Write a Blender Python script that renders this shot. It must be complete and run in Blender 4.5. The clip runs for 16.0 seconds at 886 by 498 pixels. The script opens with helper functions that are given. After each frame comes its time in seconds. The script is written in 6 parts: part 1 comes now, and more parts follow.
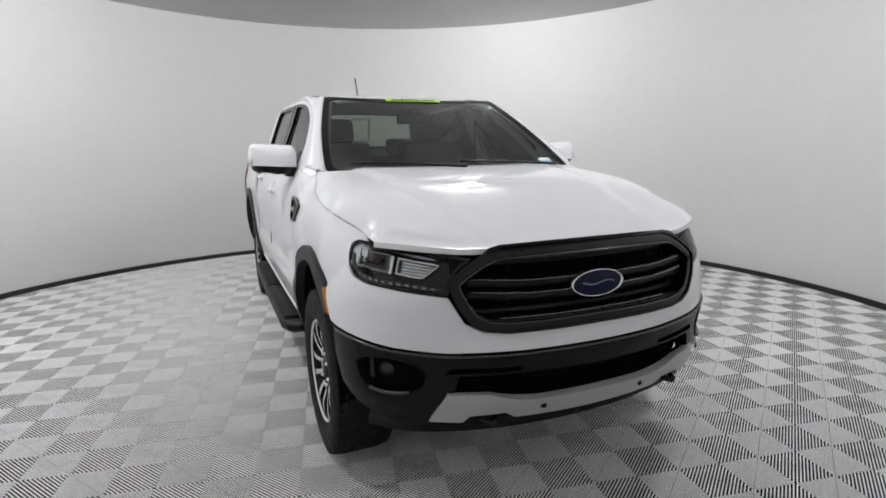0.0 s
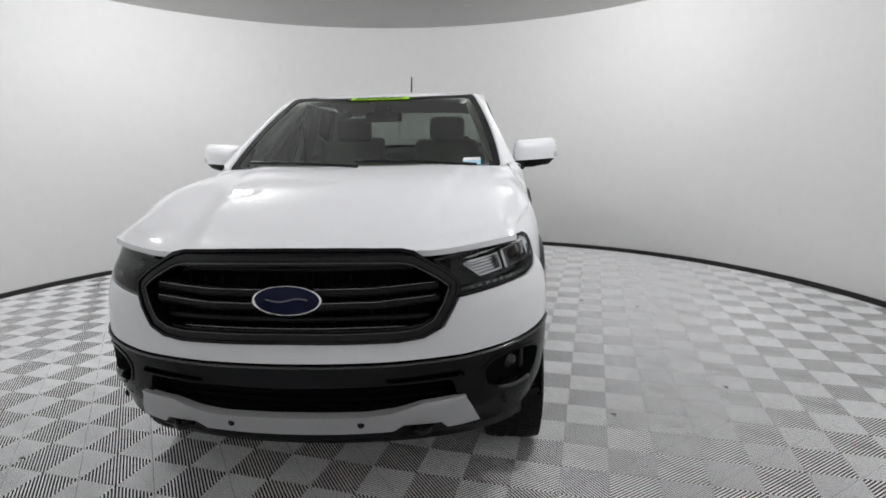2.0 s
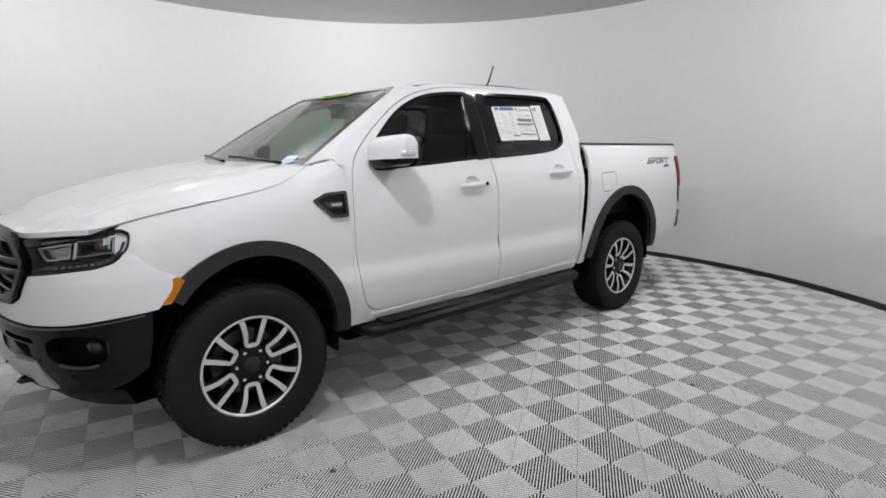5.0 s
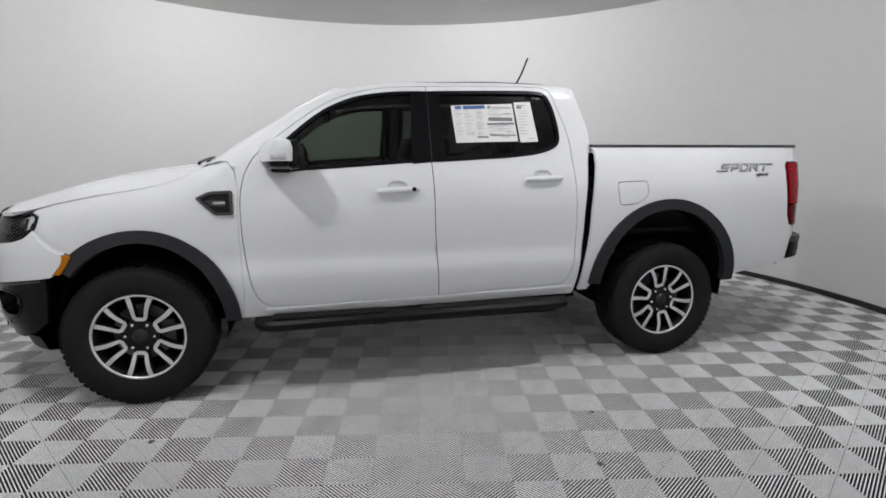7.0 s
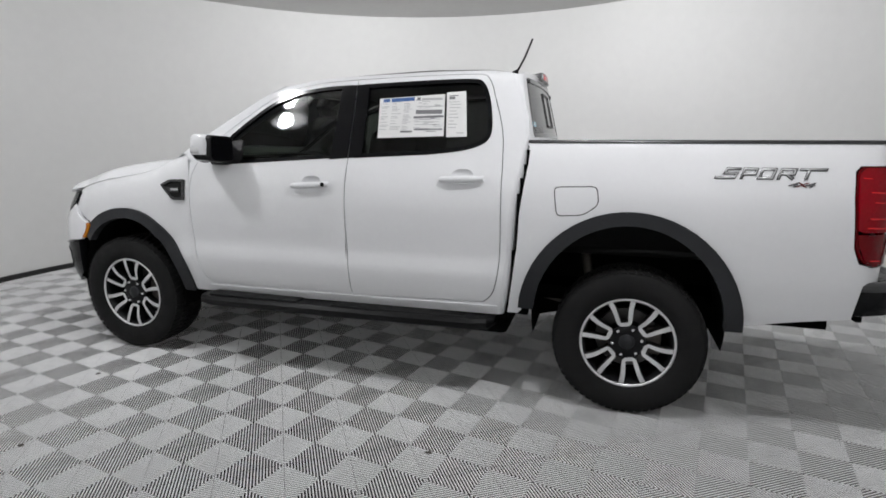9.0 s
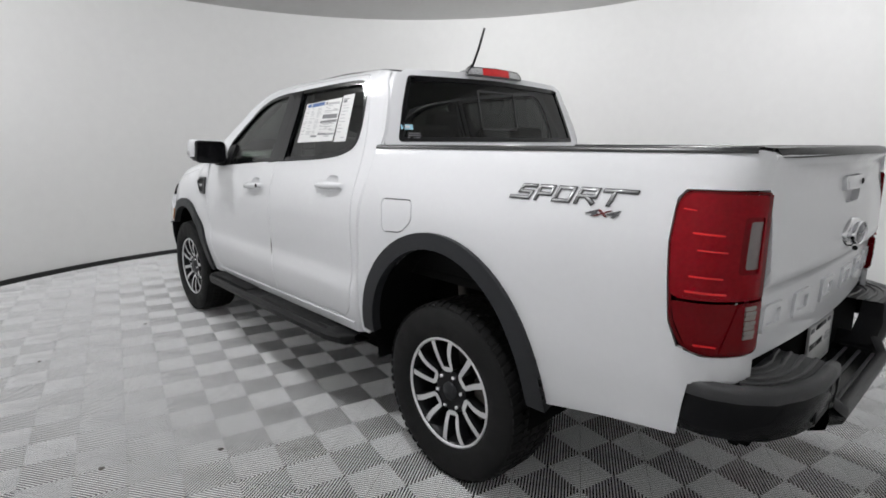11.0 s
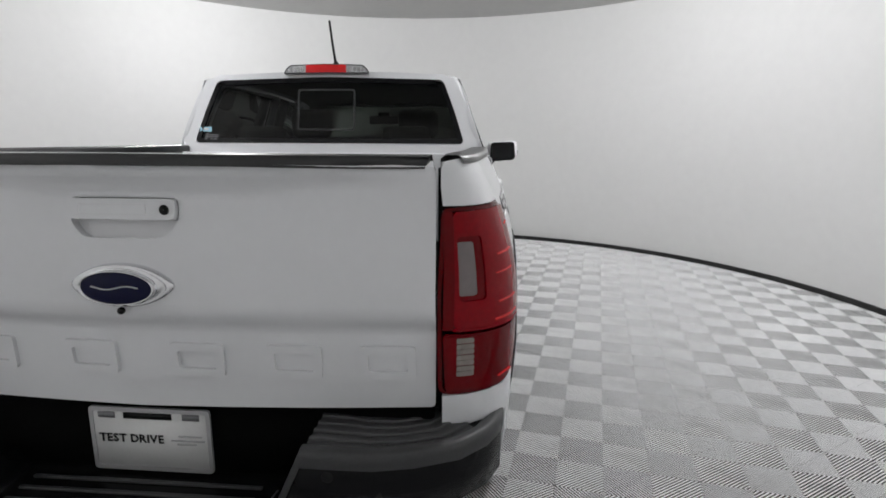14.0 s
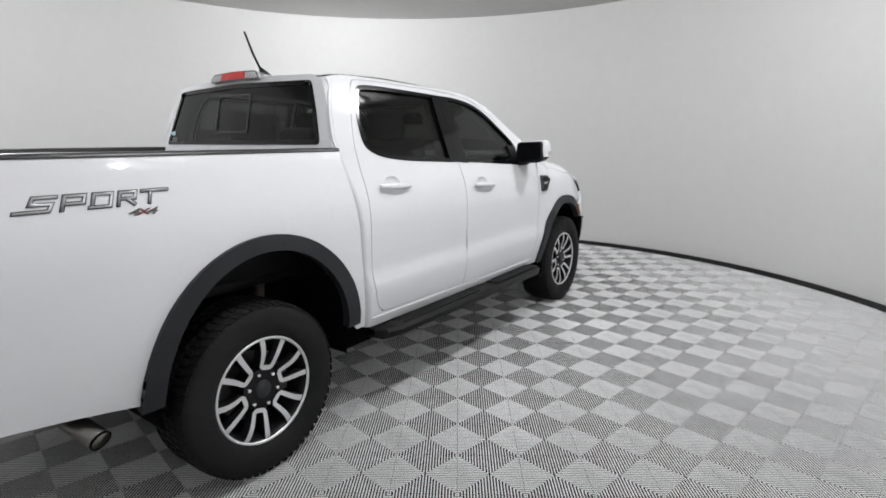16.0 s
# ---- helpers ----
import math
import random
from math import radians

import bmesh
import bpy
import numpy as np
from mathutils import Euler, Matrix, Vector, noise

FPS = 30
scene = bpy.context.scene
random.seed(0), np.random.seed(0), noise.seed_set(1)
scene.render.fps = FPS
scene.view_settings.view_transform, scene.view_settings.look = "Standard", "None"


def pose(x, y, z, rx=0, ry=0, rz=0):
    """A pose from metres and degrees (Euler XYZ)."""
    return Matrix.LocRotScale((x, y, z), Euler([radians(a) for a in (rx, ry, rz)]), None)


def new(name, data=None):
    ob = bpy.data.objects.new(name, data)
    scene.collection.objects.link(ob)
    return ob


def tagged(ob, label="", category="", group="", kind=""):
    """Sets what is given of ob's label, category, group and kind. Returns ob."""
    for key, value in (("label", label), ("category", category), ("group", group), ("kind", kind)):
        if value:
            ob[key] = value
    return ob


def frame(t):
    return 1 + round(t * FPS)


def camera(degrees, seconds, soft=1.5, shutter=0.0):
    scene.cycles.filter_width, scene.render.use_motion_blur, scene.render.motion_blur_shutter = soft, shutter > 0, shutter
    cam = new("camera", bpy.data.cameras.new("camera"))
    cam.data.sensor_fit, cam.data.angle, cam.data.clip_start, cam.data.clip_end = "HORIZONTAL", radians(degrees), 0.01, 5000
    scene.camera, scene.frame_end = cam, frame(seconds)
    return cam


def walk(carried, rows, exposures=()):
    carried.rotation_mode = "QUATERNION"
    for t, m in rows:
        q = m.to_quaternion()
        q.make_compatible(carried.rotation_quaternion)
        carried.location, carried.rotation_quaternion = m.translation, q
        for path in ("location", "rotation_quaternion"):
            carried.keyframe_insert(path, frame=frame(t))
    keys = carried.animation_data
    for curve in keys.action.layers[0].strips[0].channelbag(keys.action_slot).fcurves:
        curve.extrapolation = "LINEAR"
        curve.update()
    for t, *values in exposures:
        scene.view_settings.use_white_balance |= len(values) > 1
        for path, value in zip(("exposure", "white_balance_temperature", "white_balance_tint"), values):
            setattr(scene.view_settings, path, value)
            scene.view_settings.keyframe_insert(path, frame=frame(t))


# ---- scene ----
from mathutils.geometry import delaunay_2d_cdt

cam = camera(79.1, 16.0, 1.7)
PATH = [
    (0.0, pose(4.013, -1.308, 1.380, 79.84, 0.93, 66.40)),
    (0.5, pose(4.129, -0.848, 1.376, 79.42, 0.73, 73.09)),
    (1.0, pose(4.193, -0.358, 1.373, 79.14, 0.45, 80.09)),
    (1.5, pose(4.194, 0.172, 1.370, 79.41, 0.96, 87.44)),
    (2.0, pose(4.134, 0.659, 1.369, 79.83, 1.04, 94.32)),
    (2.5, pose(4.000, 1.184, 1.367, 79.57, 1.26, 101.88)),
    (3.0, pose(3.816, 1.649, 1.366, 79.12, 0.80, 109.00)),
    (3.5, pose(3.567, 2.102, 1.366, 79.13, 0.57, 116.29)),
    (4.0, pose(3.262, 2.520, 1.367, 79.46, 0.42, 123.60)),
    (4.5, pose(2.894, 2.909, 1.368, 79.44, 0.31, 131.13)),
    (5.0, pose(2.507, 3.225, 1.370, 79.48, 0.25, 138.16)),
    (5.5, pose(2.082, 3.492, 1.373, 79.50, 0.19, 145.22)),
    (6.0, pose(1.625, 3.707, 1.376, 79.52, 0.13, 152.33)),
    (6.5, pose(1.141, 3.864, 1.379, 79.53, 0.08, 159.48)),
    (7.0, pose(0.638, 3.960, 1.383, 79.53, 0.03, 166.69)),
    (7.5, pose(0.157, 3.992, 1.387, 78.98, -0.14, 173.49)),
    (8.0, pose(-0.399, 3.958, 1.392, 78.83, -0.12, 181.32)),
    (8.5, pose(-0.932, 3.852, 1.398, 78.78, -0.15, 188.97)),
    (9.0, pose(-1.450, 3.674, 1.403, 78.72, -0.16, 196.68)),
    (9.5, pose(-1.943, 3.427, 1.409, 78.66, -0.17, 204.44)),
    (10.0, pose(-2.402, 3.112, 1.414, 78.60, -0.17, 212.26)),
    (10.5, pose(-2.815, 2.736, 1.420, 78.54, -0.15, 220.13)),
    (11.0, pose(-3.158, 2.328, 1.425, 78.80, -0.09, 227.62)),
    (11.5, pose(-3.449, 1.871, 1.430, 78.84, -0.05, 235.25)),
    (12.0, pose(-3.673, 1.386, 1.435, 78.65, 0.12, 242.73)),
    (12.5, pose(-3.840, 0.844, 1.439, 78.48, -0.06, 250.77)),
    (13.0, pose(-3.930, 0.289, 1.442, 78.53, -0.06, 258.69)),
    (13.5, pose(-3.941, -0.296, 1.445, 78.58, -0.08, 266.94)),
    (14.0, pose(-3.877, -0.836, 1.448, 78.54, -0.27, 274.64)),
    (14.5, pose(-3.728, -1.400, 1.449, 78.44, -0.34, 282.88)),
    (15.0, pose(-3.523, -1.891, 1.450, 78.46, -0.06, 290.34)),
    (15.5, pose(-3.246, -2.366, 1.450, 78.56, 0.13, 298.05)),
    (16.0, pose(-2.927, -2.779, 1.449, 78.55, 0.25, 305.38)),
]
walk(cam, PATH, [(0.0, 0.0), (4.5, 0.0), (6.8, -0.21), (8.2, -0.21), (10.4, 0.0), (16.0, 0.0)])

# world, lights and exposure
world = bpy.data.worlds.new("world")
scene.world = world
world.use_nodes = True
world.node_tree.nodes["Background"].inputs[0].default_value = (0.8, 0.85, 0.9, 1)
world.node_tree.nodes["Background"].inputs[1].default_value = 0.02
scene.view_settings.exposure = 0.0
LAMP_WATTS = 93
CX, CY = 0.115, -0.09          # centre of the round booth
WALL_R, CEIL_Z = 4.22, 3.17


# ---- materials ----
def mat(name, color, rough=0.5, metal=0.0, coat=0.0, vary=0.0, scale=8.0, bump=0.0, bump_scale=60.0,
        spec=0.5, coat_rough=0.04, rvary=0.0):
    """A principled material with colour variation at two scales and fine relief."""
    m = bpy.data.materials.new(name)
    m.use_nodes = True
    nt = m.node_tree
    b = nt.nodes["Principled BSDF"]
    b.inputs["Base Color"].default_value = (*color, 1)
    b.inputs["Roughness"].default_value = rough
    b.inputs["Metallic"].default_value = metal
    b.inputs["Coat Weight"].default_value = coat
    b.inputs["Coat Roughness"].default_value = coat_rough
    b.inputs["Specular IOR Level"].default_value = spec
    tc = nt.nodes.new("ShaderNodeTexCoord")
    if vary > 0:
        big = nt.nodes.new("ShaderNodeTexNoise")
        big.inputs["Scale"].default_value = scale
        big.inputs["Detail"].default_value = 6
        fine = nt.nodes.new("ShaderNodeTexNoise")
        fine.inputs["Scale"].default_value = scale * 14
        fine.inputs["Detail"].default_value = 3
        nt.links.new(tc.outputs["Object"], big.inputs["Vector"])
        nt.links.new(tc.outputs["Object"], fine.inputs["Vector"])
        add = nt.nodes.new("ShaderNodeMath")
        add.operation = "ADD"
        nt.links.new(big.outputs["Fac"], add.inputs[0])
        nt.links.new(fine.outputs["Fac"], add.inputs[1])
        ramp = nt.nodes.new("ShaderNodeMapRange")
        ramp.inputs["From Min"].default_value = 0.6
        ramp.inputs["From Max"].default_value = 1.4
        ramp.inputs["To Min"].default_value = 1 - vary
        ramp.inputs["To Max"].default_value = 1 + vary
        nt.links.new(add.outputs[0], ramp.inputs["Value"])
        mul = nt.nodes.new("ShaderNodeVectorMath")
        mul.operation = "SCALE"
        mul.inputs[0].default_value = color
        nt.links.new(ramp.outputs[0], mul.inputs["Scale"])
        nt.links.new(mul.outputs[0], b.inputs["Base Color"])
        if rvary > 0:
            rr = nt.nodes.new("ShaderNodeMapRange")
            rr.inputs["From Min"].default_value = 0.3
            rr.inputs["From Max"].default_value = 0.7
            rr.inputs["To Min"].default_value = max(0.02, rough - rvary)
            rr.inputs["To Max"].default_value = min(1.0, rough + rvary)
            nt.links.new(big.outputs["Fac"], rr.inputs["Value"])
            nt.links.new(rr.outputs[0], b.inputs["Roughness"])
    if bump > 0:
        n = nt.nodes.new("ShaderNodeTexNoise")
        n.inputs["Scale"].default_value = bump_scale
        n.inputs["Detail"].default_value = 4
        nt.links.new(tc.outputs["Object"], n.inputs["Vector"])
        bp = nt.nodes.new("ShaderNodeBump")
        bp.inputs["Strength"].default_value = bump
        bp.inputs["Distance"].default_value = 0.01
        nt.links.new(n.outputs["Fac"], bp.inputs["Height"])
        nt.links.new(bp.outputs["Normal"], b.inputs["Normal"])
    return m


def pane(name, tint, gloss=0.02, ior=1.5):
    """Thin sheet glass: tinted see-through with a mirror gloss by Fresnel."""
    m = bpy.data.materials.new(name)
    m.use_nodes = True
    nt = m.node_tree
    nt.nodes.clear()
    out = nt.nodes.new("ShaderNodeOutputMaterial")
    mix = nt.nodes.new("ShaderNodeMixShader")
    clear = nt.nodes.new("ShaderNodeBsdfTransparent")
    clear.inputs[0].default_value = (*tint, 1)
    shine = nt.nodes.new("ShaderNodeBsdfGlossy")
    shine.inputs["Color"].default_value = (0.95, 0.95, 0.95, 1)
    shine.inputs["Roughness"].default_value = gloss
    fres = nt.nodes.new("ShaderNodeFresnel")
    fres.inputs["IOR"].default_value = ior
    nt.links.new(fres.outputs[0], mix.inputs[0])
    nt.links.new(clear.outputs[0], mix.inputs[1])
    nt.links.new(shine.outputs[0], mix.inputs[2])
    nt.links.new(mix.outputs[0], out.inputs[0])
    return m


def glow(name, color, strength):
    m = bpy.data.materials.new(name)
    m.use_nodes = True
    b = m.node_tree.nodes["Principled BSDF"]
    b.inputs["Base Color"].default_value = (*color, 1)
    b.inputs["Emission Color"].default_value = (*color, 1)
    b.inputs["Emission Strength"].default_value = strength
    return m


WHITE = mat("white_paint", (0.765, 0.77, 0.788), 0.5, 0.0, 0.8, 0.014, 3.0, coat_rough=0.03, spec=0.0)
FLARE = mat("grey_cladding", (0.026, 0.027, 0.030), 0.42, 0.0, 0.0, 0.10, 10.0, 0.10, 500, spec=0.2)
BUMPER = mat("dark_grey_bumper", (0.008, 0.0083, 0.0095), 0.20, 0.0, 0.0, 0.10, 6.0, 0.05, 500, spec=0.15)
BLACK = mat("black_plastic", (0.007, 0.007, 0.0075), 0.42, 0.0, 0.0, 0.15, 12.0, 0.10, 400, spec=0.2)
GLOSS_BLACK = mat("gloss_black", (0.004, 0.004, 0.005), 0.10, 0.0, 0.0, spec=0.26)
BEAD = mat("gloss_bead", (0.012, 0.012, 0.013), 0.14, 0.0, 0.0, spec=0.9)
# near-black underbody; also colours the strips that stand for shade in gaps
CAVITY = mat("underbody_and_shade_black", (0.004, 0.004, 0.004), 0.9, 0.0, 0.0, 0.2, 9.0, spec=0.05)
SATIN = mat("satin_dark_metal", (0.045, 0.045, 0.048), 0.28, 0.35, 0.2, 0.05, 10.0)
SILVER = mat("silver_skid_paint", (0.46, 0.46, 0.47), 0.36, 0.35, 0.0, 0.05, 8.0, 0.03, 600)
CHROME = mat("chrome", (0.80, 0.80, 0.82), 0.06, 1.0)
MACHINED = mat("machined_alloy", (0.74, 0.74, 0.75), 0.36, 0.55, 0.3, 0.04, 30.0)
RIM_DARK = mat("rim_dark_paint", (0.008, 0.008, 0.009), 0.40, 0.0, 0.0, spec=0.2)
RUBBER = mat("tyre_rubber", (0.011, 0.011, 0.0112), 0.70, 0.0, 0.0, 0.18, 20.0, 0.12, 220, spec=0.18, rvary=0.1)
STEEL = mat("brake_steel", (0.10, 0.097, 0.094), 0.38, 0.9, 0.0, 0.15, 25.0)
EXHAUST = mat("exhaust_steel", (0.22, 0.21, 0.195), 0.34, 1.0, 0.0, 0.15, 20.0)
AMBER = mat("amber_lens", (0.46, 0.15, 0.004), 0.15, 0.0, 0.0, 0.08, 60.0, spec=0.2)
RED = mat("red_lens", (0.23, 0.0003, 0.005), 0.02, 0.0, 0.0, 0.16, 6.0, spec=0.18)
# brake lens red, also the colour of the painted lens glints
RED_BRIGHT = mat("red_lens_and_glint", (0.72, 0.010, 0.014), 0.20, 0.0, 0.0, 0.1, 30.0)
RED_DARK = mat("dark_red_lens", (0.10, 0.0004, 0.002), 0.04, 0.0, 0.0, 0.15, 14.0, spec=0.16)
LENS_GREY = mat("clear_lens_grey", (0.070, 0.045, 0.045), 0.22, 0.2, 0.8, 0.1, 40.0)
LENS_RIB = mat("ribbed_clear_lens", (0.26, 0.22, 0.20), 0.22, 0.3, 0.8, 0.25, 45.0, 0.3, 120)
LENS_WINDOW = mat("clear_lens_window", (0.17, 0.14, 0.14), 0.25, 0.1, 0.6, 0.1, 40.0)
LENS_WHITE = mat("clear_lens_white", (0.62, 0.62, 0.63), 0.2, 0.2, 0.8, 0.15, 60.0, 0.25, 200)
FOG_LENS = mat("fog_lens", (0.024, 0.024, 0.026), 0.16, 0.2, 0.1, 0.1, 40.0)
GRILLE_TRIM = mat("grille_dark_gloss", (0.005, 0.005, 0.006), 0.13, 0.0, 0.0, 0.05, 10.0, spec=0.28)
REFLECTOR = mat("lamp_reflector", (0.55, 0.55, 0.56), 0.18, 0.9)
GLASS_CLEAR = pane("windshield_glass", (0.83, 0.95, 0.84), ior=1.62)
GLASS_FRONT = pane("front_door_glass", (0.26, 0.295, 0.262), ior=1.38)
GLASS_DARK = pane("privacy_glass", (0.12, 0.125, 0.122), ior=1.38)
GLASS_REAR = pane("rear_window_glass", (0.24, 0.25, 0.245), ior=1.3)
GLASS_LAMP = pane("headlamp_cover", (0.92, 0.93, 0.94), 0.02, 1.25)
SEAT = mat("dark_seat_cloth", (0.19, 0.195, 0.188), 0.8, 0.0, 0.0, 0.12, 14.0, 0.2, 300)
TRIM_GREY = mat("grey_cabin_trim", (0.46, 0.465, 0.445), 0.7, 0.0, 0.0, 0.06, 10.0)
BLUE = mat("blue_enamel", (0.004, 0.005, 0.030), 0.15, 0.0, 0.0, spec=0.2)
PAPER = mat("paper", (0.74, 0.74, 0.735), 0.55, 0.0, 0.0, 0.04, 10.0)
INK = mat("grey_ink", (0.18, 0.18, 0.19), 0.6, 0.0, 0.0, 0.2, 60.0)
INK_LIGHT = mat("pale_grey_ink", (0.45, 0.45, 0.46), 0.6, 0.0, 0.0, 0.15, 80.0)
INK_BLUE = mat("blue_ink", (0.05, 0.12, 0.32), 0.6, 0.0, 0.0, 0.2, 60.0)
PALE_BLUE = mat("pale_blue_card", (0.36, 0.66, 0.80), 0.5, 0.0, 0.0, 0.05, 30.0)
GREEN = mat("lime_green_vinyl", (0.36, 0.72, 0.02), 0.45, 0.0, 0.0, 0.05, 20.0)
DECAL = mat("dark_decal", (0.10, 0.10, 0.105), 0.35, 0.0, 0.0, 0.1, 30.0)
DECAL_SILVER = mat("silver_decal", (0.50, 0.50, 0.51), 0.3, 0.5, 0.0, 0.08, 40.0)
DECAL_RED = mat("red_decal", (0.13, 0.015, 0.018), 0.4)
WALL = mat("white_booth_wall", (0.68, 0.68, 0.672), 0.85, 0.0, 0.0, 0.025, 0.7, 0.03, 90)
CEILING = mat("grey_ceiling_fabric", (0.60, 0.597, 0.588), 0.92, 0.0, 0.0, 0.04, 1.3, 0.05, 140)
EDGING = mat("black_rubber_edging", (0.012, 0.012, 0.012), 0.6, 0.0, 0.0, 0.25, 6.0, 0.15, 80)
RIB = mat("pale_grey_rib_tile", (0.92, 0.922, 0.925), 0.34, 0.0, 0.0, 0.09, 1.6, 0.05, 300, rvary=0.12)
# mid band of the rib sides, shade between ribs put into the colour
RIB_LOW = mat("shaded_rib_side", (0.30, 0.30, 0.297), 0.7, 0.0, 0.0, 0.15, 5.0)
REAR_BUMPER = mat("gloss_dark_bumper", (0.006, 0.0062, 0.007), 0.22, 0.0, 0.0, 0.10, 6.0, 0.04, 500, spec=0.13)
CAP = mat("grey_black_cap", (0.020, 0.020, 0.021), 0.33, 0.0, 0.0, 0.12, 12.0, 0.08, 400, spec=0.5)
STEP = mat("grey_step_pad", (0.045, 0.045, 0.047), 0.40, 0.0, 0.0, 0.15, 12.0, 0.10, 400, spec=0.4)
# near-black lowest band of the rib sides, gap shade put into the colour
RIB_SHADE = mat("shaded_rib_foot", (0.014, 0.014, 0.014), 0.7, 0.0, 0.0, 0.2, 5.0)
CONCRETE = mat("dark_sub_floor", (0.012, 0.012, 0.012), 0.8, 0.0, 0.0, 0.2, 2.0)
LAMP_GLOW = glow("lamp_diffuser", (0.99, 0.99, 1.0), 3.0)
HOUSING = mat("lamp_housing", (0.6, 0.6, 0.6), 0.5)
RUST = mat("dull_steel", (0.12, 0.11, 0.10), 0.6, 0.5, 0.0, 0.3, 20.0)


# ---- mesh helpers ----
def finish(name, bm, material, parent=None, label="", smooth=True):
    me = bpy.data.meshes.new(name)
    if smooth:
        for f in bm.faces:
            f.smooth = True
    lay = bm.verts.layers.float_vector.get("skin_normal")
    normals = None
    if lay is not None:
        bm.normal_update()
        top = bm.faces.layers.int.get("skin_top")
        normals = [(l.vert[lay] if f[top] else f.normal).normalized() for f in bm.faces for l in f.loops]
    bm.to_mesh(me)
    bm.free()
    if normals:
        me.normals_split_custom_set(normals)
    me.materials.append(material)
    ob = new(name, me)
    if parent is not None:
        ob.parent = parent
    if label:
        ob["label"] = label
    return ob


TAIL = 0.035


def tail(x):
    """Lengthens the truck smoothly behind the rear wheels."""
    t = max(0.0, min(1.0, (-2.12 - x) / 0.40))
    return x - TAIL * t * t * (3 - 2 * t)


def part(name, bm, material, parent, label="", smooth=True):
    for v in bm.verts:
        if v.co.x < -2.12:
            v.co.x = tail(v.co.x)
    return finish(name, bm, material, parent, label, smooth)


def sharpen(bm, degrees=32):
    for e in bm.edges:
        if len(e.link_faces) != 2 or e.calc_face_angle(0) > radians(degrees):
            e.smooth = False
    return bm


def inside(p, loop):
    x, y = p
    odd = False
    j = len(loop) - 1
    for i in range(len(loop)):
        xi, yi = loop[i]
        xj, yj = loop[j]
        if (yi > y) != (yj > y) and x < (xj - xi) * (y - yi) / (yj - yi) + xi:
            odd = not odd
        j = i
    return odd


def resample(loop, h):
    out = []
    for i in range(len(loop)):
        a, b = Vector(loop[i]), Vector(loop[(i + 1) % len(loop)])
        n = max(1, int((b - a).length / h))
        out += [tuple(a.lerp(b, k / n)) for k in range(n)]
    return out


def rounded(loop, r=0.02, n=4):
    """Rounds the corners of a plane loop."""
    out = []
    m = len(loop)
    for i in range(m):
        p, a, b = Vector(loop[i]), Vector(loop[i - 1]), Vector(loop[(i + 1) % m])
        da, db = (a - p).length, (b - p).length
        k = min(r, da * 0.45, db * 0.45)
        s, e = p + (a - p).normalized() * k, p + (b - p).normalized() * k
        for j in range(n + 1):
            t = j / n
            out.append(tuple((1 - t) ** 2 * s + 2 * t * (1 - t) * p + t * t * e))
    return out


def curve_loop(pts, n=6):
    """A smooth open curve (Catmull-Rom) through plane points."""
    out = []
    for i in range(len(pts) - 1):
        p0 = Vector(pts[max(i - 1, 0)])
        p1, p2 = Vector(pts[i]), Vector(pts[i + 1])
        p3 = Vector(pts[min(i + 2, len(pts) - 1)])
        for k in range(n):
            t = k / n
            out.append(tuple(0.5 * (2 * p1 + (p2 - p0) * t + (2 * p0 - 5 * p1 + 4 * p2 - p3) * t * t
                                    + (3 * p1 - p0 - 3 * p2 + p3) * t ** 3)))
    out.append(tuple(pts[-1]))
    return out


def inset(loop, d):
    """The loop moved inwards by d."""
    area = sum(loop[i - 1][0] * loop[i][1] - loop[i][0] * loop[i - 1][1] for i in range(len(loop)))
    s = 1 if area > 0 else -1
    out = []
    m = len(loop)
    for i in range(m):
        p, a, b = Vector(loop[i]), Vector(loop[i - 1]), Vector(loop[(i + 1) % m])
        e1, e2 = (p - a).normalized(), (b - p).normalized()
        n1, n2 = Vector((-e1.y, e1.x)) * s, Vector((-e2.y, e2.x)) * s
        n = (n1 + n2)
        if n.length < 1e-6:
            n = n1
        n.normalize()
        out.append(tuple(p + n * d / max(0.45, n.dot(n1))))
    return out


def sym(half):
    """A closed loop from its half with y >= 0, mirrored in the first coordinate."""
    return list(half) + [(-a, b) for a, b in reversed(half) if abs(a) > 1e-6]


def outward(p):
    return p - Vector((max(-2.0, min(1.5, p.x)), 0, 0.9))


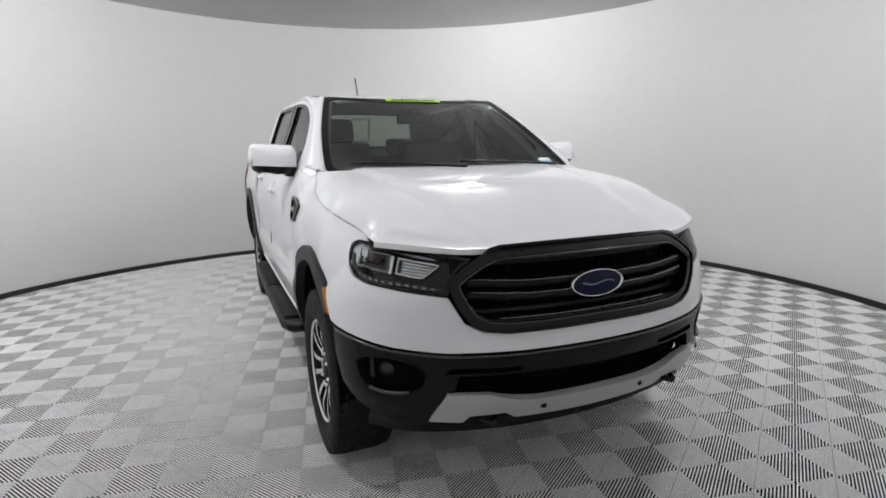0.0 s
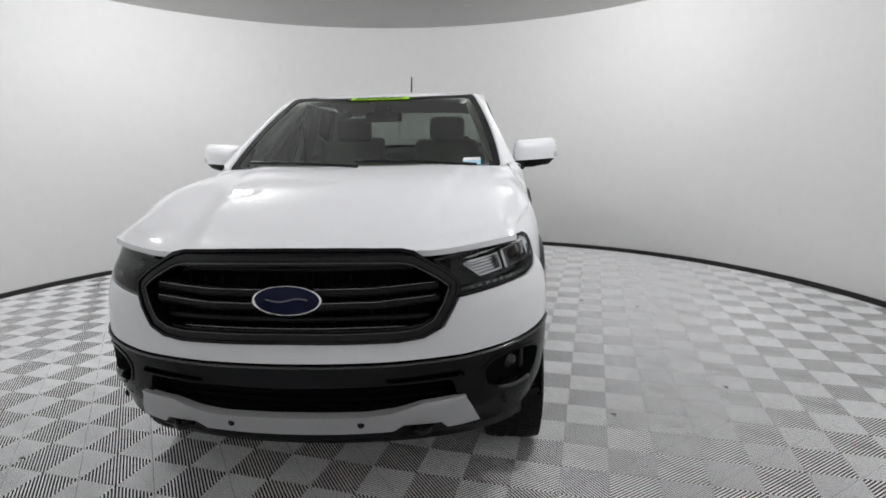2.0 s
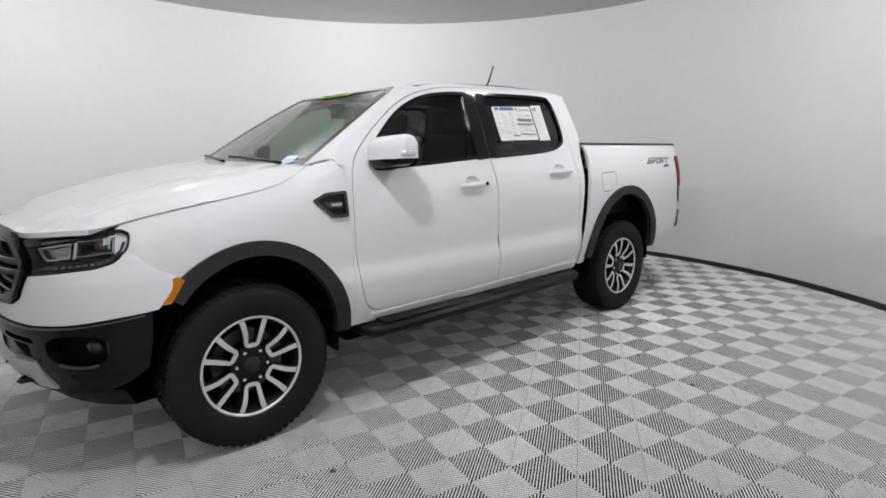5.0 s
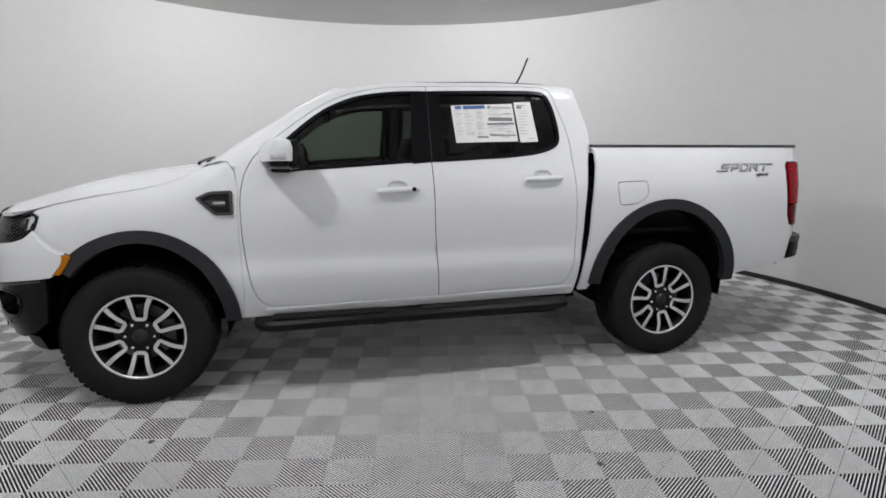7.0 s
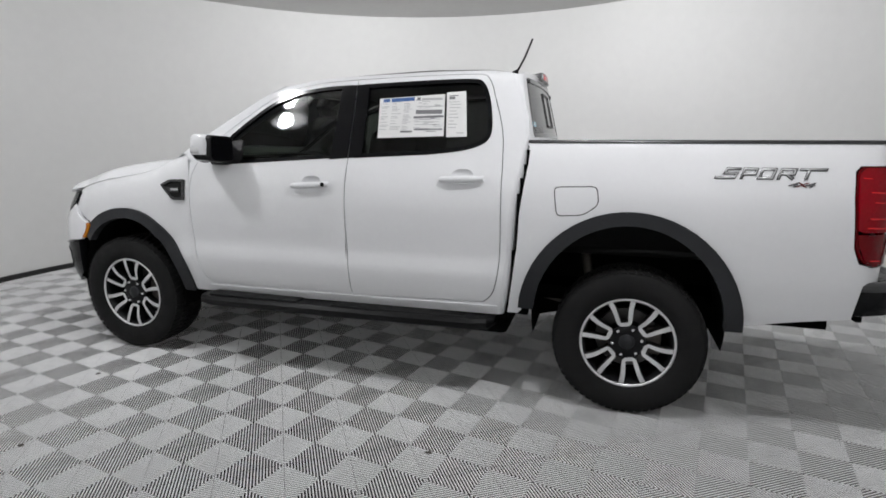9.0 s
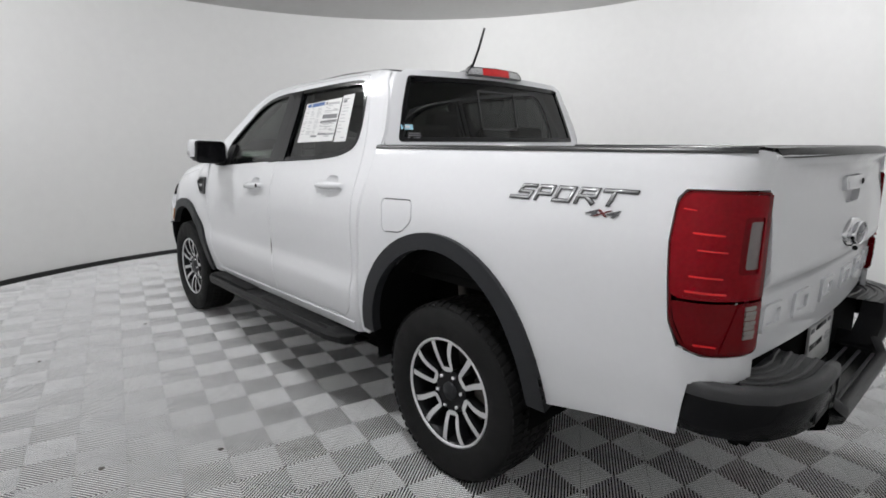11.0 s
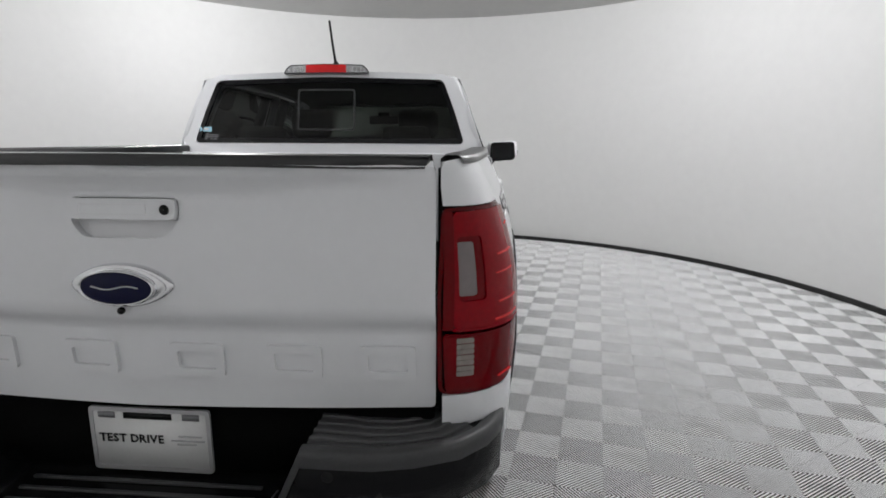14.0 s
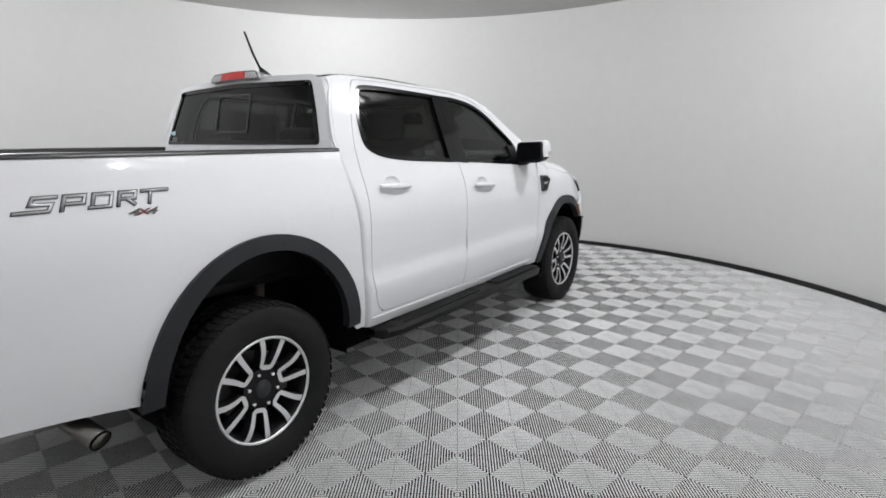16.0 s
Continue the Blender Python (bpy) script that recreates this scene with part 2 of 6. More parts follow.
def sheet(loops, fn, h=0.05, thick=0.012, off=0.0, flip=False, back=False):
    """A skin over the surface fn(u, v), cut to an outer loop and its holes, with edges folded inwards."""
    rings = [resample(l, h) for l in loops]
    verts, edges = [], []
    for r in rings:
        o = len(verts)
        verts += [Vector(p) for p in r]
        edges += [(o + i, o + (i + 1) % len(r)) for i in range(len(r))]
    border = np.array([tuple(v) for v in verts])
    us, vs = [p[0] for p in rings[0]], [p[1] for p in rings[0]]
    row = 0
    v = min(vs) + h * 0.5
    while v < max(vs):
        u = min(us) + h * (0.5 if row % 2 else 0.0)
        while u < max(us):
            if inside((u, v), rings[0]) and not any(inside((u, v), r) for r in rings[1:]):
                if np.hypot(border[:, 0] - u, border[:, 1] - v).min() > h * 0.45:
                    verts.append(Vector((u, v)))
            u += h
        v += h * 0.87
        row += 1
    vo, _, fo, _, _, _ = delaunay_2d_cdt(verts, edges, [], 0, 1e-6)
    bm = bmesh.new()
    pts, nors, shade = [], [], []
    e, g = 0.002, min(0.02, h * 0.4)
    for q in vo:
        p = Vector(fn(q.x, q.y))
        du = Vector(fn(q.x + e, q.y)) - Vector(fn(q.x - e, q.y))
        dv = Vector(fn(q.x, q.y + e)) - Vector(fn(q.x, q.y - e))
        n = du.cross(dv)
        n = n.normalized() if n.length > 1e-12 else Vector((0, 0, 1))
        if n.dot(outward(p)) < 0:
            n = -n
        pts.append(p + n * off)
        nors.append(n)
        du = Vector(fn(q.x + g, q.y)) - Vector(fn(q.x - g, q.y))
        dv = Vector(fn(q.x, q.y + g)) - Vector(fn(q.x, q.y - g))
        w = du.cross(dv)
        w = w.normalized() if w.length > 1e-12 else n
        if w.dot(n) < 0:
            w = -w
        shade.append(w if w.dot(n) > 0.8 else n)
    lay = bm.verts.layers.float_vector.new("skin_normal")
    top = bm.faces.layers.int.new("skin_top")
    bv = [bm.verts.new(p) for p in pts]
    for f in fo:
        c = ((vo[f[0]] + vo[f[1]] + vo[f[2]]) / 3)
        if not inside(c, rings[0]) or any(inside(c, r) for r in rings[1:]):
            continue
        a, b, d = (pts[i] for i in f)
        nn = (b - a).cross(d - a)
        if nn.length < 1e-10:
            continue
        order = f if nn.dot(nors[f[0]]) > 0 else tuple(reversed(f))
        bm.faces.new([bv[i] for i in order])[top] = 1
    for w, q in zip(bv, shade):
        w[lay] = q
    bm.verts.index_update()
    if thick > 0:
        rim = [e for e in bm.edges if len(e.link_faces) == 1]
        low = {}
        for ed in rim:
            for w in ed.verts:
                if w not in low:
                    low[w] = bm.verts.new(w.co - nors[w.index] * thick)
        for ed in rim:
            a, b = ed.verts
            f = ed.link_faces[0]
            loop = [l for l in f.loops if l.edge == ed][0]
            if loop.vert == a:
                a, b = b, a
            bm.faces.new((a, b, low[b], low[a]))
            ed.smooth = False
        if back:
            tops = [f for f in bm.faces if all(w not in low.values() for w in f.verts)]
            for w in list(bm.verts):
                if w not in low and w.index >= 0 and w.index < len(nors):
                    low[w] = None
            inner = {}
            for f in tops:
                for w in f.verts:
                    if w not in inner:
                        inner[w] = low.get(w) or bm.verts.new(w.co - nors[w.index] * thick)
            for f in tops:
                bm.faces.new([inner[w] for w in reversed(f.verts)])
    loose = [w for w in bm.verts if not w.link_faces]
    bmesh.ops.delete(bm, geom=loose, context="VERTS")
    if flip:
        mirror(bm)
    return bm


def mirror(bm):
    lay = bm.verts.layers.float_vector.get("skin_normal")
    for w in bm.verts:
        w.co.y = -w.co.y
        if lay is not None:
            w[lay] = Vector((w[lay].x, -w[lay].y, w[lay].z))
    bmesh.ops.reverse_faces(bm, faces=bm.faces)
    return bm


def box(bm, x0, x1, y0, y1, z0, z1, bevel=0.0, seg=2):
    vs = [bm.verts.new((x, y, z)) for x in (x0, x1) for y in (y0, y1) for z in (z0, z1)]
    fs = [bm.faces.new([vs[i] for i in q]) for q in
          ((0, 1, 3, 2), (4, 6, 7, 5), (0, 4, 5, 1), (2, 3, 7, 6), (0, 2, 6, 4), (1, 5, 7, 3))]
    if bevel:
        es = {e for f in fs for e in f.edges}
        bmesh.ops.bevel(bm, geom=list(es), offset=bevel, segments=seg, affect="EDGES", profile=0.5)
    return bm


def boxed(x0, x1, y0, y1, z0, z1, bevel=0.0, seg=2):
    return sharpen(box(bmesh.new(), x0, x1, y0, y1, z0, z1, bevel, seg), 50)


def prism(loop, fn0, fn1):
    """A solid between two placings of one plane loop."""
    bm = bmesh.new()
    a = [bm.verts.new(fn0(*p)) for p in loop]
    b = [bm.verts.new(fn1(*p)) for p in loop]
    n = len(loop)
    for i in range(n):
        bm.faces.new((a[i], a[(i + 1) % n], b[(i + 1) % n], b[i]))
    bm.faces.new(list(reversed(a)))
    bm.faces.new(b)
    bmesh.ops.recalc_face_normals(bm, faces=bm.faces)
    return sharpen(bm, 30)


def tube(bm, pts, r, n=10, taper=None):
    """A round bar along points."""
    rings = []
    pts = [Vector(p) for p in pts]
    for i, p in enumerate(pts):
        d = (pts[min(i + 1, len(pts) - 1)] - pts[max(i - 1, 0)]).normalized()
        side = d.orthogonal().normalized() if abs(d.z) > 0.9 else d.cross(Vector((0, 0, 1))).normalized()
        up = side.cross(d)
        k = r if taper is None else r + (taper - r) * i / (len(pts) - 1)
        rings.append([bm.verts.new(p + (side * math.cos(2 * math.pi * j / n) + up * math.sin(2 * math.pi * j / n)) * k)
                      for j in range(n)])
    for a, b in zip(rings, rings[1:]):
        for j in range(n):
            bm.faces.new((a[j], a[(j + 1) % n], b[(j + 1) % n], b[j]))
    bm.faces.new(rings[0])
    bm.faces.new(list(reversed(rings[-1])))
    bmesh.ops.recalc_face_normals(bm, faces=bm.faces)
    return bm


def strip(rows, close=False):
    """A skin lofted through rows of points."""
    bm = bmesh.new()
    vs = [[bm.verts.new(p) for p in r] for r in rows]
    for a, b in zip(vs, vs[1:]):
        for j in range(len(a) - (0 if close else 1)):
            k = (j + 1) % len(a)
            bm.faces.new((a[j], a[k], b[k], b[j]))
    bm.normal_update()
    for f in bm.faces:
        pass
    bmesh.ops.recalc_face_normals(bm, faces=bm.faces)
    mid = list(bm.faces)[len(bm.faces) // 2]
    if mid.normal.dot(outward(mid.calc_center_median())) < 0:
        bmesh.ops.reverse_faces(bm, faces=bm.faces)
    return bm


def lathe(bm, profile, n=48, axis_y=True):
    """Turns (radius, along) pairs about the y axis."""
    rings = []
    for r, y in profile:
        rings.append([bm.verts.new((r * math.cos(2 * math.pi * j / n), y, r * math.sin(2 * math.pi * j / n)))
                      for j in range(n)])
    for a, b in zip(rings, rings[1:]):
        for j in range(n):
            bm.faces.new((a[j], a[(j + 1) % n], b[(j + 1) % n], b[j]))
    return bm


def letters(name, text, size, material, parent, m, shear=0.0, stretch=1.0, depth=0.002, label="", grow=0.012, inlay=None, lay=None):
    """Words in the built-in font, one mesh a letter; inlay: the material of a thinner face over each letter."""
    deps = None
    x = 0.0
    shapes = []
    for ch in text:
        if ch == " ":
            x += size * 0.30
            continue
        for layer in ((grow, material, 0.0),) if inlay is None else ((grow, material, 0.0), (-grow * 0.75, inlay, depth * 1.4)):
            cu = bpy.data.curves.new(name, "FONT")
            cu.body, cu.size, cu.extrude, cu.align_y, cu.shear = ch, size, depth, "CENTER", shear
            cu.resolution_u = 2
            cu.offset = size * layer[0]
            tmp = bpy.data.objects.new(name, cu)
            scene.collection.objects.link(tmp)
            deps = bpy.context.evaluated_depsgraph_get()
            me = bpy.data.meshes.new_from_object(tmp.evaluated_get(deps))
            bpy.data.objects.remove(tmp)
            if layer[2] == 0.0:
                xs = [v.co.x for v in me.vertices]
                left, wide = min(xs), max(xs) - min(xs)
            shapes.append((me, x - left, layer))
        x += wide + size * (0.075 - abs(shear) * 0.42)
    for me, dx, layer in shapes:
        if lay is None:
            me.transform(m @ Matrix.Diagonal((stretch, 1, 1, 1)) @ Matrix.Translation((dx - x / 2, 0, layer[2])))
        else:
            for v in me.vertices:
                v.co = lay((v.co.x + dx - x / 2) * stretch, v.co.y, v.co.z + layer[2])
        for v in me.vertices:
            v.co.x = tail(v.co.x)
        me.materials.clear()
        me.materials.append(layer[1])
        ob = new(name, me)
        ob.parent = parent
        if label:
            ob["label"] = label

# ---- the booth ----
def ring_wall(name, r, z0, z1, material, n=160, thick=0.08):
    bm = bmesh.new()
    lathe(bm, [(r, z0), (r, z1), (r + thick, z1), (r + thick, z0), (r, z0)], n)
    for w in bm.verts:
        w.co = Vector((w.co.x + CX, w.co.z + CY, w.co.y))
    bmesh.ops.remove_doubles(bm, verts=bm.verts, dist=1e-5)
    bmesh.ops.recalc_face_normals(bm, faces=bm.faces)
    sharpen(bm, 40)
    return tagged(finish(name, bm, material), kind="structure")


def disc(name, r, z0, z1, material, n=128):
    bm = bmesh.new()
    a = [bm.verts.new((CX + r * math.cos(2 * math.pi * j / n), CY + r * math.sin(2 * math.pi * j / n), z0)) for j in range(n)]
    b = [bm.verts.new((v.co.x, v.co.y, z1)) for v in a]
    for j in range(n):
        bm.faces.new((a[j], a[(j + 1) % n], b[(j + 1) % n], b[j]))
    bm.faces.new(list(reversed(a)))
    bm.faces.new(b)
    sharpen(bm, 40)
    return tagged(finish(name, bm, material), kind="structure")


wall = ring_wall("wall_round", WALL_R, -0.1, CEIL_Z + 0.25, WALL)
tagged(wall, "smooth white curved wall of a round photo booth", "wall")
floor = disc("floor", WALL_R + 0.06, -0.12, -0.016, CONCRETE)
tagged(floor, "dark floor under pale grey ribbed interlocking tiles", "floor")
ceiling = disc("ceiling", WALL_R + 0.06, CEIL_Z, CEIL_Z + 0.1, CEILING)
tagged(ceiling, "plain grey round ceiling of the photo booth", "ceiling")
base = ring_wall("baseboard", WALL_R - 0.022, -0.016, 0.05, EDGING, 160, 0.0215)
tagged(base, "black rubber edging along the foot of the wall", "baseboard")
for k in range(13):
    a = radians(12 + 27.7 * k + 5 * math.sin(3.1 * k))
    wide = 0.020 + 0.014 * (k % 3)
    bm = boxed(-0.006, 0.002, -wide, wide, 0.0, 0.044 + 0.008 * (k % 2), 0.002)
    bm.transform(Matrix.Translation((CX, CY, 0)) @ Matrix.Rotation(a, 4, "Z") @ Matrix.Translation((WALL_R - 0.0225, 0, 0)))
    finish("edging_joint", bm, EDGING, base)


def ceiling_light(az, r):
    m = pose(CX + r * math.cos(radians(az)), CY + r * math.sin(radians(az)), CEIL_Z)
    top = new("ceiling_light")
    top.matrix_world = m
    bm = bmesh.new()
    lathe(bm, [(0.0, 0.0), (0.25, 0.0), (0.255, -0.012), (0.25, -0.03), (0.225, -0.032), (0.22, -0.024)], 40)
    for w in bm.verts:
        w.co = Vector((w.co.x, w.co.z, w.co.y))
    bmesh.ops.remove_doubles(bm, verts=bm.verts, dist=1e-5)
    bmesh.ops.recalc_face_normals(bm, faces=bm.faces)
    part("housing", sharpen(bm), HOUSING, top)
    bm = bmesh.new()
    lathe(bm, [(0.001, -0.055), (0.07, -0.053), (0.14, -0.046), (0.19, -0.036), (0.219, -0.025)], 32)
    for w in bm.verts:
        w.co = Vector((w.co.x, w.co.z, w.co.y))
    bmesh.ops.recalc_face_normals(bm, faces=bm.faces)
    if list(bm.faces)[0].normal.z > 0:
        bmesh.ops.reverse_faces(bm, faces=bm.faces)
    part("diffuser", bm, LAMP_GLOW, top, "glowing white round diffuser")
    tagged(top, "round white disc lamp fixed to the grey ceiling", "ceiling light", "ring of ceiling lights")
    li = bpy.data.lights.new("ceiling_lamp", "POINT")
    li.shadow_soft_size, li.energy = 0.085, LAMP_WATTS
    li.color = (0.978, 0.983, 1.0)
    ob = new("ceiling_lamp", li)
    ob.matrix_world = m @ pose(0, 0, -0.10)


for az, r in ((49, 2.6), (134, 2.5), (238, 2.45), (300, 2.4)):
    ceiling_light(az, r)


# ---- the pickup truck: surfaces (x to the front, y to its left, metres) ----
def tab(x, xs, ys):
    return float(np.interp(x, xs, ys))


PZ = [0.42, 0.50, 0.56, 0.64, 0.70, 0.78, 0.90, 1.05, 1.15, 1.22, 1.28]
DOOR_W = [0.868, 0.893, 0.909, 0.923, 0.930, 0.911, 0.917, 0.919, 0.905, 0.884, 0.855]
BED_Z = [0.42, 0.50, 0.60, 0.75, 0.90, 1.05, 1.15, 1.25, 1.32, 1.37, 1.40, 1.42]
BED_W = [0.862, 0.890, 0.915, 0.932, 0.936, 0.935, 0.926, 0.900, 0.876, 0.854, 0.836, 0.816]


def smooth_tab(x, xs, ys, d=0.03):
    return (tab(x - d, xs, ys) + 2 * tab(x, xs, ys) + tab(x + d, xs, ys)) / 4


def cab_w(z):
    """Half width of the cab at a height, with the shoulder, the leaning glass and the roof's edge."""
    if z < 1.25:
        return smooth_tab(z, PZ, DOOR_W)
    if z < 1.74:
        return smooth_tab(z, [1.15, 1.22, 1.28, 1.34, 1.50, 1.74, 1.80], [0.905, 0.884, 0.855, 0.833, 0.779, 0.695, 0.674], 0.02)
    return tab(z, [1.74, 1.765, 1.785, 1.80, 1.81], [0.695, 0.677, 0.648, 0.61, 0.56])


def cab_side(x, z):
    return (x, cab_w(z) - 0.010 * max(0.0, x - 0.2) ** 2 - 0.09 * max(0.0, min(0.6, x - 0.05)) * max(0.0, z - 1.32)
            - 0.018 * max(0.0, x + 0.95) * max(0.0, min(1.0, (z - 1.28) / 0.3)), z)


def bed_w(x, z):
    w = smooth_tab(z, BED_Z, BED_W, 0.03)
    return w - 0.058 * max(0.0, (-2.10 - x)) - 0.55 * max(0.0, -2.5 - x) ** 1.5


def bed_side(x, z):
    return (x, bed_w(x, z), z)


SEAM_X = [1.04, 1.10, 1.16, 1.20, 1.25, 1.31, 1.39, 1.50, 1.65, 1.81, 1.96, 2.06, 2.2]
SEAM_Z = [1.41, 1.37, 1.333, 1.305, 1.281, 1.247, 1.212, 1.187, 1.164, 1.136, 1.105, 1.076, 1.04]
SEAM_Y = [0.742, 0.752, 0.760, 0.770, 0.790, 0.813, 0.836, 0.852, 0.858, 0.853, 0.838, 0.831, 0.82]


def seam_y(x):
    return smooth_tab(x, SEAM_X, SEAM_Y, 0.05)


def seam_z(x):
    return smooth_tab(x, SEAM_X, SEAM_Z, 0.03 if x < 1.3 else 0.06)


FZ = [0.40, 0.50, 0.62, 0.75, 0.85, 0.95, 1.03, 1.08, 1.20]
FX = [2.43, 2.47, 2.47, 2.465, 2.455, 2.437, 2.415, 2.36, 2.20]
FW = [0.872, 0.900, 0.917, 0.920, 0.914, 0.900, 0.875, 0.855, 0.83]
ROUND = 0.58


def nose(u, z):
    """The wrapped front surface: u metres round from the middle, height z."""
    ph = u / 0.9
    s = 1 if ph >= 0 else -1
    ph = min(abs(ph), 1.56)
    fx, w = smooth_tab(z, FZ, FX, 0.02), smooth_tab(z, FZ, FW, 0.02)
    sweep = 0.045 * max(0.0, min(1.0, (ph - 0.75) / 0.45)) * max(0.0, min(1.0, (z - 0.86) / 0.14))
    return (1.75 + (fx - 1.75) * math.cos(ph) ** ROUND - sweep * math.cos(ph) ** 0.2, s * w * math.sin(ph), z)


def deg(p, z):
    """A point of the front surface by degrees round from the middle."""
    q = math.sin(radians(abs(p))) * (1 + 0.042 * max(0.0, min(1.0, (82 - abs(p)) / 27)))
    return (math.copysign(math.asin(min(0.9998, q)) * 0.9, p), z)


def fender_side(x, z):
    top = seam_z(x)
    d = top - z
    ys = seam_y(x)
    if d < 0.25:
        w = ys + (0.906 - ys) * tab(d, [0.0, 0.012, 0.03, 0.06, 0.10, 0.16, 0.25], [0.0, 0.17, 0.34, 0.56, 0.74, 0.89, 1.0])
    else:
        w = tab(d, [0.25, 0.40, 0.60, 0.75, 0.85], [0.906, 0.920, 0.921, 0.905, 0.875])
    if x < 1.30 and z < 1.30:
        k = max(0.0, min(1.0, (x - 1.05) / 0.25)) ** 2
        k = max(k, max(0.0, min(1.0, (z - 1.18) / 0.12)))
        w = cab_side(x, z)[1] * (1 - k) + w * k
    if x > 1.76:
        fx = tab(z, FZ, FX)
        c = min(0.999, ((x - 1.75) / (fx - 1.75))) ** (1 / ROUND)
        w = w * math.sqrt(max(0.0, 1 - c * c)) * (1 - 0.030 * min(1, (x - 1.76) / 0.2))
    return (x, w, z)


def hood_edge(x):
    """Half width of the hood, a gap inside the fender's upper edge."""
    x = min(x, 2.02)
    k = max(0.0, min(1.0, (x - 1.45) / 0.25))
    return seam_y(x) * (1 - k) + fender_side(x, seam_z(x) - 0.002)[1] * k - 0.004


HX = [1.16, 1.26, 1.36, 1.54, 1.73, 1.95, 2.11, 2.21, 2.30, 2.38, 2.45]
HZ = [1.315, 1.305, 1.292, 1.270, 1.240, 1.185, 1.137, 1.103, 1.075, 1.05, 1.03]


def hood_top(x, y):
    a = abs(y)
    top = (smooth_tab(x - 0.05, HX, HZ, 0.07) + smooth_tab(x + 0.05, HX, HZ, 0.07)) / 2
    side = seam_z(x)
    crease = 0.40 + 0.20 * (2.3 - x) / 1.1
    rise = 0.012 * max(0.0, min(1.0, (crease + 0.03 - a) / 0.06))
    ys = hood_edge(x) + 0.004
    k = max(0.0, min(1.05, (a - ys + 0.185) / 0.185))
    z = top - 0.006 + rise - (top - 0.004 - side) * k ** tab(x, [1.4, 1.55, 1.7, 1.85, 1.95, 2.08], [2.6, 2.8, 3.25, 3.8, 4.4, 5.4])
    w = tab(1.05, FZ, FW)
    ph = math.asin(min(0.999, a / w))
    front = 1.75 + (2.402 - 1.75) * math.cos(ph) ** ROUND
    edge = smooth_tab(a, [0, 0.38, 0.44, 0.48, 0.60, 0.72, 0.83], [1.050, 1.047, 1.043, 1.041, 1.052, 1.066, 1.072], 0.05)
    d = max(0.0, min(1.0, (front - x) / (0.11 - 0.05 * max(0.0, min(1.0, (a - 0.5) / 0.2)))))
    return (x, y, z + (edge - z) * (1 - d) ** 2)


def roof_top(x, y):
    zc = smooth_tab(x, [-1.05, -1.015, -0.97, -0.90, -0.80, -0.46, 0.0, 0.2, 0.38, 0.48, 0.56], [1.742, 1.770, 1.792, 1.810, 1.821, 1.828, 1.812, 1.796, 1.772, 1.750, 1.726], 0.03)
    return (x, y, zc - 0.03 * (abs(y) / 0.6) ** 2.4)


def rail_y(x):
    return 0.578 - 0.055 * max(0.0, x - 0.05)


def screen(s, y):
    """The windscreen: s from 0 at the cowl to 1 at the roof."""
    bow = 0.09 * (1 - (y / 0.75) ** 2)
    x = 1.24 - (1.24 - 0.49) * s + bow * (1 - 0.35 * s)
    z = 1.285 + (1.742 - 1.285) * s + 0.008 * math.sin(math.pi * s) - 0.014 * s * (1 - (y / 0.65) ** 2)
    return (x, y, z)


def gate(y, z):
    """The tailgate's outer skin: bowed, with a crease and a small lip at the top."""
    mid = 1 - (y / 0.75) ** 2
    x = smooth_tab(z, [0.78, 0.88, 1.00, 1.026, 1.044, 1.20, 1.30, 1.34, 1.395, 1.42],
                   [-2.640, -2.646, -2.650, -2.653, -2.681, -2.670, -2.655, -2.653, -2.660, -2.63], 0.004)
    lip = 0.046 * max(0.0, mid) ** 0.8 * max(0.0, min(1.0, (z - 1.395 + 0.062 * mid + 0.01) / (0.052 * mid + 0.012))) ** 1.3
    return (x - 0.035 * mid - lip, y, z)


truck = new("pickup_truck")
tagged(truck, "white four-door pickup truck with dark grey cladding and a short bed", "pickup truck")


def both(name, loops, fn, material, label="", h=0.05, thick=0.012, off=0.0, parent=None, back=False):
    made = []
    for flip in (False, True):
        par = parent[1 if flip else 0] if isinstance(parent, (list, tuple)) else (parent or truck)
        made.append(part(name, sheet(loops, fn, h, thick, off, flip, back), material, par, label))
    return made


def arch(cx, cz, rx, rz, a0, a1, n=28):
    return [(cx + rx * math.cos(radians(a0 + (a1 - a0) * i / n)), cz + rz * math.sin(radians(a0 + (a1 - a0) * i / n)))
            for i in range(n + 1)]


F_ARCH = (1.565, 0.44, 0.475, 0.52)
R_ARCH = (-1.585, 0.50, 0.525, 0.56)

# doors
front_door = curve_loop([(0.89, 0.512), (0.955, 0.545), (1.00, 0.64), (1.03, 0.84), (1.037, 1.03), (1.03, 1.16), (1.00, 1.275),
                         (0.93, 1.375), (0.76, 1.515), (0.56, 1.648), (0.38, 1.715), (0.20, 1.745), (-0.0295, 1.757)], 4) \
    + [(-0.0295, 1.31), (-0.0355, 0.92), (-0.0585, 0.518)]
front_hole = curve_loop([(0.79, 1.268), (0.81, 1.40), (0.75, 1.475), (0.58, 1.605), (0.40, 1.683), (0.20, 1.716), (0.00, 1.725)], 4) \
    + [(0.00, 1.318)]
rear_door = [(-0.0635, 0.520), (-0.0405, 0.92), (-0.0345, 1.31)] \
    + curve_loop([(-0.0345, 1.758), (-0.40, 1.767), (-0.72, 1.768), (-0.815, 1.745), (-0.868, 1.62), (-0.915, 1.46),
                  (-0.928, 1.31), (-0.935, 1.08), (-0.935, 0.78), (-0.905, 0.61), (-0.85, 0.548)], 4)
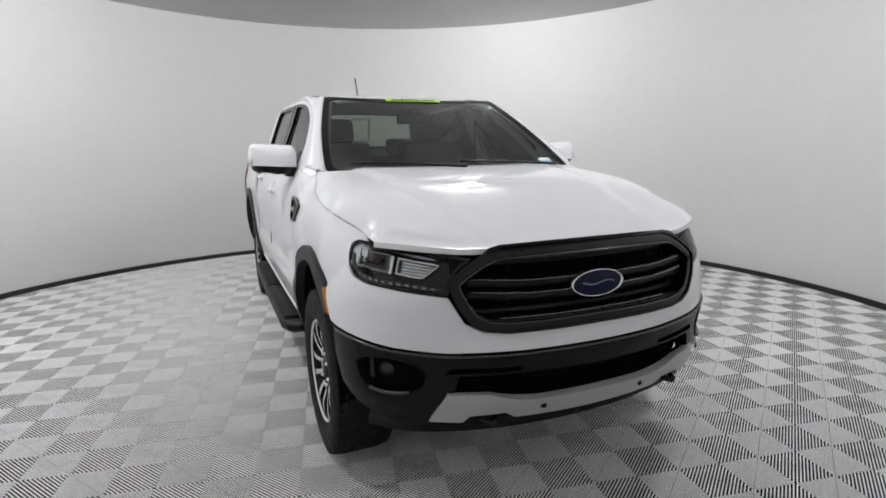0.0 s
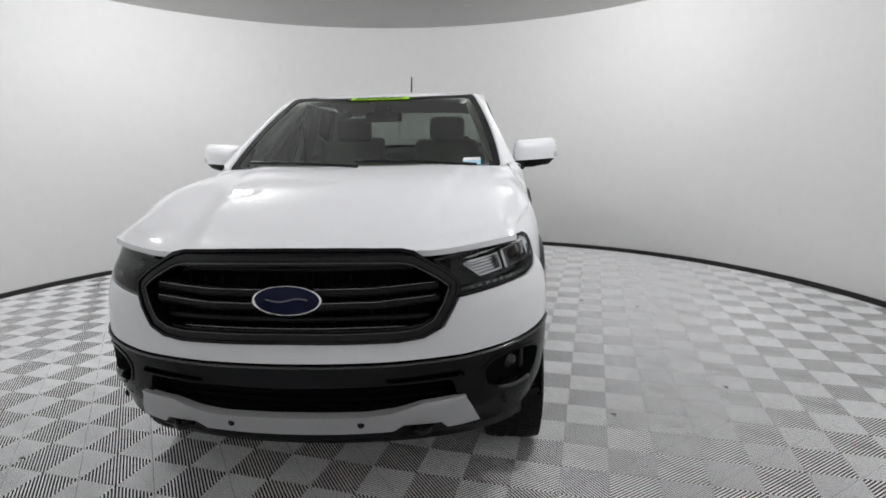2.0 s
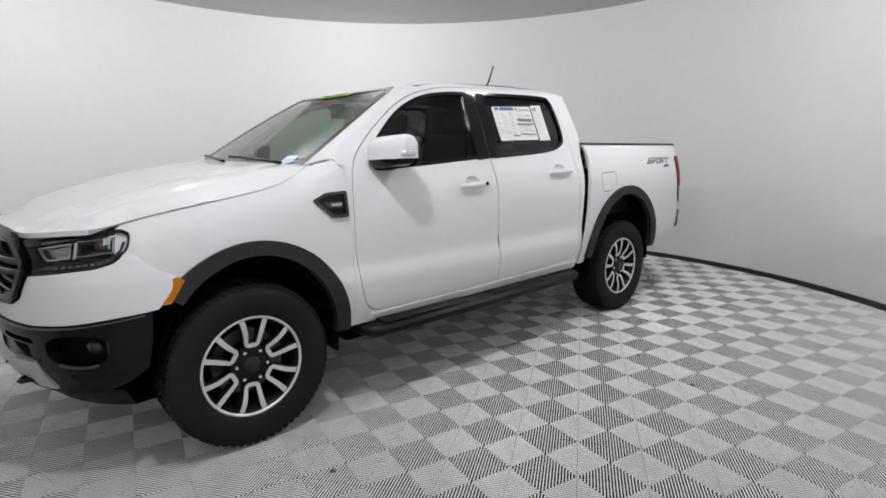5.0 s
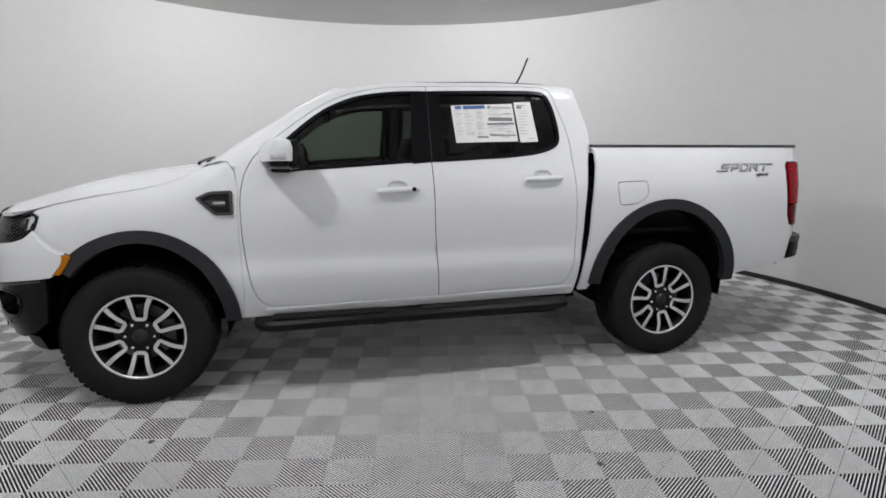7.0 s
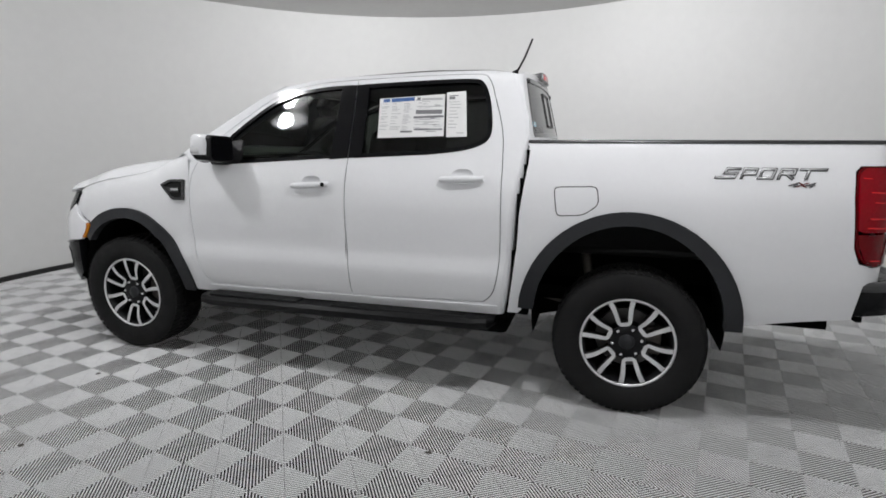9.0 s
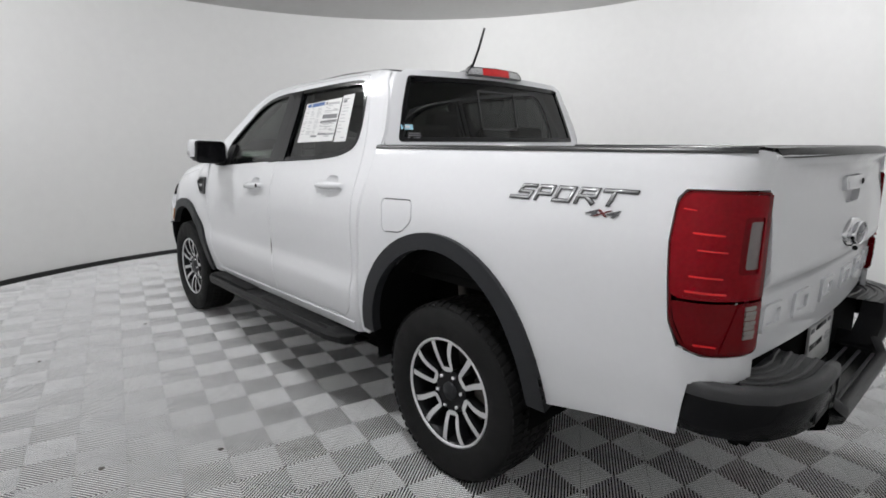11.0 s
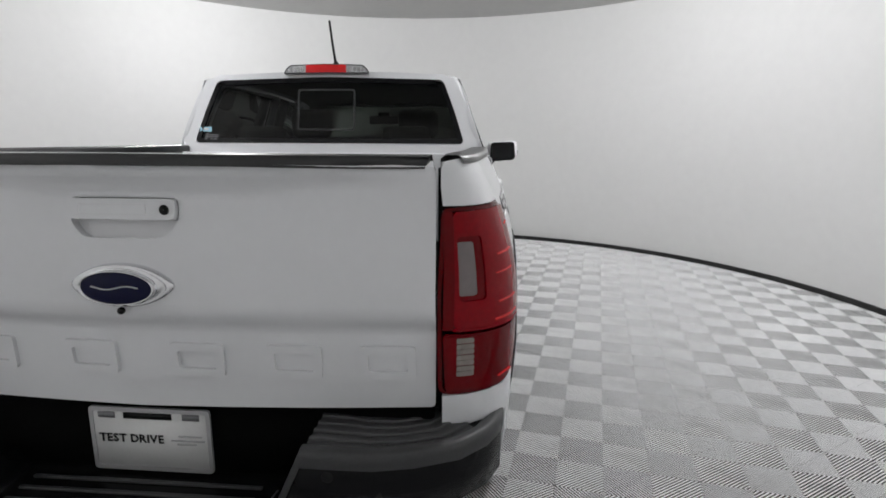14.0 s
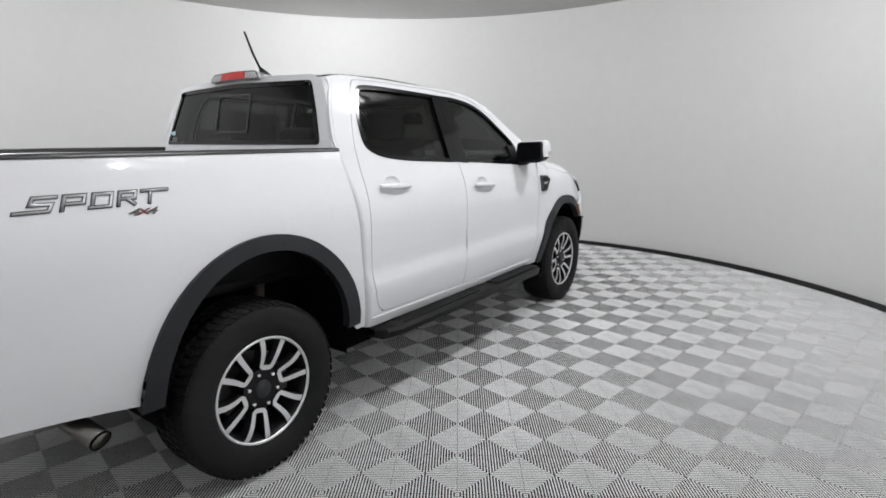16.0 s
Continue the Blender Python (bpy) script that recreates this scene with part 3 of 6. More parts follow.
rear_hole = [(-0.075, 1.316)] + curve_loop([(-0.075, 1.727), (-0.40, 1.736), (-0.72, 1.738), (-0.795, 1.712), (-0.835, 1.62),
                                             (-0.855, 1.50), (-0.845, 1.425), (-0.79, 1.385), (-0.68, 1.357), (-0.50, 1.338)], 4)


def cup_loop(xm, zm):
    return [(xm + 0.062 * abs(math.cos(a)) ** 0.7 * math.copysign(1, math.cos(a)), zm + 0.006 + (0.046 if math.sin(a) > 0 else 0.030) * abs(math.sin(a)) ** 0.8 * math.copysign(1, math.sin(a)))
            for a in (k * math.pi / 14 + 0.05 for k in range(28))]


fdoors = both("front_door", [front_door, front_hole, cup_loop(0.18, 1.1565)], cab_side, WHITE, "white painted front door", 0.05, 0.03)
rdoors = both("rear_door", [rear_door, rear_hole, cup_loop(-0.72, 1.209)], cab_side, WHITE, "white painted rear door", 0.05, 0.03)
# black strip behind the door seam, its shade put in as colour
both("door_seam_shade", [[(-0.070, 0.53), (-0.046, 0.92), (-0.040, 1.31), (-0.040, 1.745), (-0.024, 1.745), (-0.024, 1.31), (-0.030, 0.92), (-0.052, 0.53)]], cab_side, CAVITY, "black strip standing in for the shade between the doors", 0.05, 0.0, -0.005)
both("window_seal", [inset(front_hole, -0.004), inset(front_hole, 0.016)], cab_side, GLOSS_BLACK, "black window seal", 0.04, 0.02, 0.003, fdoors)
both("window_seal", [inset(rear_hole, -0.004), inset(rear_hole, 0.018)], cab_side, GLOSS_BLACK, "black window seal", 0.04, 0.02, 0.003, rdoors)
both("window_glass", [inset(front_hole, 0.006)], cab_side, GLASS_FRONT, "lightly tinted window glass", 0.08, 0.0, -0.012, fdoors)
both("window_glass", [inset(rear_hole, 0.006)], cab_side, GLASS_DARK, "dark tinted window glass", 0.08, 0.0, -0.012, rdoors)
both("pillar_cover", [[(-0.0292, 1.312), (0.082, 1.302), (0.064, 1.722), (-0.0292, 1.728)]], cab_side, GLOSS_BLACK, "gloss black pillar cover", 0.06, 0.016, 0.004, fdoors)
both("pillar_cover", [[(-0.0348, 1.312), (-0.116, 1.318), (-0.112, 1.727), (-0.0348, 1.728)]], cab_side, GLOSS_BLACK, "gloss black pillar cover", 0.04, 0.016, 0.006, rdoors)
both("mirror_mount", [[(0.80, 1.272), (0.815, 1.40), (0.70, 1.41), (0.685, 1.272)]], cab_side, BLACK, "black mirror mount", 0.05, 0.02, 0.005, fdoors)


def handle(x0, x1, z0, z1, doors, keyhole):
    """A pull handle from x0 to x1 over the bowl sunk into each door, with a cap at its rear end."""
    for i, d in enumerate(doors):
        s = 1 if i == 0 else -1
        bm = bmesh.new()
        rows = []
        for k in range(9):
            t = k / 8
            x = x0 + (x1 - x0) * t
            zc = z0 + (z1 - z0) * t
            y = cab_w(zc) + 0.004 + 0.034 * math.sin(math.pi * min(1, max(0, 0.06 + t * 0.88))) ** 0.35
            hgt = 0.015 + 0.004 * math.sin(math.pi * t)
            rows.append([(x, s * (y - 0.016), zc - hgt), (x, s * y, zc - hgt * 0.7), (x, s * (y + 0.003), zc), (x, s * y, zc + hgt * 0.7), (x, s * (y - 0.016), zc + hgt)])
        part("door_handle", strip(rows), WHITE, d, "white pull handle")
        xm, zm = (x0 + x1) / 2, (z0 + z1) / 2
        rows = []
        for k in np.linspace(1.0, 0.0, 8):
            ring = []
            for x, z in cup_loop(xm, zm):
                q = (xm + (x - xm) * k, zm + 0.006 + (z - zm - 0.006) * k)
                w = cab_side(*q)
                ring.append((w[0], s * (w[1] - 0.019 * (1 - k ** 3) - 0.0005), w[2]))
            rows.append(ring)
        bm = strip(rows, True)
        bmesh.ops.remove_doubles(bm, verts=bm.verts, dist=1e-5)
        part("handle_cup", bm, WHITE, d, "white recess behind the handle")
        if keyhole and i == 0:
            bm = bmesh.new()
            lathe(bm, [(0.001, 0.004), (0.011, 0.004), (0.013, 0.0)], 16)
            for w in bm.verts:
                w.co += Vector((x1 + 0.03, cab_w(z1) + 0.034, z1))
            part("key_cap", bm, BLACK, d)


TRIM_CUP = mat("white_paint_cup", (0.74, 0.74, 0.755), 0.35, 0.0, 1.0, 0.01, 3.0)
handle(0.30, 0.06, 1.150, 1.163, fdoors, True)
handle(-0.60, -0.84, 1.205, 1.213, rdoors, False)

# cab shell round the doors, with pillars and sills
outer = [(1.055, 0.452), (1.045, 0.60), (1.055, 1.03), (1.045, 1.17), (1.06, 1.27), (1.10, 1.325)] \
    + curve_loop([(1.10, 1.325), (0.97, 1.425), (0.79, 1.54), (0.585, 1.672), (0.42, 1.737), (0.22, 1.770), (0.0, 1.785), (-0.40, 1.795), (-0.78, 1.794), (-0.88, 1.782)], 4) \
    + curve_loop([(-0.94, 1.762), (-0.985, 1.715), (-1.03, 1.60), (-1.060, 1.45), (-1.030, 1.35), (-0.985, 1.05), (-0.975, 0.85), (-0.945, 0.56), (-0.928, 0.475)], 4)
hole = front_door[:-3]
hole = hole + rear_door[3:] + [(-0.0635, 0.5200), (-0.0585, 0.5180)]
both("cab_shell", [outer, inset(hole, -0.0045)], cab_side, WHITE, "white cab shell with pillars and sill", 0.05, 0.02)
back_edge = curve_loop([(-1.060, 1.45), (-1.030, 1.35), (-0.985, 1.05), (-0.975, 0.85), (-0.945, 0.56), (-0.928, 0.475)], 5)
for s in (1, -1):
    rows = []
    for x, z in back_edge:
        r = 0.034 * max(0.05, min(1.0, (1.44 - z) / 0.08))
        w = cab_side(x, z)[1]
        rows.append([(x - r * math.sin(a), s * (w - 1.8 * r * (1 - math.cos(a)) - 0.0003), z) for a in np.linspace(-0.05, math.pi / 2, 8)])
    part("cab_roll", strip(rows), WHITE, truck, "white rounded rear edge of the cab")
# near-black sheet that gives the gap under the doors its shade
both("sill_gap_shade", [[(0.90, 0.500), (0.90, 0.530), (-0.85, 0.568), (-0.85, 0.530)]], cab_side, CAVITY, "black sheet standing in for the shade below the doors", 0.05, 0.0, -0.010)
both("sill_strip", [[(0.94, 0.500), (0.94, 0.480), (-0.93, 0.510), (-0.93, 0.530)]], cab_side, WHITE, "bright white sill edge", 0.1, 0.01, 0.006)

# windscreen pillars and windscreen
ws = [(0.0, -0.742), (0.0, 0.748), (0.25, 0.724), (0.5, 0.688), (0.75, 0.642), (1.0, 0.588)]
ws = ws[1:] + [(s, -y) for s, y in reversed(ws[1:])]
part("windshield", sheet([rounded(ws, 0.05)], screen, 0.09, 0.004), GLASS_CLEAR, truck, "clear windscreen glass")
band = [rounded([(s * 1.0, y) for s, y in ws], 0.05), rounded(inset(ws, 0.035), 0.06)]
part("windshield_border", sheet(band, screen, 0.06, 0.008, 0.002), GLOSS_BLACK, truck, "black windscreen border")
for s in (1, -1):
    side_pts = curve_loop([(1.10, 1.325), (0.97, 1.425), (0.79, 1.54), (0.585, 1.672), (0.42, 1.737)], 4)
    edge_pts = curve_loop([(0.0, 0.751), (0.25, 0.728), (0.5, 0.692), (0.75, 0.646), (1.0, 0.591)], 4)
    rows = []
    for (x, z), (q, y) in zip(side_pts, edge_pts):
        a = Vector(cab_side(x, z))
        b = Vector(screen(q, y)) + Vector((0.002, 0, 0.003))
        m = (a + b) / 2 + Vector((0.009, 0.013, 0.006)) * (1 - q ** 4)
        rows.append([(p.x, s * p.y, p.z) for p in (a, a.lerp(m, 0.55) + Vector((0.004, 0.004, 0.004)), m, m.lerp(b, 0.55) + Vector((0.003, 0.0, 0.004)), b, b - Vector((0.01, 0.004, 0.02)))])
    part("windshield_pillar", strip(rows), WHITE, truck, "white windscreen pillar")
    # roof edge between the cab side and the roof skin
    rows = []
    for x in np.linspace(0.44, -0.985, 24):
        zs = tab(x, [-0.985, -0.94, -0.88, -0.78, -0.40, 0.0, 0.22, 0.42, 0.50], [1.715, 1.762, 1.782, 1.794, 1.795, 1.785, 1.770, 1.737, 1.712])
        a = Vector(cab_side(x, zs))
        b = Vector(roof_top(x, rail_y(x)))
        m = Vector((x, max(a.y, b.y) - 0.016, max(a.z, b.z) + 0.001))
        rows.append([(p.x, s * p.y, p.z) for p in (a, a.lerp(m, 0.6), m, m.lerp(b, 0.6), b)])
    part("roof_edge", strip(rows), WHITE, truck, "white roof edge")
    rows = []
    for x in np.linspace(0.47, -1.022, 28):
        b = Vector(roof_top(x, rail_y(x) - 0.001))
        rows.append([(x, s * (b.y + 0.020), b.z - 0.016), (x, s * (b.y + 0.019), b.z + 0.006), (x, s * (b.y - 0.012), b.z + 0.008), (x, s * (b.y - 0.013), b.z - 0.008)])
    part("roof_molding", strip(rows), BLACK, truck, "black roof channel molding")
roof_loop = rounded([(0.475, -0.575), (0.475, 0.575), (-1.012, 0.575), (-1.012, -0.575)], 0.03)
roof_loop = [(x + (0.085 * (1 - (y / 0.6) ** 2) if x > 0 else -0.012 * (1 - (y / 0.6) ** 2)), y * rail_y(x) / 0.578) for x, y in resample(roof_loop, 0.06)]
part("roof", sheet([roof_loop], roof_top, 0.07, 0.015), WHITE, truck, "white painted roof")


# back of the cab with the rear window
def cab_back(y, z):
    w = cab_w(min(z, 1.80)) + 0.02
    k = min(1.0, abs(y) / w)
    x = tab(z, [0.6, 1.30, 1.80], [-1.065, -1.134, -1.022])
    return (x + 0.045 * k ** 3, y, z)


back_loop = sym([(0.0, 0.55), (0.80, 0.55), (0.82, 1.15), (0.80, 1.33), (0.785, 1.45), (0.735, 1.60), (0.69, 1.70), (0.655, 1.755), (0.60, 1.782), (0.0, 1.800)])
back_hole = rounded(sym([(0.0, 1.432), (0.715, 1.432), (0.66, 1.60), (0.60, 1.750), (0.0, 1.764)]), 0.025)
part("cab_back", sheet([back_loop, back_hole], cab_back, 0.06, 0.03), WHITE, truck, "white back wall of the cab")
rear_glass = part("rear_window", sheet([inset(back_hole, 0.004)], cab_back, 0.08, 0.0, -0.004), GLASS_REAR, truck, "dark tinted sliding rear window")
SLIDER = mat("slider_grey", (0.025, 0.025, 0.026), 0.35)
slider = rounded([(-0.152, 1.495), (0.152, 1.495), (0.152, 1.705), (-0.152, 1.705)], 0.02)
part("slider_seal", sheet([slider, inset(slider, 0.009)], cab_back, 0.05, 0.006, 0.003), SLIDER, rear_glass, "black sliding pane seal")
part("rear_window_border", sheet([inset(back_hole, -0.002), inset(back_hole, 0.022)], cab_back, 0.05, 0.01, 0.002), GLOSS_BLACK, rear_glass, "black window border")
for s in (1, -1):
    rows = []
    for z in np.linspace(1.365, 1.765, 16):
        xa = tab(z, [0.475, 0.56, 0.85, 1.05, 1.35, 1.45, 1.60, 1.74, 1.77], [-0.955, -0.975, -1.005, -1.015, -1.052, -1.060, -1.030, -0.972, -0.935])
        a = Vector((xa + 0.014, cab_w(z) + 0.0015, z))
        yb = tab(z, [0.55, 1.15, 1.33, 1.45, 1.60, 1.70, 1.755, 1.782], [0.86, 0.89, 0.84, 0.79, 0.735, 0.69, 0.655, 0.60])
        b = Vector(cab_back(min(yb, cab_w(z) - 0.01), z))
        m = Vector((b.x + 0.012, a.y - 0.012, z))
        rows.append([(p.x, s * p.y, p.z) for p in (a, a.lerp(m, 0.6) + Vector((0, 0.003, 0)), m, m.lerp(b, 0.5) + Vector((-0.004, 0, 0)), b)])
    part("cab_corner", strip(rows), WHITE, truck, "white rounded cab corner")

# fenders and hood
fender = [(1.0562, 0.452), (1.0465, 0.60), (1.0565, 1.03), (1.0465, 1.17), (1.0615, 1.27), (1.104, 1.324), (1.165, 1.322), (1.20, 1.296)] \
    + [(x, seam_z(x) - 0.002) for x in (1.25, 1.31, 1.39, 1.50, 1.65, 1.81, 1.96, 2.05)] \
    + [(2.095, 1.045), (2.105, 0.99), (2.068, 0.950), (1.994, 0.903), (1.90, 0.861)] \
    + arch(*F_ARCH, 51, 178)
both("fender", [fender], fender_side, WHITE, "white front fender", 0.04, 0.02)
hood_loop = [(1.235, 0.0), (1.215, 0.40), (1.165, 0.745)] + [(x, hood_edge(x)) for x in (1.25, 1.31, 1.39, 1.5, 1.6, 1.7, 1.8, 1.9, 1.97, 2.04)]
for pdeg in (63.5, 60, 57, 53, 49, 45, 41, 37, 33, 29, 25, 20, 14, 7, 0):
    a = 0.868 * math.sin(radians(pdeg))
    hood_loop.append((1.75 + (2.408 - 1.75) * math.cos(radians(pdeg)) ** ROUND, a))
hood_loop = hood_loop[1:-1] + [hood_loop[-1]] + [(x, -y) for x, y in reversed(hood_loop[1:-1])] + [hood_loop[0]]
part("hood", sheet([hood_loop], hood_top, 0.045, 0.02), WHITE, truck, "white hood with two raised creases")
for s in (1, -1):
    rows = []
    for x in np.linspace(1.17, 2.05, 32):
        z = seam_z(x)
        y = fender_side(x, z - 0.002)[1]
        rows.append([(x, s * (y - 0.03), z - 0.006), (x, s * (y - 0.008), z - 0.0035), (x, s * (y - 0.0005), z - 0.005), (x, s * (y + 0.0005), z - 0.012)])
    part("hood_flange", strip(rows), WHITE, truck, "white flange in the hood gap")
for s in (1, -1):
    rows = []
    for x in np.linspace(1.06, 1.25, 8):
        z = min(tab(x, [1.06, 1.105, 1.165, 1.20, 1.25], [1.300, 1.318, 1.318, 1.294, 1.274]), 1.318)
        y = fender_side(x, z - 0.004)[1]
        rows.append([(x, s * (y + 0.001), z - 0.010), (x, s * (y - 0.004), z - 0.003), (x, s * (y - 0.03), z - 0.004), (x, s * (y - 0.06), z - 0.012)])
    part("cowl_corner", strip(rows), WHITE, truck, "white panel corner below the windscreen pillar")
rows = [[(1.13, y, 1.285), (1.19, y * 1.0, 1.300), (1.26, y, 1.285), (1.30, y, 1.25)] for y in np.linspace(-0.74, 0.74, 13)]
part("cowl", strip(rows), BLACK, truck, "black plastic cowl below the windscreen")
for y0, y1, q in ((0.62, -0.02, 0.02), (0.0, -0.62, 0.025)):
    bm = bmesh.new()
    pts = []
    for t in np.linspace(0, 1, 9):
        y = y0 + (y1 - y0) * t
        p = Vector(screen(0.01 + 0.055 * math.sin(t * 1.5), y))
        pts.append(p + Vector((0.02, 0, 0.018)))
    tube(bm, pts, 0.008, 8)
    part("wiper", bm, BLACK, truck, "black windscreen wiper")

# wheel arch cladding
for cx, cz, rx, rz, fn, a0, a1 in ((*F_ARCH, fender_side, 40, 179), (*R_ARCH, bed_side, 4, 179)):
    out_r = arch(cx, cz, rx + 0.018, rz + 0.012, a0, a1)
    in_r = arch(cx, cz, rx - 0.062, rz - 0.055, a0, a1)
    both("arch_cladding", [out_r + list(reversed(in_r))], fn, FLARE, "dark grey wheel arch cladding", 0.03, 0.045, 0.020)
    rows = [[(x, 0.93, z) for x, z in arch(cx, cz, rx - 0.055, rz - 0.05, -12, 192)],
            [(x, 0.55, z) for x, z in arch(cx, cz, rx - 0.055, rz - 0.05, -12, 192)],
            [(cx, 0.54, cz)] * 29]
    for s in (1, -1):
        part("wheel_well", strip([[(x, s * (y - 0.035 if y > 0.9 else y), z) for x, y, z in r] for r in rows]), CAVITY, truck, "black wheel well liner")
mark = [(1.985, 0.752), (1.955, 0.80), (1.902, 0.858), (1.862, 0.846), (1.896, 0.79), (1.922, 0.752)]
both("side_marker", [rounded(mark, 0.008, 2)], fender_side, AMBER, "amber side marker lens", 0.03, 0.03, 0.026)

# fender vents
vent = [(1.262, 1.130), (1.19, 1.163), (1.075, 1.168), (1.075, 1.040), (1.165, 1.040)]
vents = both("fender_vent", [rounded(vent, 0.012, 3), rounded(inset(vent, 0.014), 0.01, 3)], fender_side, SATIN, "dark grey vent surround", 0.03, 0.02, 0.012)
both("vent_insert", [rounded(inset(vent, 0.012), 0.01, 3)], fender_side, BLACK, "black vent insert", 0.03, 0.01, 0.003, vents)
both("vent_bar", [rounded([(1.215, 1.118), (1.11, 1.118), (1.11, 1.088), (1.185, 1.088)], 0.006, 2)], fender_side, SATIN, "raised bar in the vent", 0.03, 0.01, 0.012, vents)
both("vent_badge", [[(1.172, 1.110), (1.112, 1.111), (1.112, 1.098), (1.168, 1.098)]], fender_side, DECAL_SILVER, "small unreadable silver badge", 0.03, 0.003, 0.016, vents)
both("vent_slot", [[(1.10, 1.150), (1.085, 1.150), (1.085, 1.056), (1.10, 1.056)]], fender_side, GLOSS_BLACK, "", 0.03, 0.006, 0.010, vents)

# ---- front end ----
grille_half = [deg(0, 0.750), deg(12, 0.748), deg(23, 0.748), deg(28, 0.757), deg(32, 0.786), deg(35, 0.850), deg(36.8, 0.905), deg(37, 0.940),
               deg(34, 0.978), deg(31, 1.006), deg(27.5, 1.034), deg(24.5, 1.043), deg(12, 1.048), deg(0, 1.049)]
grille_loop = sym(grille_half)
lamp_loop = [deg(31.5, 1.012), deg(40, 1.034), deg(53.5, 1.056), deg(66, 1.066), deg(69.5, 1.052), deg(70.2, 1.02), deg(69.2, 0.978), deg(65.8, 0.941),
             deg(61, 0.923), deg(53, 0.911), deg(37.0, 0.884), deg(36.9, 0.93), deg(35.5, 0.968)]
white_half = [deg(0, 0.745), deg(23, 0.743), deg(28.6, 0.752), deg(33, 0.783), deg(35.8, 0.848), deg(37.2, 0.879)] \
    + [deg(53, 0.907), deg(61, 0.918), deg(66.2, 0.936), deg(69.6, 0.970), deg(74, 0.941), deg(80, 0.894), deg(86, 0.852)] \
    + [deg(84.8, 0.80), deg(82.3, 0.742), deg(77, 0.735), deg(68, 0.725), deg(52, 0.700), deg(38, 0.683), deg(20, 0.677), deg(0, 0.677)]
cover = part("bumper_cover", sheet([sym(white_half)], nose, 0.04, 0.025), WHITE, truck, "white upper bumper cover")

# dark lower bumper with intake and fog pockets
low_half = [deg(0, 0.668), deg(20, 0.668), deg(38, 0.674), deg(52, 0.691), deg(68, 0.716), deg(77, 0.727), deg(79.5, 0.735),
            deg(79, 0.62), deg(77, 0.50), deg(70, 0.445), deg(60, 0.402), deg(47, 0.392), deg(0, 0.375)]
intake = rounded(sym([deg(0, 0.588), deg(24, 0.592), deg(35, 0.596), deg(37.5, 0.50), deg(30, 0.48), deg(0, 0.465)]), 0.015, 2)
fog = rounded([deg(43, 0.612), deg(46, 0.645), deg(53, 0.662), deg(62, 0.655), deg(66, 0.632), deg(65, 0.565), deg(61, 0.521), deg(49, 0.527), deg(44.5, 0.552)], 0.02, 3)
fog_r = [(-u, z) for u, z in fog]
slit = rounded([deg(19.5, 0.617), deg(37, 0.626), deg(38.4, 0.604), deg(20.3, 0.598)], 0.006, 2)
slit_r = [(-u, z) for u, z in slit]
lower = part("lower_bumper", sheet([sym(low_half), intake, fog, fog_r, slit, slit_r], nose, 0.04, 0.05), BUMPER, truck, "dark grey lower bumper")
part("bumper_groove", sheet([sym([deg(0, 0.680), deg(38, 0.686), deg(68, 0.728), deg(78, 0.74), deg(78, 0.715), deg(68, 0.70), deg(38, 0.66), deg(0, 0.655)])], nose, 0.06, 0.0, -0.018), GLOSS_BLACK, lower, "black groove below the bumper cover")
bm = bmesh.new()
EDGE_DEG, EDGE_Z = [0, 20, 38, 52, 68, 77.5], [0.664, 0.664, 0.670, 0.687, 0.712, 0.724]
tube(bm, [Vector(nose(deg(a, 0)[0], smooth_tab(abs(a), EDGE_DEG, EDGE_Z, 3))) + Vector((0.004 * math.cos(radians(a)), 0.004 * math.sin(radians(a)), 0)) for a in np.linspace(-77, 77, 45)], 0.0055, 8)
part("bumper_edge", bm, BEAD, lower, "gloss black rolled edge catching light")
for lp in (slit, slit_r):
    part("slit_back", sheet([inset(lp, -0.014)], nose, 0.05, 0.0, -0.025), CAVITY, lower)
part("intake_back", sheet([inset(intake, -0.03)], nose, 0.10, 0.0, -0.10), CAVITY, lower, "dark space behind the intake")
for zc in (0.555, 0.525, 0.495):
    rows = [[Vector(nose(u, zc)) + Vector((-0.055, 0, dz)) for dz in (-0.004, 0.004)] for u in np.linspace(-0.55, 0.55, 15)]
    rows = [[a, b, b + Vector((-0.03, 0, 0)), a + Vector((-0.03, 0, 0))] for a, b in rows]
    part("intake_slat", strip(rows, True), CAVITY, lower)
part("bumper_back", sheet([sym(low_half)], nose, 0.06, 0.0, -0.075), CAVITY, lower, "black backing inside the bumper")
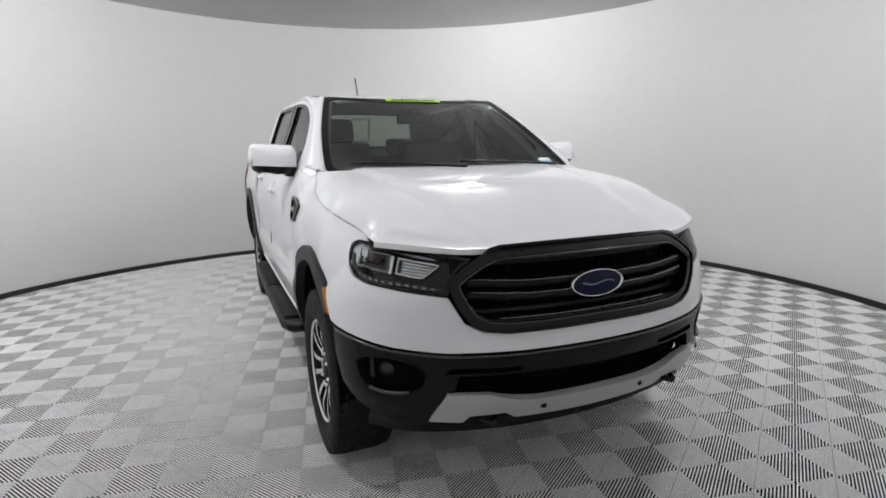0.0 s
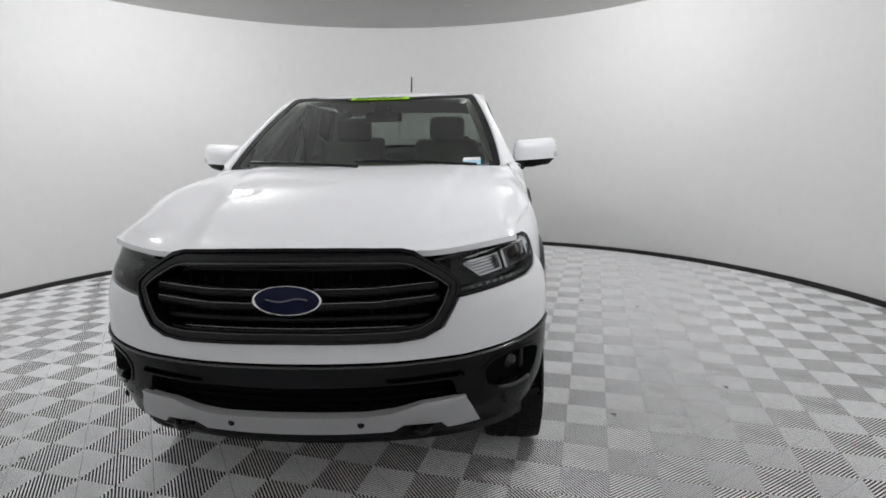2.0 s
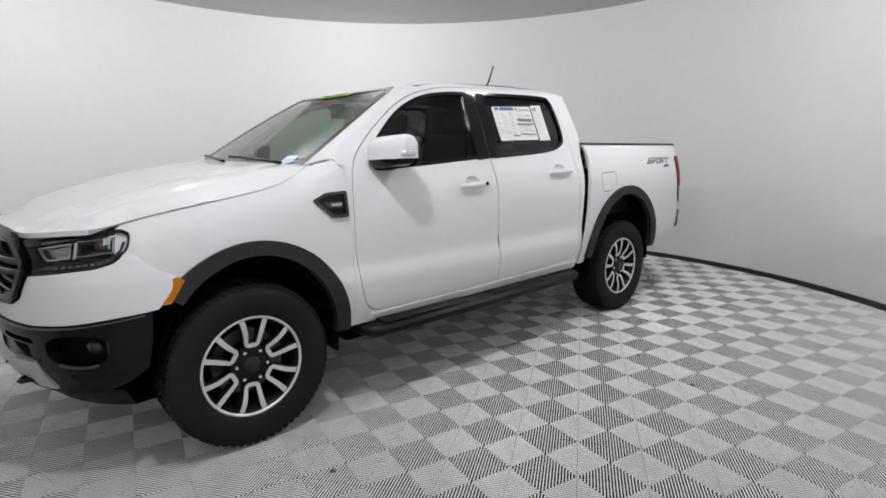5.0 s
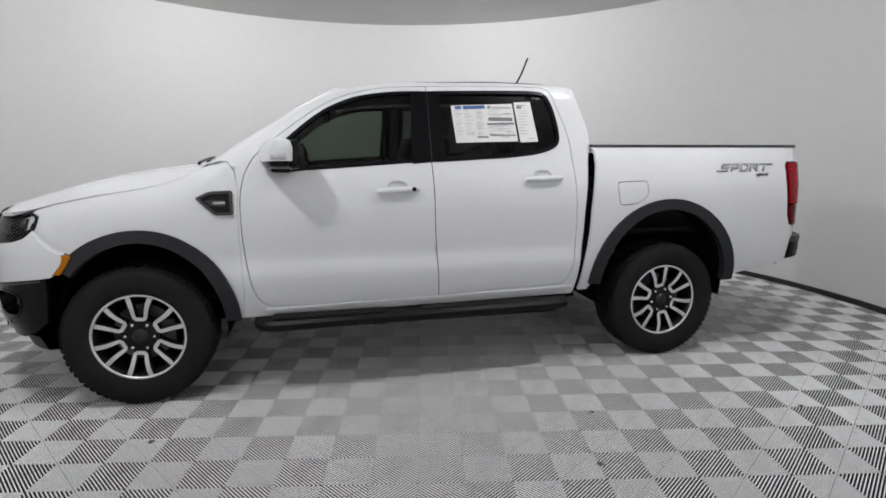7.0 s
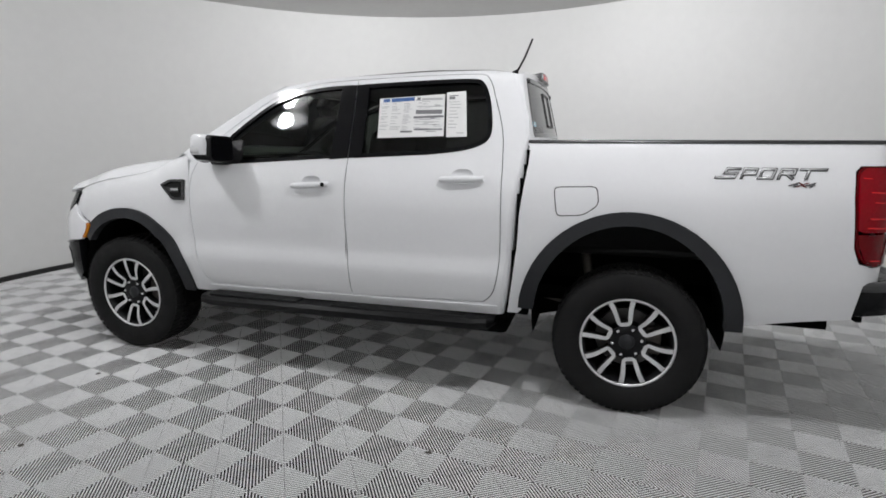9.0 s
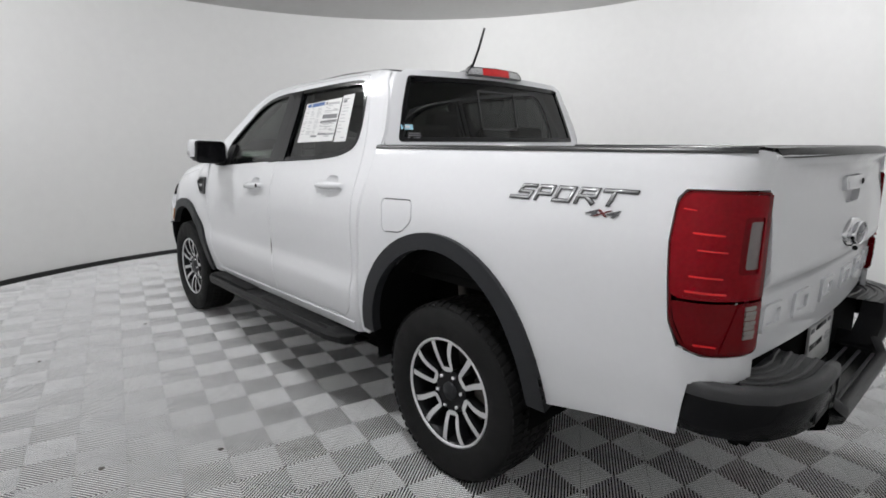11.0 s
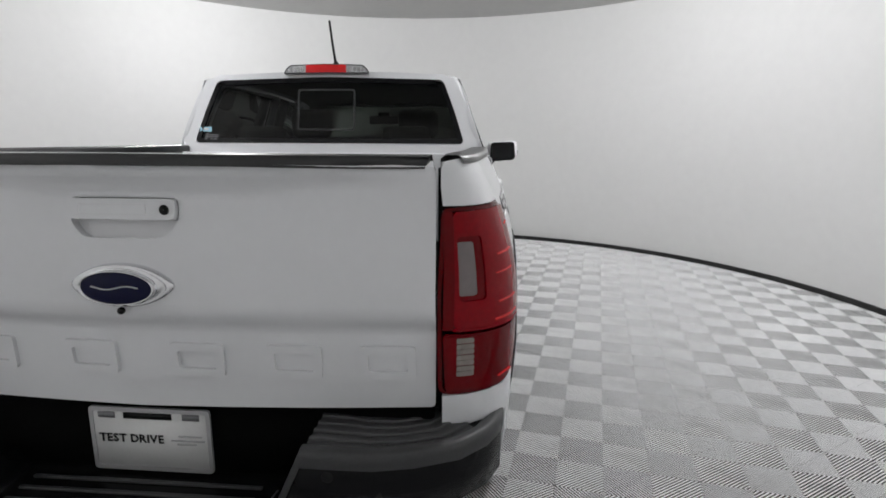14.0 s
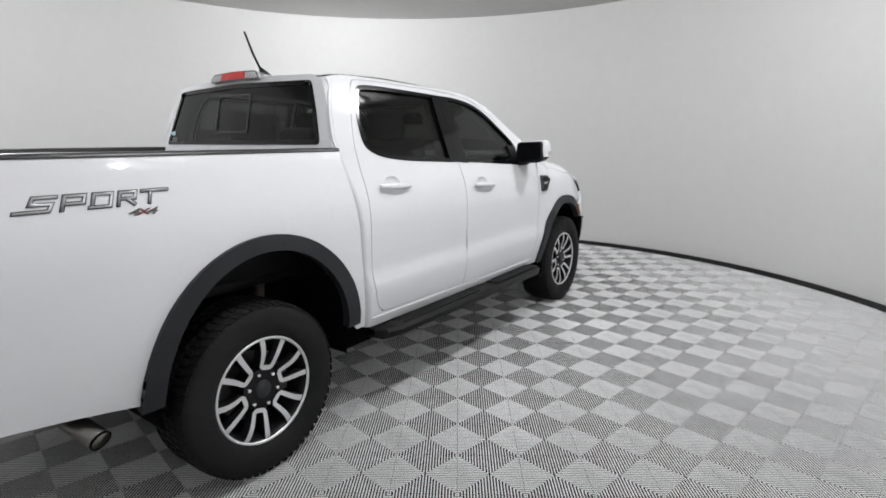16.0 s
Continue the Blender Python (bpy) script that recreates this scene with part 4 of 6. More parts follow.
for lp in (fog, fog_r):
    part("fog_pocket", sheet([inset(lp, -0.012)], nose, 0.06, 0.0, -0.052), CAVITY, lower, "black fog lamp pocket")
    s = 1 if lp[0][0] > 0 else -1
    c = Vector(nose(s * deg(56, 0)[0], 0.59)) + Vector((-0.054, -0.045 * s, 0))
    bm = bmesh.new()
    lathe(bm, [(0.001, 0.030), (0.022, 0.027), (0.036, 0.014), (0.040, 0.0), (0.047, 0.0), (0.050, -0.03)], 24)
    turn = Matrix.Translation(c) @ pose(0, 0, 0, 0, 0, -90 + 28 * s)
    bm.transform(turn)
    part("fog_lamp", bm, FOG_LENS, lower, "round clear fog lamp")
    bm = bmesh.new()
    box(bm, -0.008, 0.008, -0.02, 0.025, -0.05, 0.05, 0.006)
    bm.transform(Matrix.Translation(Vector(nose(s * deg(61.5, 0)[0], 0.59)) + Vector((-0.058, -0.042 * s, 0))) @ pose(0, 0, 0, 0, 0, -90 + 40 * s))
    part("fog_fin", sharpen(bm), SATIN, lower, "upright dark fin")
    part("pocket_rim", sheet([inset(lp, -0.006), inset(lp, 0.003)], nose, 0.03, 0.012, 0.004), BUMPER, lower, "rolled rim of the fog pocket")
    # bright lower lip of the pocket
    us = np.linspace(48.5, 61.5, 9)
    bm = bmesh.new()
    tube(bm, [Vector(nose(s * deg(a, 0)[0], 0.524 + 0.0002 * (a - 55) ** 2)) * 1.0 + Vector((0.003, 0.002 * s, 0)) for a in us], 0.006, 8)
    part("pocket_lip", bm, SATIN, lower)

# silver skid plate
skid_half = [deg(0, 0.487), deg(16, 0.486), deg(22, 0.496), deg(28, 0.522), deg(38.5, 0.528), deg(41.5, 0.47), deg(44.0, 0.414),
             deg(35, 0.408), deg(33, 0.436), deg(24, 0.441), deg(21.5, 0.414), deg(10, 0.412), deg(0, 0.412)]
skid = part("skid_plate", sheet([sym(skid_half)], nose, 0.04, 0.03, 0.012), SILVER, truck, "silver skid plate under the bumper")
top_lip = sym([deg(0, 0.492), deg(16, 0.491), deg(22, 0.501), deg(28, 0.527), deg(38.6, 0.533), deg(38.3, 0.519), deg(28, 0.512), deg(22, 0.487), deg(16, 0.477), deg(0, 0.478)])
part("skid_lip", sheet([top_lip], nose, 0.04, 0.02, 0.018), SILVER, skid)
for u in (deg(14.5, 0)[0], -deg(14.5, 0)[0], deg(52, 0)[0], -deg(52, 0)[0]):
    bm = bmesh.new()
    lathe(bm, [(0.001, 0.006), (0.008, 0.006), (0.010, 0.003), (0.012, 0.003), (0.013, 0.0)], 18)
    c = Vector(nose(u, 0.450 if abs(u) < 0.5 else 0.47))
    bm.transform(Matrix.Translation(c + Vector((0.012, 0, 0))) @ pose(0, 0, 0, 0, 0, -90 + math.degrees(u / 0.9) * 0.6))
    part("parking_sensor", bm, BUMPER, skid if abs(u) < 0.5 else lower)
for s in (1, -1):
    bm = bmesh.new()
    y = 0.435 * s
    tube(bm, [(2.30, y - 0.03, 0.425), (2.38, y - 0.03, 0.418), (2.415, y - 0.018, 0.414), (2.424, y, 0.412), (2.415, y + 0.018, 0.414), (2.38, y + 0.03, 0.418), (2.30, y + 0.03, 0.425)], 0.011, 10)
    part("tow_hook", bm, GLOSS_BLACK, truck, "black tow hook")
rows = [[Vector(nose(u, 0.40)) + Vector((-0.012 - 0.03, 0, -0.0)), Vector(nose(u, 0.40)) + Vector((-0.075, 0, -0.075)), Vector((1.7, nose(u, 0.40)[1] * 0.8, 0.27))] for u in np.linspace(-1.05, 1.05, 19)]
part("lower_valance", strip(rows), BLACK, truck, "black air deflector under the bumper")

# grille
part("grille_back", sheet([inset(grille_loop, -0.01)], nose, 0.08, 0.0, -0.085), CAVITY, truck, "black space behind the grille")
grille = part("grille", sheet([grille_loop, rounded(inset(grille_loop, 0.032), 0.03, 3)], nose, 0.03, 0.06, 0.016), GRILLE_TRIM, truck, "dark gloss grille surround")
part("grille_outer_lip", sheet([grille_loop, inset(grille_loop, 0.010)], nose, 0.03, 0.02, 0.022), GLOSS_BLACK, grille)
bm = bmesh.new()
bead = inset(grille_loop, 0.034)
tube(bm, [Vector(nose(u, z)) + Vector((0.014, 0, 0)) for u, z in resample(bead + bead[:1], 0.03)], 0.004, 6)
part("grille_bead", bm, BEAD, grille, "gloss black bead round the grille opening")
part("grille_inner_lip", sheet([inset(grille_loop, 0.030), inset(grille_loop, 0.044)], nose, 0.03, 0.05, 0.004), GLOSS_BLACK, grille, "gloss black inner lip")


def grille_bar(z, half, hgt, depth, out, material, rise=0.0, name="grille_bar"):
    rows = []
    for u in np.linspace(-half, half, 23):
        zz = z + rise * max(0.0, abs(u) / half - 0.55) / 0.45
        c = Vector(nose(u, zz)) + Vector((out, 0, 0))
        rows.append([c + Vector((0, 0, -hgt / 2)), c + Vector((0.006, 0, 0)), c + Vector((0, 0, hgt / 2)), c + Vector((-depth, 0, hgt / 2)), c + Vector((-depth, 0, -hgt / 2))])
    return part(name, strip(rows, True), material, grille)


H = deg(33, 0)[0]
BAR_EDGE = mat("bright_bar_edge", (0.30, 0.30, 0.31), 0.25, 0.9)
for z, hgt, rise in ((0.912, 0.030, 0.012), (0.866, 0.030, 0.014)):
    grille_bar(z, H * 0.97, hgt, 0.04, -0.020, BLACK, rise)
    grille_bar(z + hgt / 2 - 0.001, H * 0.95, 0.0035, 0.02, -0.010, BAR_EDGE, rise, "bar_highlight")
grille_bar(0.985, H * 0.90, 0.022, 0.04, -0.045, BLACK)
grille_bar(0.815, H * 0.93, 0.020, 0.04, -0.045, BLACK)
grille_bar(0.792, H * 0.74, 0.003, 0.02, -0.024, BAR_EDGE, 0.0, "bar_highlight")
grille_bar(0.776, H * 0.84, 0.018, 0.04, -0.034, BLACK)
for k in range(-7, 8):
    u = k * H / 8
    if abs(u) < 0.05:
        continue
    a, b = Vector(nose(u, 0.78)) + Vector((-0.06, 0, 0)), Vector(nose(u, 1.01)) + Vector((-0.06, 0, 0))
    bm = bmesh.new()
    tube(bm, [a, (a + b) / 2, b], 0.007, 6)
    part("grille_rib", bm, CAVITY, grille)
top_band = sym([deg(0, 1.036), deg(24, 1.031), deg(27, 1.023), deg(29.5, 0.998), deg(24, 0.999), deg(0, 1.004)])
part("grille_top_band", sheet([top_band], nose, 0.04, 0.015, 0.013), GRILLE_TRIM, grille, "dark upper grille band")


def oval(name, c, w, hgt, facing, parent, wings=False):
    """A blue oval badge in a bright ring, with a plain pale stroke for its script."""
    turn = Matrix.Translation(c) @ facing
    n = 40

    def ell(k, y):
        return [Vector((k * w / 2 * math.cos(2 * math.pi * i / n), y, k * hgt / 2 * math.sin(2 * math.pi * i / n))) for i in range(n)]

    bm = bmesh.new()
    rings = [[bm.verts.new(p) for p in ell(k, y)] for k, y in ((1.0, 0.0), (1.0, 0.010), (0.98, 0.016), (0.945, 0.016), (0.92, 0.011))]
    for a, b in zip(rings, rings[1:]):
        for i in range(n):
            bm.faces.new((a[i], a[(i + 1) % n], b[(i + 1) % n], b[i]))
    bmesh.ops.recalc_face_normals(bm, faces=bm.faces)
    bm.transform(turn)
    ring = part(name, bm, CHROME, parent, "bright oval ring of a badge")
    bm = bmesh.new()
    mid = bm.verts.new((0, 0.017, 0))
    r1 = [bm.verts.new(p) for p in ell(0.6, 0.015)]
    r2 = [bm.verts.new(p) for p in ell(0.93, 0.0105)]
    for i in range(n):
        bm.faces.new((mid, r1[i], r1[(i + 1) % n]))
        bm.faces.new((r1[i], r2[i], r2[(i + 1) % n], r1[(i + 1) % n]))
    bmesh.ops.recalc_face_normals(bm, faces=bm.faces)
    bm.transform(turn)
    part("badge_field", bm, BLUE, ring, "dark blue oval field")
    bm = bmesh.new()
    tube(bm, [(w * (-0.30 + 0.6 * t), 0.0175, hgt * (0.02 + 0.05 * math.sin(7 * t))) for t in np.linspace(0, 1, 17)], hgt * 0.022, 6)
    bm.transform(turn)
    part("badge_stroke", bm, DECAL_SILVER if name == "rear_badge" else INK, ring, "plain pale stroke")
    return ring


oval("front_badge", Vector((2.437, 0, 0.893)), 0.240, 0.104, pose(0, 0, 0, 0, 0, -90), grille)

# headlamps
LAMP_INNER = mat("lamp_inner_metal", (0.26, 0.26, 0.265), 0.16, 0.9, 0.0, 0.3, 30.0)
for s in (1, -1):
    loop = [(s * u, z) for u, z in lamp_loop]
    lamp = part("headlamp", sheet([rounded(loop, 0.012, 2), inset(rounded(loop, 0.012, 2), 0.010)], nose, 0.03, 0.06, -0.002), GLOSS_BLACK, truck, "dark headlamp with a projector and clear cover")
    part("lamp_back", sheet([loop], nose, 0.05, 0.0, -0.050), GLOSS_BLACK, lamp, "black lamp interior")
    part("lamp_cover", sheet([inset(loop, 0.004)], nose, 0.05, 0.0, 0.001), GLASS_LAMP, lamp, "clear headlamp cover")

    def lring(pts, name, material, out, label="", hole=0.008, thick=0.02):
        q = [(s * deg(a, z)[0], z) for a, z in pts]
        return part(name, sheet([q, inset(q, hole)] if hole else [q], nose, 0.03, thick, out), material, lamp, label)

    lring([(53.2, 1.026), (64.6, 1.040), (65.2, 0.981), (53.8, 0.964)], "projector_frame", LAMP_INNER, -0.009, "bright projector frame", 0.004, 0.012)
    lring([(52.2, 1.020), (53.0, 1.022), (53.4, 0.960), (52.6, 0.958)], "lamp_divider", REFLECTOR, -0.012, "", 0)
    lring([(39.5, 0.992), (51, 1.018), (51.5, 0.962), (44, 0.945)], "reflector_rim", REFLECTOR, -0.014, "grey reflector rim", 0.005)
    lring([(40.5, 0.987), (50.5, 1.011), (51, 0.967), (44.5, 0.950)], "reflector", LAMP_INNER, -0.040, "grey inner reflector", 0)
    lring([(53.5, 1.022), (64, 1.036), (64.5, 0.985), (54, 0.968)], "projector_bezel", GLOSS_BLACK, -0.010, "black projector bezel", 0.012)
    lring([(61.2, 1.034), (63.8, 1.038), (63.6, 1.012), (61.5, 1.006)], "turn_reflector", REFLECTOR, -0.006, "", 0)
    q = [(38.2, 0.900), (45, 0.912), (53, 0.923), (61, 0.935), (65.2, 0.952), (67.8, 0.985), (68.5, 1.02), (67.5, 1.02), (66.8, 0.990), (64.4, 0.962), (60.5, 0.945), (53, 0.933), (45, 0.927), (38.2, 0.910)]
    lring(q, "running_light", FOG_LENS, -0.010, "clear running light strip", 0)
    for k in range(11):
        a = 40.5 + 2.3 * k
        zc = tab(a, [38.2, 45, 53, 61, 65], [0.905, 0.918, 0.928, 0.940, 0.957])
        lring([(a, zc + 0.0032), (a + 1.1, zc + 0.0052), (a + 1.1, zc - 0.0018), (a, zc - 0.0038)], "running_light_cell", LAMP_INNER, -0.008, "", 0, 0.004)
    for k in range(5):
        z0 = 0.958 + 0.010 * k
        lring([(43.6 - 0.55 * k, z0), (50.3, z0 + 0.013), (50.3, z0 + 0.016), (43.6 - 0.55 * k, z0 + 0.003)], "reflector_ridge", REFLECTOR, -0.034, "", 0, 0.005)
    q = [(41, 1.016), (53, 1.043), (64, 1.053), (64, 1.047), (53, 1.036), (41, 1.009)]
    lring(q, "lamp_brow", LAMP_INNER, -0.014, "", 0)
    c = Vector(nose(s * deg(58.5, 0)[0], 1.0)) + Vector((-0.030, -0.012 * s, 0))
    bm = bmesh.new()
    lathe(bm, [(0.001, 0.020), (0.012, 0.018), (0.022, 0.010), (0.027, 0.0), (0.031, 0.0), (0.034, -0.012)], 24)
    bm.transform(Matrix.Translation(c) @ pose(0, 0, 0, 0, 0, -90 + 26 * s))
    part("projector", bm, LENS_GREY, lamp, "round projector lens")

both("bumper_flange", [[deg(68, 0.992), deg(74, 0.957), deg(80, 0.911), deg(86, 0.869), deg(86, 0.838), deg(80, 0.878), deg(74, 0.923), deg(68, 0.962)]], nose, WHITE, "white flange in the bumper gap", 0.03, 0.0, -0.007)

# ---- bed ----
tl_side = [(-2.471, 1.275), (-2.505, 1.290), (-2.60, 1.291), (-2.70, 1.291), (-2.70, 0.862), (-2.60, 0.866), (-2.565, 0.885), (-2.53, 0.945), (-2.485, 1.06), (-2.468, 1.16)]
bed_loop = [(-1.062, 1.404), (-1.075, 1.36)] + curve_loop([(-1.072, 1.30), (-1.040, 1.05), (-1.030, 0.86), (-0.992, 0.55), (-0.982, 0.495)], 4) \
    + [(-1.04, 0.495)] + arch(*R_ARCH, 2, 180) \
    + [(-2.115, 0.532), (-2.30, 0.572), (-2.44, 0.596), (-2.516, 0.606), (-2.522, 0.70), (-2.528, 0.772), (-2.62, 0.776)] \
    + [(-2.62, 0.852), (-2.54, 0.854), (-2.510, 0.874), (-2.494, 0.943), (-2.483, 1.058), (-2.474, 1.16), (-2.475, 1.28), (-2.494, 1.304), (-2.618, 1.305)] \
    + [(-2.620, 1.34), (-2.619, 1.385), (-2.612, 1.402), (-2.58, 1.408), (-2.53, 1.408)]


def bed_skin(x, z):
    """Side of the bed, turned round the rear corner."""
    w = bed_w(max(x, -2.52), z)
    if x > -2.50:
        return (x, w, z)
    t = min(1.0, (-2.50 - x) / 0.20)
    a = t * math.pi / 2
    return (-2.50 - 0.165 * math.sin(a), w + (0.730 - w) * (1 - math.cos(a)), z)


bed_loop = [(x if x > -2.50 else -2.50 + (x + 2.50) * 1.6, z) for x, z in bed_loop]
fuel = rounded([(-1.205, 1.185), (-1.42, 1.192), (-1.432, 1.10), (-1.36, 1.045), (-1.225, 1.035)], 0.03, 4)
beds = both("bed_side", [bed_loop, fuel], bed_skin, WHITE, "white bed side panel", 0.04, 0.02)
part("fuel_door", sheet([inset(fuel, 0.005)], bed_skin, 0.04, 0.01), WHITE, beds[0], "white fuel filler door")
part("fuel_gap", sheet([fuel], bed_skin, 0.06, 0.0, -0.008), CAVITY, beds[0])
part("bed_side_infill", sheet([fuel], bed_skin, 0.06, 0.0, 0.0, True), WHITE, beds[1])
for s in (1, -1):
    # black fillers placed inside the cab-to-bed gap in place of its shade
    part("cab_gap_shade", boxed(-1.09, -0.97, min(s * 0.80, s * 0.862), max(s * 0.80, s * 0.862), 0.48, 0.84), CAVITY, truck, "black filler standing in for the shade between cab and bed")
    for y, z0, z1 in ((0.896, 0.62, 0.84), (0.894, 0.84, 1.14), (0.870, 1.14, 1.22), (0.838, 1.22, 1.29), (0.812, 1.29, 1.385)):
        part("cab_gap_shade", boxed(-1.10, -1.0 if z1 < 0.9 else -1.02, min(s * 0.76, s * y), max(s * 0.76, s * y), z0, z1), CAVITY, truck)
    rows = []
    for x in np.linspace(-1.062, -2.615, 40):
        px, py, _ = bed_skin(x, 1.402)
        t = max(0.0, min(1.0, (-2.5 - x) / 0.2))
        px -= 0.010 * t
        wide = 0.075 * (1 - t) + 0.006 * t
        rows.append([(px, s * (py + 0.005), 1.399), (px, s * (py + 0.004), 1.410), (px, s * (py - 0.008), 1.416), (px, s * (py - wide), 1.416), (px, s * (py - wide - 0.01), 1.408), (px, s * (py - wide - 0.01), 1.34)])
    part("rail_cap", strip(rows), CAP, truck, "black plastic bed rail cap")
    part("bed_inner_wall", boxed(-2.60, -1.10, s * 0.745 - 0.02, s * 0.745 + 0.02, 0.86, 1.385), BLACK, truck, "black lined bed wall")
part("bed_floor", boxed(-2.60, -1.18, -0.76, 0.76, 0.82, 0.87), BLACK, truck, "black bed floor liner")
part("bed_front_wall", boxed(-1.195, -1.165, -0.80, 0.80, 0.84, 1.385, 0.008), WHITE, truck, "white front wall of the bed")

RED_MID = mat("mid_red_lens", (0.14, 0.0003, 0.003), 0.03, 0.0, 0.0, 0.16, 6.0, spec=0.17)

# tail lamps: lens wrapped round the corner
for s in (1, -1):
    def lens(x, z):
        p = bed_skin(x, z)
        return (p[0], s * p[1], z)

    def wrap(pts):
        return [(x if x > -2.50 else -2.50 + (x + 2.50) * 1.6, z) for x, z in pts]

    outline = [(-2.479, 1.16), (-2.480, 1.27), (-2.499, 1.300), (-2.62, 1.301), (-2.626, 1.08), (-2.624, 0.857), (-2.542, 0.859), (-2.515, 0.880), (-2.499, 0.945), (-2.488, 1.06)]
    full = rounded(wrap(outline), 0.02, 3)
    lampo = part("tail_lamp", sheet([full, inset(full, 0.007)], lens, 0.02, 0.03, 0.003), RED_DARK, truck, "red wrap-around tail lamp")
    upper = rounded(wrap([(-2.486, 1.16), (-2.487, 1.266), (-2.503, 1.292), (-2.606, 1.293), (-2.609, 1.018), (-2.499, 1.018), (-2.495, 1.06)]), 0.014, 3)
    seat_hole = rounded(wrap([(-2.573, 1.236), (-2.603, 1.236), (-2.603, 1.086), (-2.573, 1.086)]), 0.010, 3)
    edge_strip = wrap([(-2.606, 1.293), (-2.617, 1.293), (-2.620, 1.018), (-2.609, 1.018)])
    dn = rounded(wrap([(-2.500, 1.006), (-2.620, 1.006), (-2.617, 0.865), (-2.544, 0.867), (-2.521, 0.884), (-2.506, 0.947)]), 0.010, 3)
    dn_in = rounded(wrap([(-2.578, 1.002), (-2.618, 1.002), (-2.615, 0.869), (-2.560, 0.870)]), 0.008, 3)
    part("red_lens", sheet([upper, seat_hole], lens, 0.02, 0.012, 0.009), RED, lampo, "glossy bright red outer lens")
    part("inner_lens", sheet([edge_strip], lens, 0.02, 0.01, 0.007), RED_MID, lampo, "deep red inner edge of the lens")
    part("window_surround", sheet([seat_hole, rounded(wrap([(-2.583, 1.224), (-2.604, 1.224), (-2.604, 1.098), (-2.583, 1.098)]), 0.006, 2)], lens, 0.02, 0.006, 0.0055), RED_MID, lampo, "sunken red surround of the window")
    part("clear_window", sheet([rounded(wrap([(-2.582, 1.225), (-2.6045, 1.225), (-2.6045, 1.097), (-2.582, 1.097)]), 0.006, 2)], lens, 0.02, 0.005, 0.0045), LENS_WINDOW, lampo, "grey clear window")
    part("lower_lens", sheet([dn], lens, 0.02, 0.01, 0.006), RED_MID, lampo, "deep red lower lens")
    part("lower_panel", sheet([dn_in], lens, 0.02, 0.006, 0.0085), RED_MID, lampo, "glossy red panel round the reversing lens")
    for k in range(7):
        z0 = 0.905 + 0.0135 * k
        part("reverse_lens", sheet([rounded(wrap([(-2.588, z0 + 0.012), (-2.606, z0 + 0.012), (-2.606, z0), (-2.588, z0)]), 0.003, 2)], lens, 0.02, 0.004, 0.0105 + 0.0015 * (k % 2)), LENS_RIB, lampo, "ribbed clear reversing lens")
    part("lens_step", sheet([rounded(wrap([(-2.507, 1.021), (-2.610, 1.021), (-2.610, 1.015), (-2.507, 1.015)]), 0.003, 2)], lens, 0.02, 0.006, 0.011), RED, lampo, "raised red ledge between the lenses")
    # thin brighter bars paint the lens's glint streaks as colour
    for x0, x1, z0, z1 in ((-2.515, -2.562, 1.030, 1.036), (-2.518, -2.556, 1.072, 1.077), (-2.524, -2.558, 1.142, 1.146), (-2.516, -2.552, 1.184, 1.189), (-2.500, -2.516, 1.246, 1.249), (-2.530, -2.556, 0.884, 0.889)):
        part("glint_bar", sheet([rounded(wrap([(x0, z0 + 0.003), (x1, z0), (x1, z1), (x0, z1 + 0.003)]), 0.0025, 2)], lens, 0.02, 0.003, 0.0103), RED_BRIGHT, lampo, "bright red bar painted as a glint on the lens")

# tailgate
gate_loop = rounded(sym([(0.0, 0.800), (0.724, 0.812), (0.726, 1.10), (0.726, 1.30), (0.724, 1.392), (0.0, 1.398)]), 0.012, 2)
cup = rounded([(0.115, 1.318), (0.115, 1.262), (0.085, 1.226), (-0.105, 1.226), (-0.145, 1.262), (-0.145, 1.318)], 0.018, 3)
tailgate = part("tailgate", sheet([gate_loop, cup], gate, 0.03, 0.03), WHITE, truck, "white tailgate with a raised lettering band")
part("gate_inner", boxed(-2.630, -2.60, -0.70, 0.70, 0.835, 1.385), BLACK, tailgate)
part("handle_recess", sheet([cup], gate, 0.03, 0.0, -0.022), TRIM_CUP, tailgate, "recess behind the tailgate handle")
part("gate_handle", sheet([rounded([(0.112, 1.316), (0.112, 1.268), (-0.142, 1.268), (-0.142, 1.316)], 0.014, 3)], gate, 0.03, 0.024, 0.012), WHITE, tailgate, "white tailgate handle")
part("handle_line", sheet([[(0.085, 1.303), (0.085, 1.278), (-0.075, 1.278), (-0.075, 1.303)], [(0.083, 1.301), (0.083, 1.280), (-0.073, 1.280), (-0.073, 1.301)]], gate, 0.02, 0.002, 0.0135), TRIM_CUP, tailgate)
bm = bmesh.new()
lathe(bm, [(0.001, 0.003), (0.009, 0.004), (0.012, 0.0)], 18)
bm.transform(Matrix.Translation(Vector(gate(-0.118, 1.292)) + Vector((-0.013, 0, 0))) @ pose(0, 0, 0, 0, 0, 90))
part("gate_lock", bm, BLACK, tailgate, "black round key lock")
part("gate_cap", sheet([sym([(0.0, 1.392), (0.70, 1.389), (0.712, 1.41), (0.0, 1.414)])], gate, 0.05, 0.04, 0.004), CAP, tailgate, "black tailgate top cap")
rows = [[(-2.665 - 0.035 * (1 - (y / 0.75) ** 2), y, 1.412), (-2.60, y, 1.416), (-2.57, y, 1.40)] for y in np.linspace(-0.71, 0.71, 11)]
part("gate_top", strip(rows), CAP, tailgate, "black tailgate top cap")
badge_c = Vector(gate(-0.008, 1.118))
